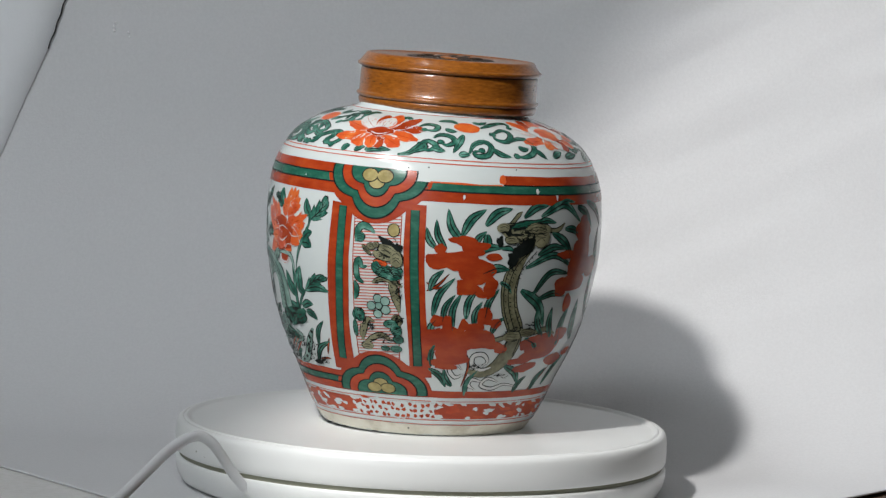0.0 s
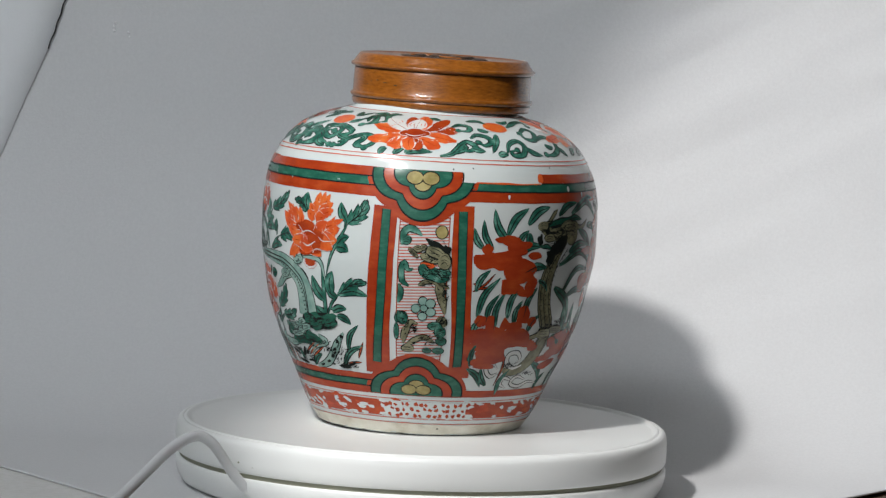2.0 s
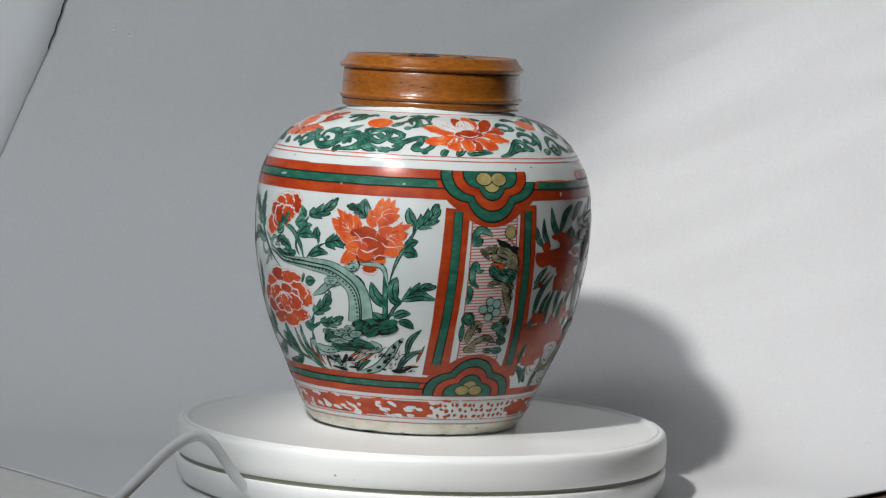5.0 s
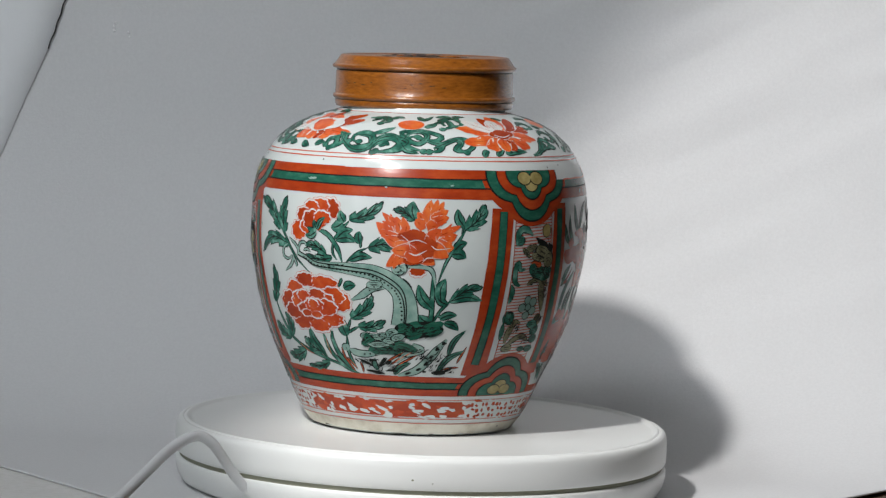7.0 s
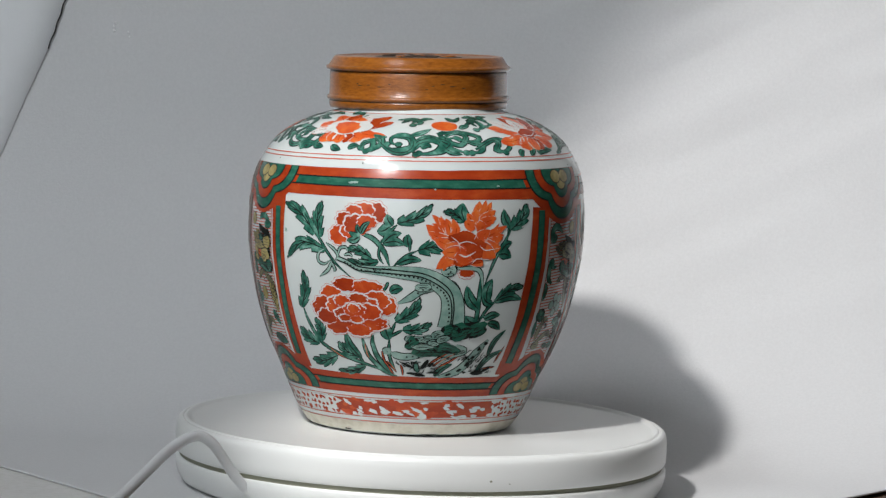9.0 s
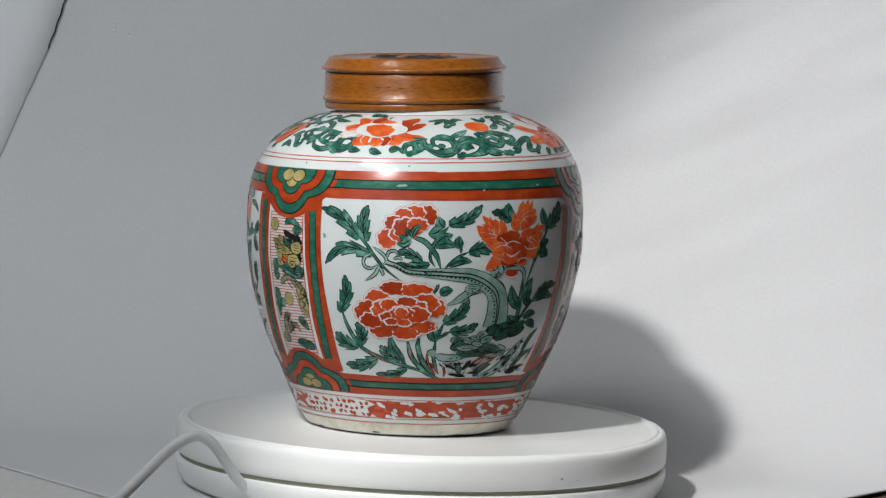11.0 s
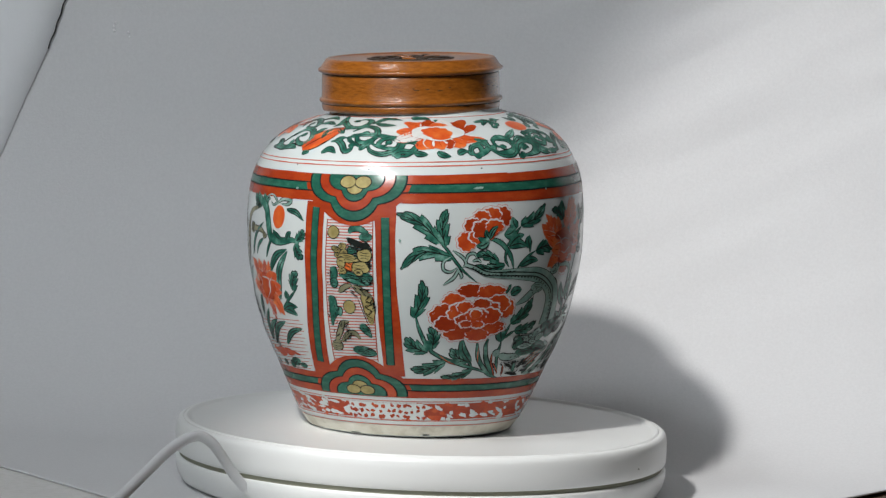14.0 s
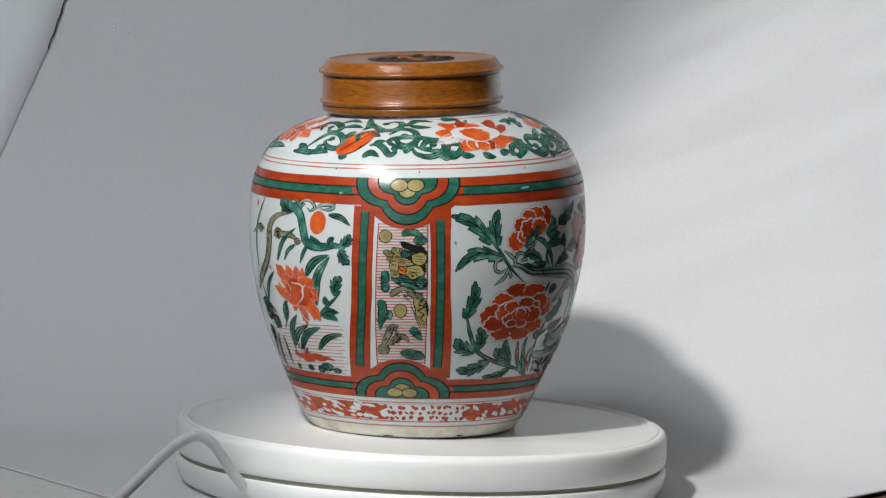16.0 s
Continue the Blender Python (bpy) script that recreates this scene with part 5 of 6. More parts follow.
m.ribbon(((-54.1, 0.1169), (-60.2, 0.1068), (-62.4, 0.0936), (-60.8, 0.0788), (-56.4, 0.0643)), 0.0006, INK, 0.0003, "line")
m.ticks(((-54.1, 0.1169), (-60.2, 0.1068), (-62.4, 0.0936), (-60.8, 0.0788), (-56.4, 0.0643)), 22, 0.0013, INK, 0.00031)
m.done()
dabs(weed, "beast_head", "olive beast head with dark green mane", OLIVE, ((-61.0, 0.1270, 0.0228, 0.0093, -8),
     (-56.5, 0.1237, 0.0196, 0.0078, 0),
     (-51.0, 0.1236, 0.0119, 0.0128, 0),
     (-52.6, 0.1287, 0.0179, 0.0064, 0),
     (-66.0, 0.1289, 0.0086, 0.0050, 0),
     (-63.0, 0.1220, 0.0088, 0.0043, 0),
     (-51.5, 0.0647, 0.0136, 0.0050, 0),
     (-57.6, 0.0625, 0.0127, 0.0064, 0),), outline=INK, wob=0.3)
dabs(weed, "mane", "dark green brushed mane", INK, ((-57.8, 0.1311, 0.0278, 0.0050, 10),
     (-64.2, 0.1263, 0.0047, 0.0036, 0),
     (-67.2, 0.1209, 0.0046, 0.0064, 0),
     (-61.0, 0.1250, 0.0073, 0.0018, 0),
     (-56.6, 0.1264, 0.0060, 0.0021, 0),
     (-58.5, 0.1170, 0.0209, 0.0078, 35),
     (-61.9, 0.1109, 0.0089, 0.0078, 40),), wob=0.5)
dabs(weed, "mane", "dark green brushed mane", GREEN, ((-57.8, 0.1314, 0.0227, 0.0028, 10),
     (-59.1, 0.1159, 0.0166, 0.0050, 40),), wob=0.5)
stem(weed, 0.0007, (-91.4, 0.0899), (-87.6, 0.0938), (-84.0, 0.1009), mat=RED, name="red_grass")
stem(weed, 0.0007, (-91.5, 0.0951), (-88.5, 0.0919), (-85.7, 0.0929), mat=RED, name="red_grass")
stem(weed, 0.0007, (-75.7, 0.0535), (-73.1, 0.0425), (-74.6, 0.0295), mat=RED, name="red_grass")
stem(weed, 0.0007, (-38.6, 0.0260), (-33.6, 0.0329), (-28.3, 0.0433), mat=RED, name="red_grass")
for a in ((4, -58.4, 0.1248, 0.0187, 0.0093, 15, 36, 0.0026),
          (5, -59.6, 0.117, 0.0152, 0.0082, 35, 34),
          (6, -62.8, 0.1079, 0.0058, 0.0105, 60, 16),
          (7, -51.5, 0.1281, 0.0105, 0.007, 0, 16, 0.002),
          (8, -57.7, 0.0655, 0.0128, 0.007, 20, 26, 0.002),
          (9, -49.9, 0.0699, 0.0105, 0.007, 10, 16, 0.002),
          (10, -70.2, 0.0426, 0.0128, 0.007, 40, 14, 0.0022),
          (11, -60.5, 0.0362, 0.0163, 0.0047, 0, 16, 0.0022),):
    inking(weed, *a)
# pond panel
pond = field("pond_panel", "white panel painted with a lotus and fruit branch", -338.0, -254.0, -334.0, -258.5)
m = Motif("striped_water", pond, "fine red water lines")
for k in range(15):
    f = k / 14
    m.ribbon(((-285.4 - 4 * (k % 3) + -31.5 * f, 0.0641 - 0.0331 * f), (-259.8 + 1.5 * (k % 2) + -1.3 * f, 0.0661 - 0.0302 * f)), 0.00042, FINE_RED, 0.00013, "line", 12, 2)
m.done()
stem(pond, 0.0051, (-282.3, 0.1435), (-277.9, 0.1384), (-274.5, 0.1340), (-272.9, 0.1246), (-271.1, 0.1165), (-265.1, 0.1147), (-259.2, 0.1163), (-256.1, 0.1142))
stem(pond, 0.0015, (-270.7, 0.1154), (-272.8, 0.1097), (-274.5, 0.1029))
stem(pond, 0.0015, (-276.6, 0.1145), (-280.1, 0.1103), (-282.3, 0.1039))
stem(pond, 0.0009, (-268.7, 0.0711), (-263.5, 0.0788), (-258.5, 0.0864))
stem(pond, 0.0014, (-292.5, 0.0553), (-292.1, 0.0460), (-292.9, 0.0364))
stem(pond, 0.0012, (-295.9, 0.0570), (-299.4, 0.0447), (-301.2, 0.0343))
stem(pond, 0.0010, (-300.6, 0.0573), (-303.6, 0.0497), (-306.8, 0.0398))
stem(pond, 0.0009, (-284.4, 0.0778), (-284.5, 0.0708), (-288.4, 0.0608))
stem(pond, 0.0009, (-300.4, 0.0842), (-297.4, 0.0755), (-292.0, 0.0695))
stem(pond, 0.0010, (-276.4, 0.1374), (-274.1, 0.1425), (-270.8, 0.1436), (-268.2, 0.1396), (-270.3, 0.1370), (-271.7, 0.1394), mat=AQUA, name="curl")
stem(pond, 0.0016, (-268.0, 0.1382), (-265.2, 0.1414), (-260.5, 0.1411), (-262.6, 0.1383), (-266.3, 0.1386), mat=AQUA, name="curl")
stem(pond, 0.0010, (-275.0, 0.1364), (-273.9, 0.1401), (-272.3, 0.1409), mat=AQUA, name="curl")
for a in ((-278.0, 0.1354, -284.9, 0.1425, 0.0086),
          (-257.5, 0.1156, -254.3, 0.1230, 0.0070),
          (-258.2, 0.1140, -254.7, 0.1053, 0.0077),
          (-261.0, 0.0844, -257.9, 0.0968, 0.0084),):
    cut_leaf(pond, *a)
for a in ((-273.8, 0.1375, -277.3, 0.1439, 0.0051),
          (-265.1, 0.1155, -269.9, 0.1214, 0.0047),
          (-262.1, 0.1159, -260.0, 0.1215, 0.0035),
          (-286.2, 0.1030, -276.3, 0.1253, 0.0026),
          (-301.6, 0.0968, -295.2, 0.1440, 0.0016),
          (-272.6, 0.0949, -262.0, 0.1101, 0.0047),
          (-268.9, 0.0778, -261.7, 0.1092, 0.0056),
          (-263.8, 0.0785, -264.7, 0.0842, 0.0040),
          (-267.8, 0.0717, -259.4, 0.0745, 0.0040),
          (-267.3, 0.0722, -260.1, 0.0692, 0.0047),
          (-285.6, 0.0504, -279.3, 0.0708, 0.0044),
          (-285.1, 0.0505, -274.4, 0.0646, 0.0040),
          (-281.5, 0.0488, -268.4, 0.0643, 0.0044),
          (-271.6, 0.0499, -259.0, 0.0612, 0.0035),):
    leaf(pond, *a, mat=LEAF)
for a in ((-297.4, 0.0755, -289.2, 0.0958, 0.0028),
          (-287.0, 0.0655, -282.7, 0.0807, 0.0028),
          (-309.1, 0.0732, -310.8, 0.0822, 0.0028),
          (-262.5, 0.1352, -254.1, 0.1290, 0.0030),):
    leaf(pond, *a, mat=LEAF)
stem(pond, 0.0049, (-305.0, 0.0822), (-299.8, 0.0913), (-293.4, 0.1020), (-291.2, 0.1144), (-291.0, 0.1242), (-286.8, 0.1315), (-279.3, 0.1348), mat=OLIVE, name="beast_limb")
stem(pond, 0.0028, (-288.2, 0.1186), (-284.8, 0.1201), (-278.7, 0.1201), (-274.3, 0.1166), mat=OLIVE, name="beast_limb")
stem(pond, 0.0023, (-294.9, 0.1222), (-300.0, 0.1225), (-305.3, 0.1178), mat=OLIVE, name="beast_limb")
dabs(pond, "beast_paw", "olive enamel paw", OLIVE, ((-285.7, 0.1205, 0.0077, 0.0065, 0),
     (-297.8, 0.1222, 0.0058, 0.0051, 0),
     (-275.4, 0.1168, 0.0047, 0.0035, 0),), outline=INK, wob=0.3)
brush(pond, 0.0005, (-308.3, 0.0827), (-301.2, 0.0922), (-295.0, 0.1016), (-292.8, 0.1141), (-292.6, 0.1239), mat=INK, lift=0.00034)
brush(pond, 0.0005, (-301.1, 0.0841), (-296.9, 0.0930), (-291.5, 0.1023), (-289.4, 0.1147), (-289.5, 0.1232), mat=INK, lift=0.00034)
dabs(pond, "beast_scale", "", INK, ((-301.8, 0.0874, 0.0009, 0.0016, 0),
     (-297.4, 0.0953, 0.0009, 0.0016, 0),
     (-293.8, 0.1019, 0.0009, 0.0016, 0),
     (-292.1, 0.1082, 0.0009, 0.0016, 0),
     (-291.1, 0.1144, 0.0009, 0.0016, 0),
     (-290.8, 0.1205, 0.0009, 0.0016, 0),
     (-289.6, 0.1269, 0.0009, 0.0014, 0),
     (-285.7, 0.1214, 0.0014, 0.0012, 0),
     (-284.8, 0.1191, 0.0012, 0.0012, 0),), outline=None, wob=0.3)
dabs(pond, "pond_weed", "dark green tangled pond weed", DEEP, ((-298.6, 0.0694, 0.0105, 0.0105, 0),
     (-293.8, 0.0639, 0.0082, 0.0082, 0),
     (-300.4, 0.0749, 0.0070, 0.0058, 0),
     (-301.4, 0.0560, 0.0058, 0.0093, 0),), outline=INK, wob=0.7)
dabs(pond, "pond_weed", "dark green tangled pond weed", OLIVE, ((-297.1, 0.0708, 0.0040, 0.0047, 0),
     (-294.9, 0.0654, 0.0035, 0.0035, 0),), outline=INK, wob=0.5)
dabs(pond, "pond_weed", "dark green tangled pond weed", LEAF, ((-270.0, 0.0391, 0.0093, 0.0051, 10),
     (-264.9, 0.0374, 0.0058, 0.0030, 0),
     (-273.3, 0.0372, 0.0047, 0.0047, 0),
     (-279.4, 0.0375, 0.0047, 0.0035, 0),
     (-287.3, 0.0373, 0.0035, 0.0035, 0),), outline=INK, wob=0.6)
dabs(pond, "red_fruit", "smooth orange red fruit", ORANGE, ((-266.7, 0.1300, 0.0117, 0.0152, -12),), outline=PALE, wob=0.06)
dabs(pond, "red_fish", "red leaf floating over the striped water", FLOWER, ((-279.5, 0.0440, 0.0140, 0.0065, 0),
     (-272.8, 0.0447, 0.0128, 0.0051, -4),
     (-267.9, 0.0447, 0.0082, 0.0023, -10),
     (-285.3, 0.0450, 0.0070, 0.0035, -25),), outline=None, wob=0.3)
dabs(pond, "red_bud", "", RED, ((-301.7, 0.1376, 0.0023, 0.0049, 0),), outline=None, wob=0.3)
for k, a in enumerate(((-276.5, 0.0827, -287.7, 0.1004, 0.0093),
          (-276.5, 0.0827, -281.5, 0.1010, 0.0093),
          (-276.5, 0.0827, -276.6, 0.1011, 0.0091),
          (-276.5, 0.0827, -273.5, 0.1009, 0.0058),
          (-276.5, 0.0827, -290.2, 0.0866, 0.0070),
          (-276.5, 0.0827, -286.1, 0.0938, 0.0082),
          (-276.5, 0.0827, -284.9, 0.0822, 0.0070),
          (-276.5, 0.0827, -269.1, 0.0934, 0.0105),
          (-276.5, 0.0827, -267.3, 0.0864, 0.0089),
          (-276.5, 0.0827, -267.1, 0.0820, 0.0058),
          (-276.5, 0.0827, -274.4, 0.0648, 0.0065),
          (-276.5, 0.0827, -267.6, 0.0682, 0.0077),
          (-276.5, 0.0827, -280.1, 0.0728, 0.0058),
          (-276.5, 0.0827, -282.7, 0.0781, 0.0070),)):
    flame(pond, 0.000014 * (k + 0), *a)
dabs(pond, "flower_heart", "deep red heart of the lotus", FLOWER, ((-278.2, 0.0870, 0.0140, 0.0128, 20),
     (-274.0, 0.0842, 0.0128, 0.0105, 0),
     (-276.4, 0.0792, 0.0117, 0.0058, 0),), outline=None, wob=0.4)
brush(pond, 0.0009, (-279.6, 0.0903), (-274.6, 0.0894), (-274.5, 0.0824), (-277.6, 0.0773), mat=PALE, lift=0.00066)
brush(pond, 0.0007, (-272.1, 0.0909), (-274.7, 0.0864), (-274.0, 0.0819), mat=PALE, lift=0.00066)
brush(pond, 0.0005, (-284.1, 0.0918), (-280.8, 0.0883), (-280.4, 0.0832), mat=PALE, lift=0.00066)
brush(pond, 0.0006, (-277.1, 0.0733), (-274.9, 0.0689), (-271.7, 0.0647), mat=PALE, lift=0.00066)
for a in ((4, -297.1, 0.0685, 0.0128, 0.014, 60, 40),
          (5, -300.8, 0.0503, 0.0093, 0.0233, -70, 34, 0.004),
          (6, -285.3, 0.1203, 0.007, 0.007, 30, 12, 0.002),
          (7, -292.1, 0.1094, 0.0047, 0.0303, 85, 20, 0.002),
          (8, -281.8, 0.0478, 0.014, 0.007, 70, 14),
          (9, -269.3, 0.0384, 0.0128, 0.0058, 30, 16, 0.002),
          (10, -280.2, 0.1369, 0.0093, 0.007, -60, 10, 0.002),):
    inking(pond, *a)
# shoulder garland
garland = Motif("shoulder_garland", jar, "green scrolls and red flowers round the shoulder")
garland.ribbon([(p, 0.1700) for p in range(-180, 181, 5)], 0.0005, GLAZE, 0.00005, "line", 1)
garland = garland.done()
LOTUS = ((15, 1.0, 0.34), (-12, 1.1, 0.34), (165, 1.0, 0.34), (192, 1.1, 0.34), (40, 0.85, 0.36), (140, 0.85, 0.36), (-38, 0.8, 0.36), (218, 0.8, 0.36), (-65, 0.62, 0.36), (245, 0.62, 0.36), (-90, 0.6, 0.34), (75, 0.62, 0.38), (105, 0.62, 0.38), (90, 0.5, 0.42))
bloom(garland, -115.8, 0.1791, 0.0262, LOTUS, "orange lotus flower with pointed petals", "garland_flower", 0.35, 0.0004)
bloom(garland, -305.7, 0.1825, 0.0235, LOTUS, "orange lotus flower with pointed petals", "garland_flower", 0.35, 0.0004)
bloom(garland, -204.5, 0.1812, 0.0262, LOTUS, "orange lotus flower with a white heart", "garland_flower", None, 0.0004)
dabs(garland, "flower_heart", "white heart of the flower with a red crown", PALE, ((-204.2, 0.1818, 0.0300, 0.0165, 0), (-210.8, 0.1828, 0.0150, 0.0110, 0), (-199.4, 0.1834, 0.0140, 0.0110, 0)), wob=0.3)
dabs(garland, "flower_crown", "red crown in the white heart of the flower", ORANGE, ((-204.8, 0.1818, 0.0180, 0.0090, 0), (-210.0, 0.1834, 0.006, 0.0048, 0), (-207.8, 0.1839, 0.0058, 0.0048, 0), (-205.0, 0.1841, 0.0058, 0.0048, 0), (-201.8, 0.1836, 0.0052, 0.0044, 0), (-203.6, 0.1796, 0.011, 0.0044, 0)), wob=0.2)
bloom(garland, -29.6, 0.1815, 0.0262, LOTUS, "orange lotus flower with a white heart", "garland_flower", None, 0.0004)
dabs(garland, "flower_heart", "white heart of the flower with a red crown", PALE, ((-29.3, 0.1821, 0.0300, 0.0165, 0), (-35.9, 0.1831, 0.0150, 0.0110, 0), (-24.5, 0.1837, 0.0140, 0.0110, 0)), wob=0.3)
dabs(garland, "flower_crown", "red crown in the white heart of the flower", ORANGE, ((-29.9, 0.1821, 0.0180, 0.0090, 0), (-35.1, 0.1837, 0.006, 0.0048, 0), (-32.9, 0.1842, 0.0058, 0.0048, 0), (-30.1, 0.1844, 0.0058, 0.0048, 0), (-26.9, 0.1839, 0.0052, 0.0044, 0), (-28.7, 0.1799, 0.011, 0.0044, 0)), wob=0.2)
leaf(garland, -264.5, 0.1726, -252.0, 0.1848, 0.0172, 0.05, ORANGE, "flower_bud")
dabs(garland, "flower_bud", "round orange red bud", ORANGE, ((-157.8, 0.184, 0.0160, 0.0125, 0),), outline=PALE, wob=0.08)
dabs(garland, "flower_bud", "round orange red bud", ORANGE, ((-76.0, 0.1848, 0.0160, 0.0125, 0),), outline=PALE, wob=0.08)
vine(garland, 0.0030, (-284.9, 0.1836), (-290.4, 0.1866), (-283.9, 0.1876), (-274.7, 0.1859), (-274.2, 0.1837), (-279.4, 0.1837), (-281.8, 0.1855))
vine(garland, 0.0030, (-281.3, 0.1750), (-279.2, 0.1794), (-276.4, 0.1825), (-269.6, 0.1823), (-264.5, 0.1785), (-266.0, 0.1750), (-270.9, 0.1758), (-274.3, 0.1786), (-271.9, 0.1799))
vine(garland, 0.0030, (-287.9, 0.1720), (-283.2, 0.1724), (-276.6, 0.1722), (-274.8, 0.1756))
vine(garland, 0.0034, (-287.6, 0.1760), (-283.1, 0.1743), (-278.7, 0.1716))
vine(garland, 0.0034, (-276.4, 0.1718), (-272.6, 0.1733), (-268.3, 0.1724))
vine(garland, 0.0034, (-264.5, 0.1785), (-264.9, 0.1825), (-262.6, 0.1842))
vine(garland, 0.0034, (-264.5, 0.1904), (-258.6, 0.1870), (-260.3, 0.1849))
vine(garland, 0.0030, (-264.2, 0.1899), (-257.5, 0.1876), (-249.0, 0.1851), (-242.7, 0.1857), (-241.1, 0.1883), (-246.4, 0.1892), (-250.5, 0.1882))
vine(garland, 0.0034, (-255.0, 0.1848), (-252.1, 0.1831), (-248.8, 0.1819))
vine(garland, 0.0030, (-245.2, 0.1830), (-240.5, 0.1857), (-233.9, 0.1846), (-232.1, 0.1808), (-235.1, 0.1774), (-239.2, 0.1780), (-241.2, 0.1814), (-238.1, 0.1825))
vine(garland, 0.0030, (-251.8, 0.1773), (-248.7, 0.1779), (-245.4, 0.1757), (-242.7, 0.1722), (-240.6, 0.1737), (-241.0, 0.1757))
vine(garland, 0.0034, (-236.9, 0.1730), (-235.0, 0.1763), (-231.6, 0.1780))
vine(garland, 0.0030, (-234.2, 0.1763), (-232.3, 0.1727), (-227.4, 0.1709), (-222.4, 0.1731), (-220.8, 0.1777), (-224.3, 0.1801), (-228.5, 0.1790), (-229.9, 0.1762), (-227.3, 0.1756), (-225.6, 0.1775))
vine(garland, 0.0030, (-220.2, 0.1765), (-216.4, 0.1778), (-213.6, 0.1762), (-215.6, 0.1728), (-218.1, 0.1701), (-221.0, 0.1700))
vine(garland, 0.0034, (-214.9, 0.1715), (-212.5, 0.1710), (-209.5, 0.1706))
vine(garland, 0.0034, (-238.7, 0.1871), (-233.3, 0.1896), (-222.9, 0.1891))
vine(garland, 0.0034, (-236.6, 0.1875), (-231.8, 0.1867), (-225.1, 0.1866))
vine(garland, 0.0030, (-191.3, 0.1757), (-186.0, 0.1767), (-184.9, 0.1732), (-190.1, 0.1695), (-192.7, 0.1710))
vine(garland, 0.0030, (-180.8, 0.1776), (-173.9, 0.1769), (-173.1, 0.1718), (-180.9, 0.1701), (-182.5, 0.1736))
vine(garland, 0.0030, (-165.4, 0.1784), (-157.5, 0.1748), (-161.1, 0.1696), (-170.9, 0.1676))
vine(garland, 0.0034, (-279.2, 0.1878), (-274.6, 0.1891), (-266.0, 0.1883))
vine(garland, 0.0034, (-272.6, 0.1860), (-268.2, 0.1867), (-261.2, 0.1861))
vine(garland, 0.0034, (-253.1, 0.1708), (-250.1, 0.1732), (-246.3, 0.1709))
vine(garland, 0.0034, (-262.9, 0.1699), (-261.2, 0.1708), (-259.3, 0.1704))
vine(garland, 0.0034, (-313.5, 0.1713), (-306.6, 0.1736), (-296.9, 0.1735))
vine(garland, 0.0034, (-206.0, 0.1721), (-203.8, 0.1702), (-200.8, 0.1693))
vine(garland, 0.0034, (-181.8, 0.1872), (-171.9, 0.1876), (-174.0, 0.1848))
vine(garland, 0.0034, (-215.4, 0.1894), (-209.9, 0.1900), (-206.2, 0.1886))
vine(garland, 0.0034, (-204.0, 0.1890), (-201.0, 0.1883), (-196.8, 0.1876))
vine(garland, 0.0034, (-250.4, 0.1773), (-248.2, 0.1791), (-245.5, 0.1797))
vine(garland, 0.0030, (-188.6, 0.1779), (-184.3, 0.1732), (-179.3, 0.1691), (-174.4, 0.1693), (-171.9, 0.1737), (-173.8, 0.1779), (-177.7, 0.1790), (-181.3, 0.1770), (-180.5, 0.1740), (-177.9, 0.1735))
vine(garland, 0.0030, (-172.1, 0.1749), (-167.5, 0.1780), (-163.1, 0.1769), (-161.1, 0.1733), (-163.2, 0.1696), (-167.1, 0.1683), (-169.9, 0.1686))
vine(garland, 0.0034, (-168.9, 0.1713), (-166.9, 0.1732), (-164.8, 0.1720))
vine(garland, 0.0030, (-159.7, 0.1752), (-157.5, 0.1794), (-152.7, 0.1801), (-150.0, 0.1777), (-153.0, 0.1734), (-156.7, 0.1746), (-157.4, 0.1770), (-154.2, 0.1774))
vine(garland, 0.0034, (-160.6, 0.1739), (-157.9, 0.1697), (-153.1, 0.1680))
vine(garland, 0.0030, (-151.3, 0.1759), (-147.6, 0.1743), (-144.2, 0.1735), (-145.4, 0.1698), (-149.3, 0.1690))
vine(garland, 0.0030, (-140.0, 0.1765), (-136.3, 0.1746), (-139.0, 0.1704), (-134.7, 0.1691))
vine(garland, 0.0030, (-179.0, 0.1855), (-174.3, 0.1874), (-169.3, 0.1858), (-173.2, 0.1843))
vine(garland, 0.0034, (-169.4, 0.1867), (-166.1, 0.1879), (-161.9, 0.1876))
vine(garland, 0.0034, (-173.8, 0.1782), (-169.1, 0.1801), (-164.4, 0.1825))
vine(garland, 0.0034, (-154.9, 0.1885), (-151.7, 0.1869), (-146.0, 0.1888))
vine(garland, 0.0030, (-147.4, 0.1846), (-139.9, 0.1866), (-138.5, 0.1836), (-143.1, 0.1819))
vine(garland, 0.0034, (-151.0, 0.1825), (-147.8, 0.1839), (-145.1, 0.1846))
vine(garland, 0.0030, (-193.2, 0.1697), (-191.9, 0.1741), (-188.6, 0.1749), (-188.2, 0.1712), (-190.2, 0.1692))
vine(garland, 0.0034, (-198.1, 0.1703), (-196.3, 0.1719), (-193.5, 0.1721))
vine(garland, 0.0030, (-236.1, 0.1744), (-244.6, 0.1797), (-235.0, 0.1817), (-221.1, 0.1787), (-221.1, 0.1742), (-229.0, 0.1749), (-234.4, 0.1781))
vine(garland, 0.0034, (-223.4, 0.1701), (-219.6, 0.1726), (-212.8, 0.1716))
vine(garland, 0.0034, (-258.2, 0.1789), (-258.2, 0.1833), (-240.9, 0.1853))
vine(garland, 0.0034, (-144.8, 0.1883), (-138.4, 0.1888), (-135.9, 0.1871))
vine(garland, 0.0034, (-189.4, 0.1785), (-186.0, 0.1774), (-183.3, 0.1775))
vine(garland, 0.0034, (-121.3, 0.1724), (-120.0, 0.1706), (-122.2, 0.1682))
vine(garland, 0.0034, (-118.5, 0.1687), (-114.2, 0.1695), (-110.6, 0.1686))
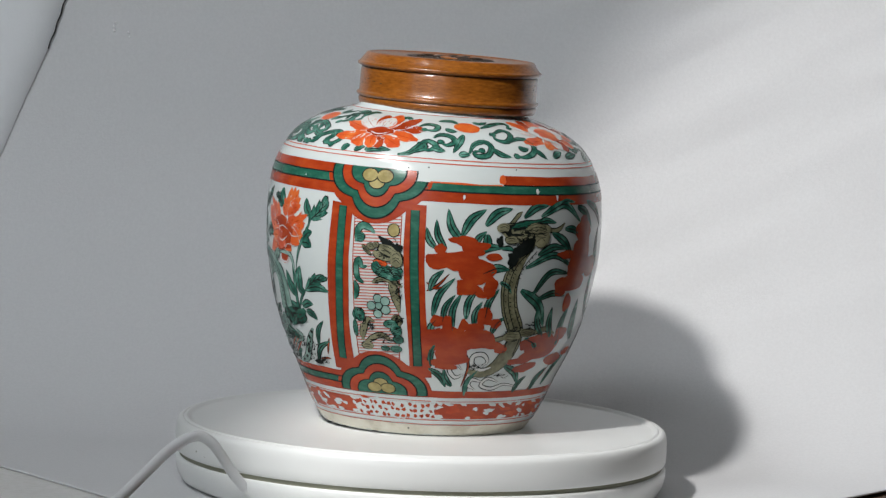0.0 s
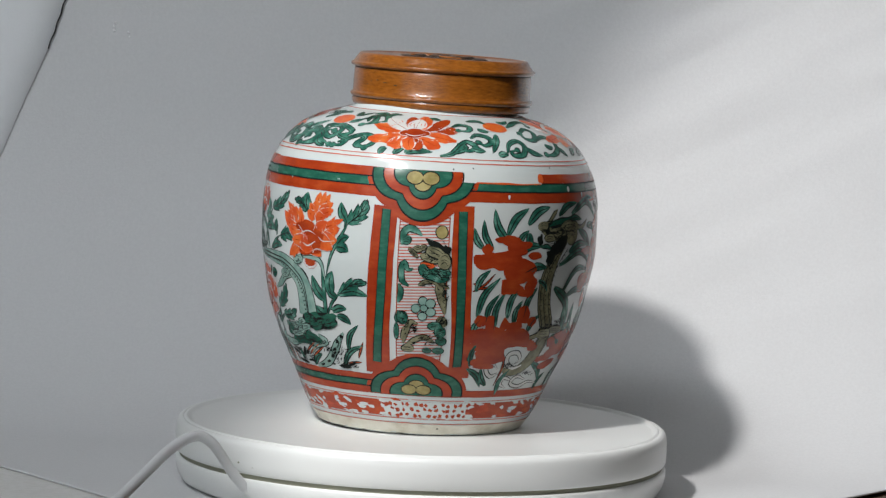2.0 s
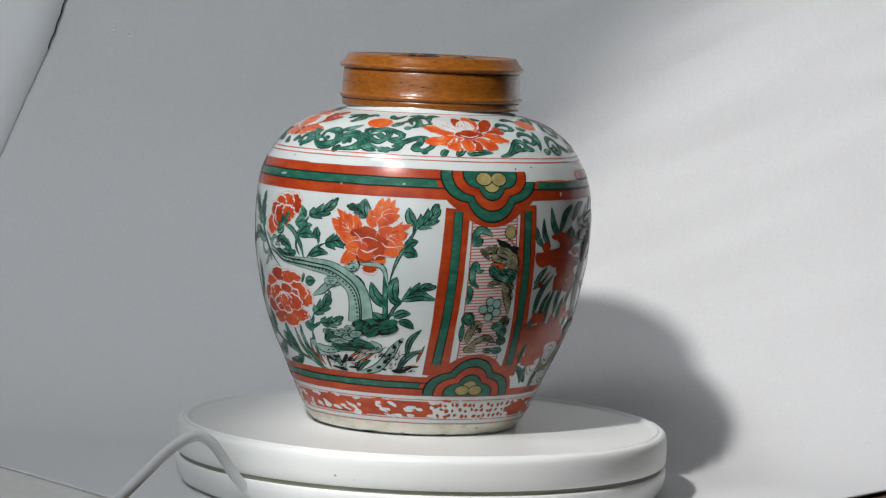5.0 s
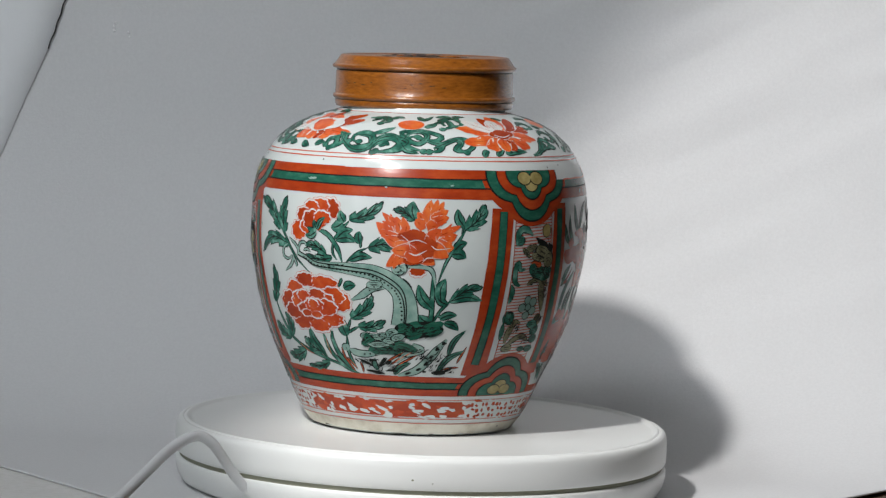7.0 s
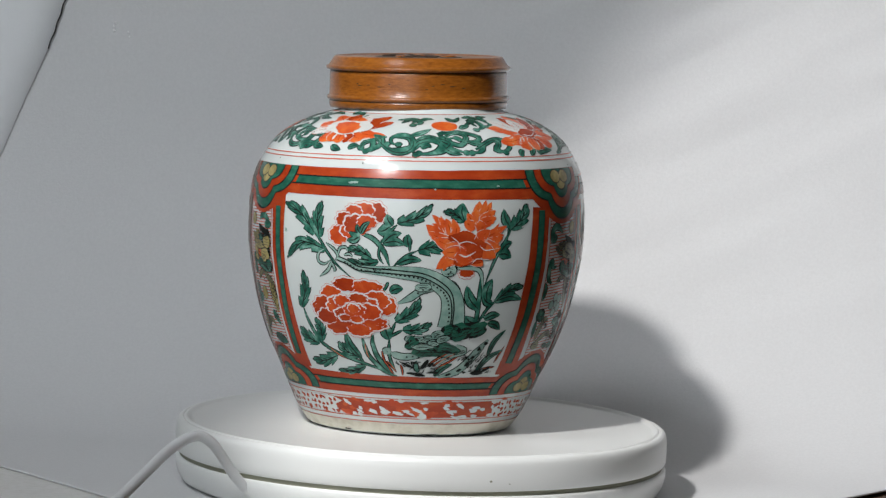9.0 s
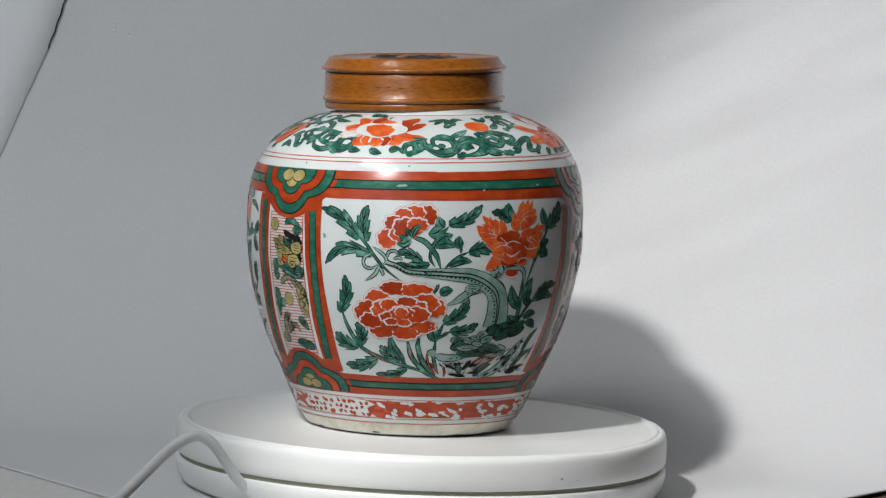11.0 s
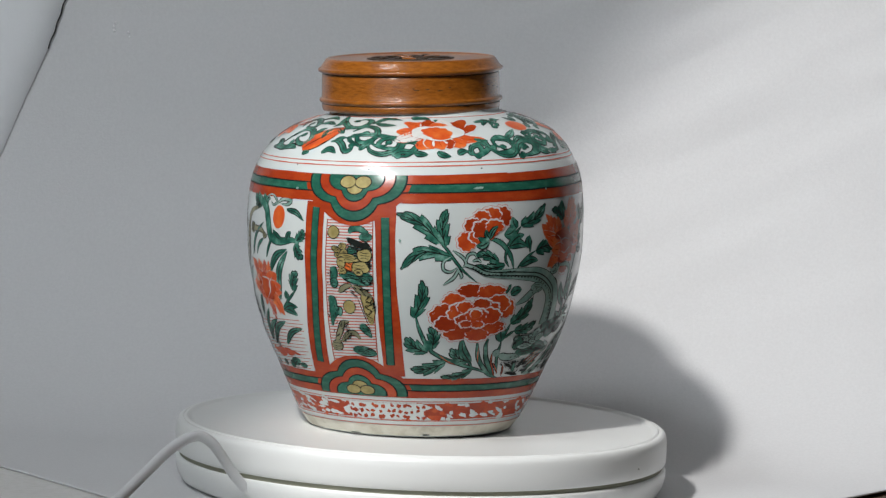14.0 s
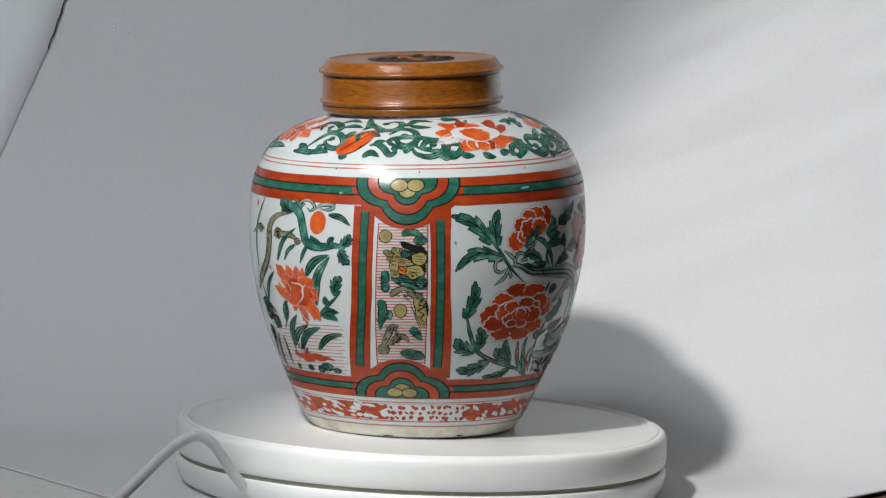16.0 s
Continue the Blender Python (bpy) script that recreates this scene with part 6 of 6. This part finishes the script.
vine(garland, 0.0034, (-98.0, 0.1751), (-95.1, 0.1725), (-102.9, 0.1679))
vine(garland, 0.0034, (-214.6, 0.1891), (-215.2, 0.1903), (-207.9, 0.1893))
vine(garland, 0.0029, (-172.5, 0.1689), (-169.7, 0.1739), (-164.4, 0.1759), (-157.4, 0.1715), (-151.5, 0.1691))
vine(garland, 0.0029, (-156.6, 0.1755), (-161.3, 0.1796), (-152.2, 0.1807), (-144.1, 0.1778), (-147.1, 0.1754), (-153.3, 0.1766))
vine(garland, 0.0029, (-147.6, 0.1709), (-143.9, 0.1733), (-139.6, 0.1758), (-135.0, 0.1765), (-131.4, 0.1732), (-134.9, 0.1696), (-138.3, 0.1714))
vine(garland, 0.0029, (-104.9, 0.1674), (-100.4, 0.1691), (-96.9, 0.1737), (-93.9, 0.1763), (-90.4, 0.1738), (-93.5, 0.1711), (-97.6, 0.1722))
vine(garland, 0.0033, (-92.4, 0.1730), (-89.5, 0.1719), (-86.8, 0.1713))
vine(garland, 0.0029, (-91.9, 0.1783), (-88.9, 0.1803), (-84.5, 0.1796), (-82.9, 0.1768), (-86.3, 0.1746), (-88.8, 0.1763))
vine(garland, 0.0033, (-78.9, 0.1811), (-81.2, 0.1764), (-84.0, 0.1704))
vine(garland, 0.0029, (-77.6, 0.1708), (-75.3, 0.1758), (-70.4, 0.1778), (-68.0, 0.1751), (-70.2, 0.1704), (-74.5, 0.1695), (-75.7, 0.1717), (-72.4, 0.1728))
vine(garland, 0.0033, (-67.8, 0.1743), (-64.9, 0.1713), (-60.3, 0.1698))
vine(garland, 0.0029, (-66.5, 0.1814), (-58.2, 0.1844), (-55.0, 0.1824), (-59.5, 0.1784), (-64.1, 0.1793), (-64.6, 0.1820))
vine(garland, 0.0029, (-61.5, 0.1775), (-51.6, 0.1803), (-46.9, 0.1777), (-48.9, 0.1728), (-54.1, 0.1701), (-57.9, 0.1705))
vine(garland, 0.0033, (-55.2, 0.1760), (-53.4, 0.1745), (-50.5, 0.1750))
vine(garland, 0.0033, (-47.6, 0.1743), (-45.4, 0.1720), (-43.4, 0.1691))
vine(garland, 0.0029, (-99.4, 0.1839), (-95.3, 0.1854), (-90.5, 0.1846), (-91.8, 0.1823), (-96.6, 0.1824))
vine(garland, 0.0033, (-90.2, 0.1874), (-83.2, 0.1878), (-79.8, 0.1863))
vine(garland, 0.0033, (-86.5, 0.1839), (-84.2, 0.1827), (-81.3, 0.1826))
vine(garland, 0.0033, (-70.5, 0.1880), (-67.6, 0.1873), (-61.6, 0.1883))
vine(garland, 0.0029, (-69.0, 0.1850), (-59.1, 0.1874), (-50.5, 0.1878), (-51.4, 0.1856))
vine(garland, 0.0033, (-111.5, 0.1867), (-108.0, 0.1879), (-102.7, 0.1864))
vine(garland, 0.0033, (-128.1, 0.1664), (-127.1, 0.1690), (-125.3, 0.1698))
vine(garland, 0.0033, (-122.7, 0.1672), (-120.4, 0.1700), (-119.0, 0.1729))
vine(garland, 0.0033, (-117.9, 0.1679), (-113.6, 0.1697), (-107.7, 0.1694))
vine(garland, 0.0029, (-141.4, 0.1838), (-143.0, 0.1868), (-135.3, 0.1877), (-132.2, 0.1852), (-136.2, 0.1836))
vine(garland, 0.0033, (-133.4, 0.1873), (-132.3, 0.1888), (-126.7, 0.1888))
vine(garland, 0.0033, (-39.3, 0.1701), (-35.9, 0.1720), (-32.3, 0.1731))
vine(garland, 0.0033, (-31.6, 0.1700), (-26.2, 0.1712), (-21.5, 0.1716))
vine(garland, 0.0033, (-81.7, 0.1692), (-79.6, 0.1702), (-77.3, 0.1699))
for a in ((-18.8, 0.1752, 0.0077, 30, 1, 1),
          (-5, 0.1780, 0.0085, -35, 1, 2),
          (10, 0.1740, 0.0085, 70, 1, 2),
          (25, 0.1780, 0.0085, 175, 1, 2),
          (40, 0.1740, 0.0085, 280, 1, 2),
          (-344.1, 0.1799, 0.0056, 300, 1, 2),
          (-327.0, 0.1708, 0.0070, 91, -1, 2),
          (-321.6, 0.1823, 0.0071, 31, 1, 1),
          (-342.3, 0.1728, 0.0056, 162, 1, 2),
          (-12.9, 0.1698, 0.0071, 98, -1, 1),
          (-331.0, 0.1853, 0.0062, 186, -1, 1),
          (-357.5, 0.1693, 0.0063, 161, 1, 2),
          (-334.8, 0.1705, 0.0057, 123, 1, 1),):
    scroll(garland, *a)
# speckled band above the foot
def speckled_band():
    m = Motif("speckled_band", jar, "iron red band flecked with white above the foot")
    n = 240
    m.grid([[(-180 + 360 * i / n, h) for i in range(n + 1)] for h in (0.0082, 0.0108, 0.0134, 0.0160, 0.0184)], RED, 0.00014)
    r = random.Random(9)
    for i in range(120):
        m.dab(r.uniform(-180, 180), r.uniform(0.009, 0.0178), r.uniform(0.004, 0.010), r.uniform(0.002, 0.004), r.uniform(-30, 5), FLOWER, 0.00017, 0.8)
    for i in range(170):
        p = r.uniform(-180, 180)
        m.dab(p, r.choice((0.0088, 0.0105, 0.0125, 0.0145, 0.0165, 0.018)) + r.uniform(-0.0008, 0.0008), r.uniform(0.0025, 0.0085), r.uniform(0.0013, 0.0030), r.uniform(-35, 5), GLAZE, 0.00020, 0.55)
    m.done()
    for centre, wide in ((-104, 40), (-226, 40), (10, 40)):
        m = Motif("speckle_field", jar, "white field with iron red dabs")
        m.grid([[(centre - wide / 2 + wide * i / 24 + 3 * math.sin(h * 900), h) for i in range(25)] for h in (0.0082, 0.0108, 0.0134, 0.0160, 0.0184)], GLAZE, 0.00026)
        for i in range(13):
            for j in range(3):
                m.dab(centre - wide / 2 + wide * (i + 0.5 + 0.4 * (j % 2)) / 13 + r.uniform(-1, 1), 0.0096 + 0.0034 * j + r.uniform(-0.0006, 0.0006), r.uniform(0.0016, 0.0032), r.uniform(0.0022, 0.0030), r.uniform(20, 60), RED, 0.00031, 0.6)
        m.done()


speckled_band()
for p, h, a in ((-158, -0.003, 0.008), (-140, -0.0028, 0.003), (-98, 0.001, 0.0012), (-75, 0.0005, 0.0015), (-205, -0.0022, 0.004), (-118, -0.003, 0.005), (-245, -0.0026, 0.006)):
    dabs(jar, "foot_chip", "dark chip in the clay foot", INK, ((p, h, a, 0.0012, 0),), wob=0.6)
for p, h in ((-92.8, 0.1614), (-190, 0.1622), (-231, 0.1623), (-60, 0.1628), (-262, 0.1634), (-100, 0.1604)):
    dabs(jar, "iron_spot", "small dark iron spot in the glaze", INK, ((p, h, 0.0010, 0.0009, 0),), wob=0.4)
hoop(jar, "worn_patch", 0.1531, 0.1600, GLAZE, 0.00034, -97.0, -66.0, "worn white patch through the red band", 0.0006)
hoop(jar, "faded_wash", 0.1528, 0.1538, ORANGE, 0.00040, -92.0, -66.5, "faded orange wash below the worn patch", 0.0005)
dabs(jar, "faded_wash", "faded orange wash beside the worn patch", ORANGE, ((-66.0, 0.1560, 0.0044, 0.0062, 0),), wob=0.6)
dabs(jar, "pale_chip", "pale chip in the enamel", PALE, ((-52.8, 0.1504, 0.0027, 0.0028, 0),
     (-80.2, 0.1457, 0.0014, 0.0025, 0),
     (-43.9, 0.1471, 0.0015, 0.0036, 0),), wob=0.6)
dabs(jar, "pale_chip", "pale chip in the enamel", AQUA, ((-191.2, 0.1510, 0.0027, 0.0014, 0),
     (-141.2, 0.1500, 0.0020, 0.0011, 0),
     (-163.6, 0.1481, 0.0014, 0.0011, 0),), wob=0.6)
dabs(jar, "pale_chip", "pale chip in the enamel", AQUA, ((-192.7, 0.1508, 0.0037, 0.0014, 0),
     (-258.2, 0.1492, 0.0024, 0.0014, 0),
     (-218.7, 0.1200, 0.0015, 0.0021, 0),), wob=0.6)
# ---- lid ----
LID_AXIS = Vector((0.040, 0.032, 1)).normalized()
LID = Matrix.Translation((0.0091, 0.0121, 0.2170)) @ Vector((0, 0, 1)).rotation_difference(LID_AXIS).to_matrix().to_4x4()
lid = thing("wooden_lid", "turned brown hardwood lid with a carved dark centre on the jar", "lid", m=LID)
part("lid_body", lathe([(0.049, -0.0215), (0.0530, -0.0247), (0.0543, -0.0245), (0.0550, -0.0230), (0.0552, -0.0213), (0.0552, -0.0208), (0.0548, -0.0203), (0.0548, -0.0200), (0.0556, -0.0197), (0.0565, -0.0187), (0.0566, -0.0180), (0.0562, -0.0172), (0.0554, -0.0168), (0.0551, -0.0164), (0.0550, -0.0120), (0.0549, -0.0060), (0.0548, -0.0030), (0.0546, -0.0024), (0.0543, -0.0020), (0.0543, -0.0017), (0.0552, -0.0014), (0.0566, -0.0008), (0.0571, 0.0000), (0.0571, 0.0008), (0.0567, 0.0013), (0.0558, 0.0017), (0.0555, 0.0020), (0.0544, 0.0036), (0.0528, 0.0060), (0.0521, 0.0070), (0.0514, 0.0074), (0.0503, 0.0075), (0.0494, 0.0072), (0.0489, 0.0066), (0.0470, 0.0066), (0.0464, 0.0070), (0.0456, 0.0066), (0.034, 0.0064), (0.030, 0.0067), (0.0275, 0.0064)], 144), WOOD, lid)
part("carved_medallion", lathe([(0.0270, 0.0045), (0.0270, 0.0067), (0.0255, 0.0070), (0.002, 0.0070)], 96), DARK_WOOD, lid, "dark carved openwork medallion")
for r, z in ((0.0546, -0.0019), (0.0551, -0.0202)):
    part("groove", lathe([(r - 0.0012, z - 0.00025), (r - 0.0001, z - 0.00025), (r - 0.0001, z + 0.00025), (r - 0.0012, z + 0.00025)], 96, False, False), DARK_WOOD, lid)
for k in range(18):
    a, r = radians(k * 20 * 2.1), 0.006 + 0.016 * ((k * 7) % 18) / 18
    bm = bmesh.new()
    bmesh.ops.create_icosphere(bm, subdivisions=2, radius=1, matrix=Matrix.Translation((r * math.cos(a), r * math.sin(a), 0.0071)) @ Matrix.Rotation(a + 0.8, 4, "Z") @ Matrix.Diagonal((0.0058, 0.0026, 0.0011, 1)))
    part("carved_leaf", bm, DARK_WOOD if k % 3 else WOOD, lid)
for k, (a, z) in enumerate(((200, -0.0095), (206, -0.0085), (213, -0.0098), (196, -0.0115), (221, -0.0108), (150, -0.0100), (148, -0.0090), (157, -0.0095), (165, -0.0105), (172, -0.0088), (-15, -0.0060), (-18, -0.0085), (-12, -0.0095))):
    bm = bmesh.new()
    bmesh.ops.create_icosphere(bm, subdivisions=1, radius=1, matrix=pose(0, 0, 0, 0, 0, a) @ Matrix.Translation((0.0550, 0, z)) @ Matrix.Diagonal((0.00025, 0.0011 + 0.0005 * (k % 3), 0.0003, 1)))
    part("wood_pore", bm, DARK_WOOD, lid)

# ---- cable ----
cable = part("cable", tube([(-0.1020, -0.102, -0.0318), (-0.1048, -0.108, -0.0308), (-0.1080, -0.113, -0.0266), (-0.1122, -0.117, -0.0208), (-0.1198, -0.127, -0.0078), (-0.1244, -0.131, -0.0014), (-0.1294, -0.133, 0.0023), (-0.1340, -0.135, 0.0033), (-0.1402, -0.141, 0.0017), (-0.1494, -0.155, -0.0034), (-0.1592, -0.175, -0.0115), (-0.1690, -0.197, -0.0199), (-0.1770, -0.215, -0.0257), (-0.205, -0.265, -0.042), (-0.25, -0.33, -0.13), (-0.31, -0.42, -0.45), (-0.30, -0.45, FLOOR_Z + 0.01)], 0.0033), RUBBER, turntable, "grey rubber power cable")
bm = lathe([(0.0022, 0.0), (0.0042, 0.0005), (0.0045, 0.003), (0.0040, 0.0085), (0.0030, 0.0094)], 20)
bm.transform(Matrix.Translation((-0.1012, -0.1020, -0.0322)) @ Vector((0, 0, 1)).rotation_difference(Vector((-0.30, -0.93, 0.12))).to_matrix().to_4x4())
part("strain_relief", bm, PLASTIC, turntable, "white plastic cable plug")

# ---- side panel and glints on the backdrop ----
panel = tagged(part("side_panel", side_panel(), PAPER), "white cloth side panel standing beside the backdrop", "cloth panel")
md = panel.modifiers.new("thickness", "SOLIDIFY")
md.thickness = 0.0005
GLINT, nt, b = nodes_of("glint_white")
b.inputs["Base Color"].default_value, b.inputs["Metallic"].default_value, b.inputs["Roughness"].default_value = (0.95, 0.95, 0.95, 1), 0.0, 0.2


# dark line drawn for the shade in the gap at the panel's edge
part("edge_gap_shade", tube([sheet_point(panel_edge(0.4665 + 0.006 * k) + 0.0004 * (-1) ** k, 0.4665 + 0.006 * k, 0.0022) for k in range(16)], 0.00042, 8, 3), INK, panel, "dark line for the shaded gap along the frayed edge")
# white beads added in place of the small bright glints
for x, s, r in ((-0.2853, 0.4815, 0.0009), (-0.2846, 0.4865, 0.0007), (-0.2860, 0.4840, 0.0006), (-0.2753, 0.4805, 0.0008), (-0.2746, 0.4775, 0.0006)):
    bm = bmesh.new()
    bmesh.ops.create_icosphere(bm, subdivisions=2, radius=r * 1.35, matrix=Matrix.Translation(sheet_point(x, s, 0.0006)))
    tagged(part("glint_bead", bm, GLINT), "tiny white bead standing in for a bright glint on the backdrop", "glitter", "specks on the backdrop")


# ---- movement ----
def motions():
    times = [0.25 * k for k in range(65)]
    turn = lambda t: pose(0, 0, 0, 0, 0, SPIN * t)
    walk(plate, [(t, turn(t)) for t in times])
    walk(jar, [(t, turn(t) @ JAR) for t in times])
    walk(lid, [(t, turn(t) @ LID) for t in times])


motions()
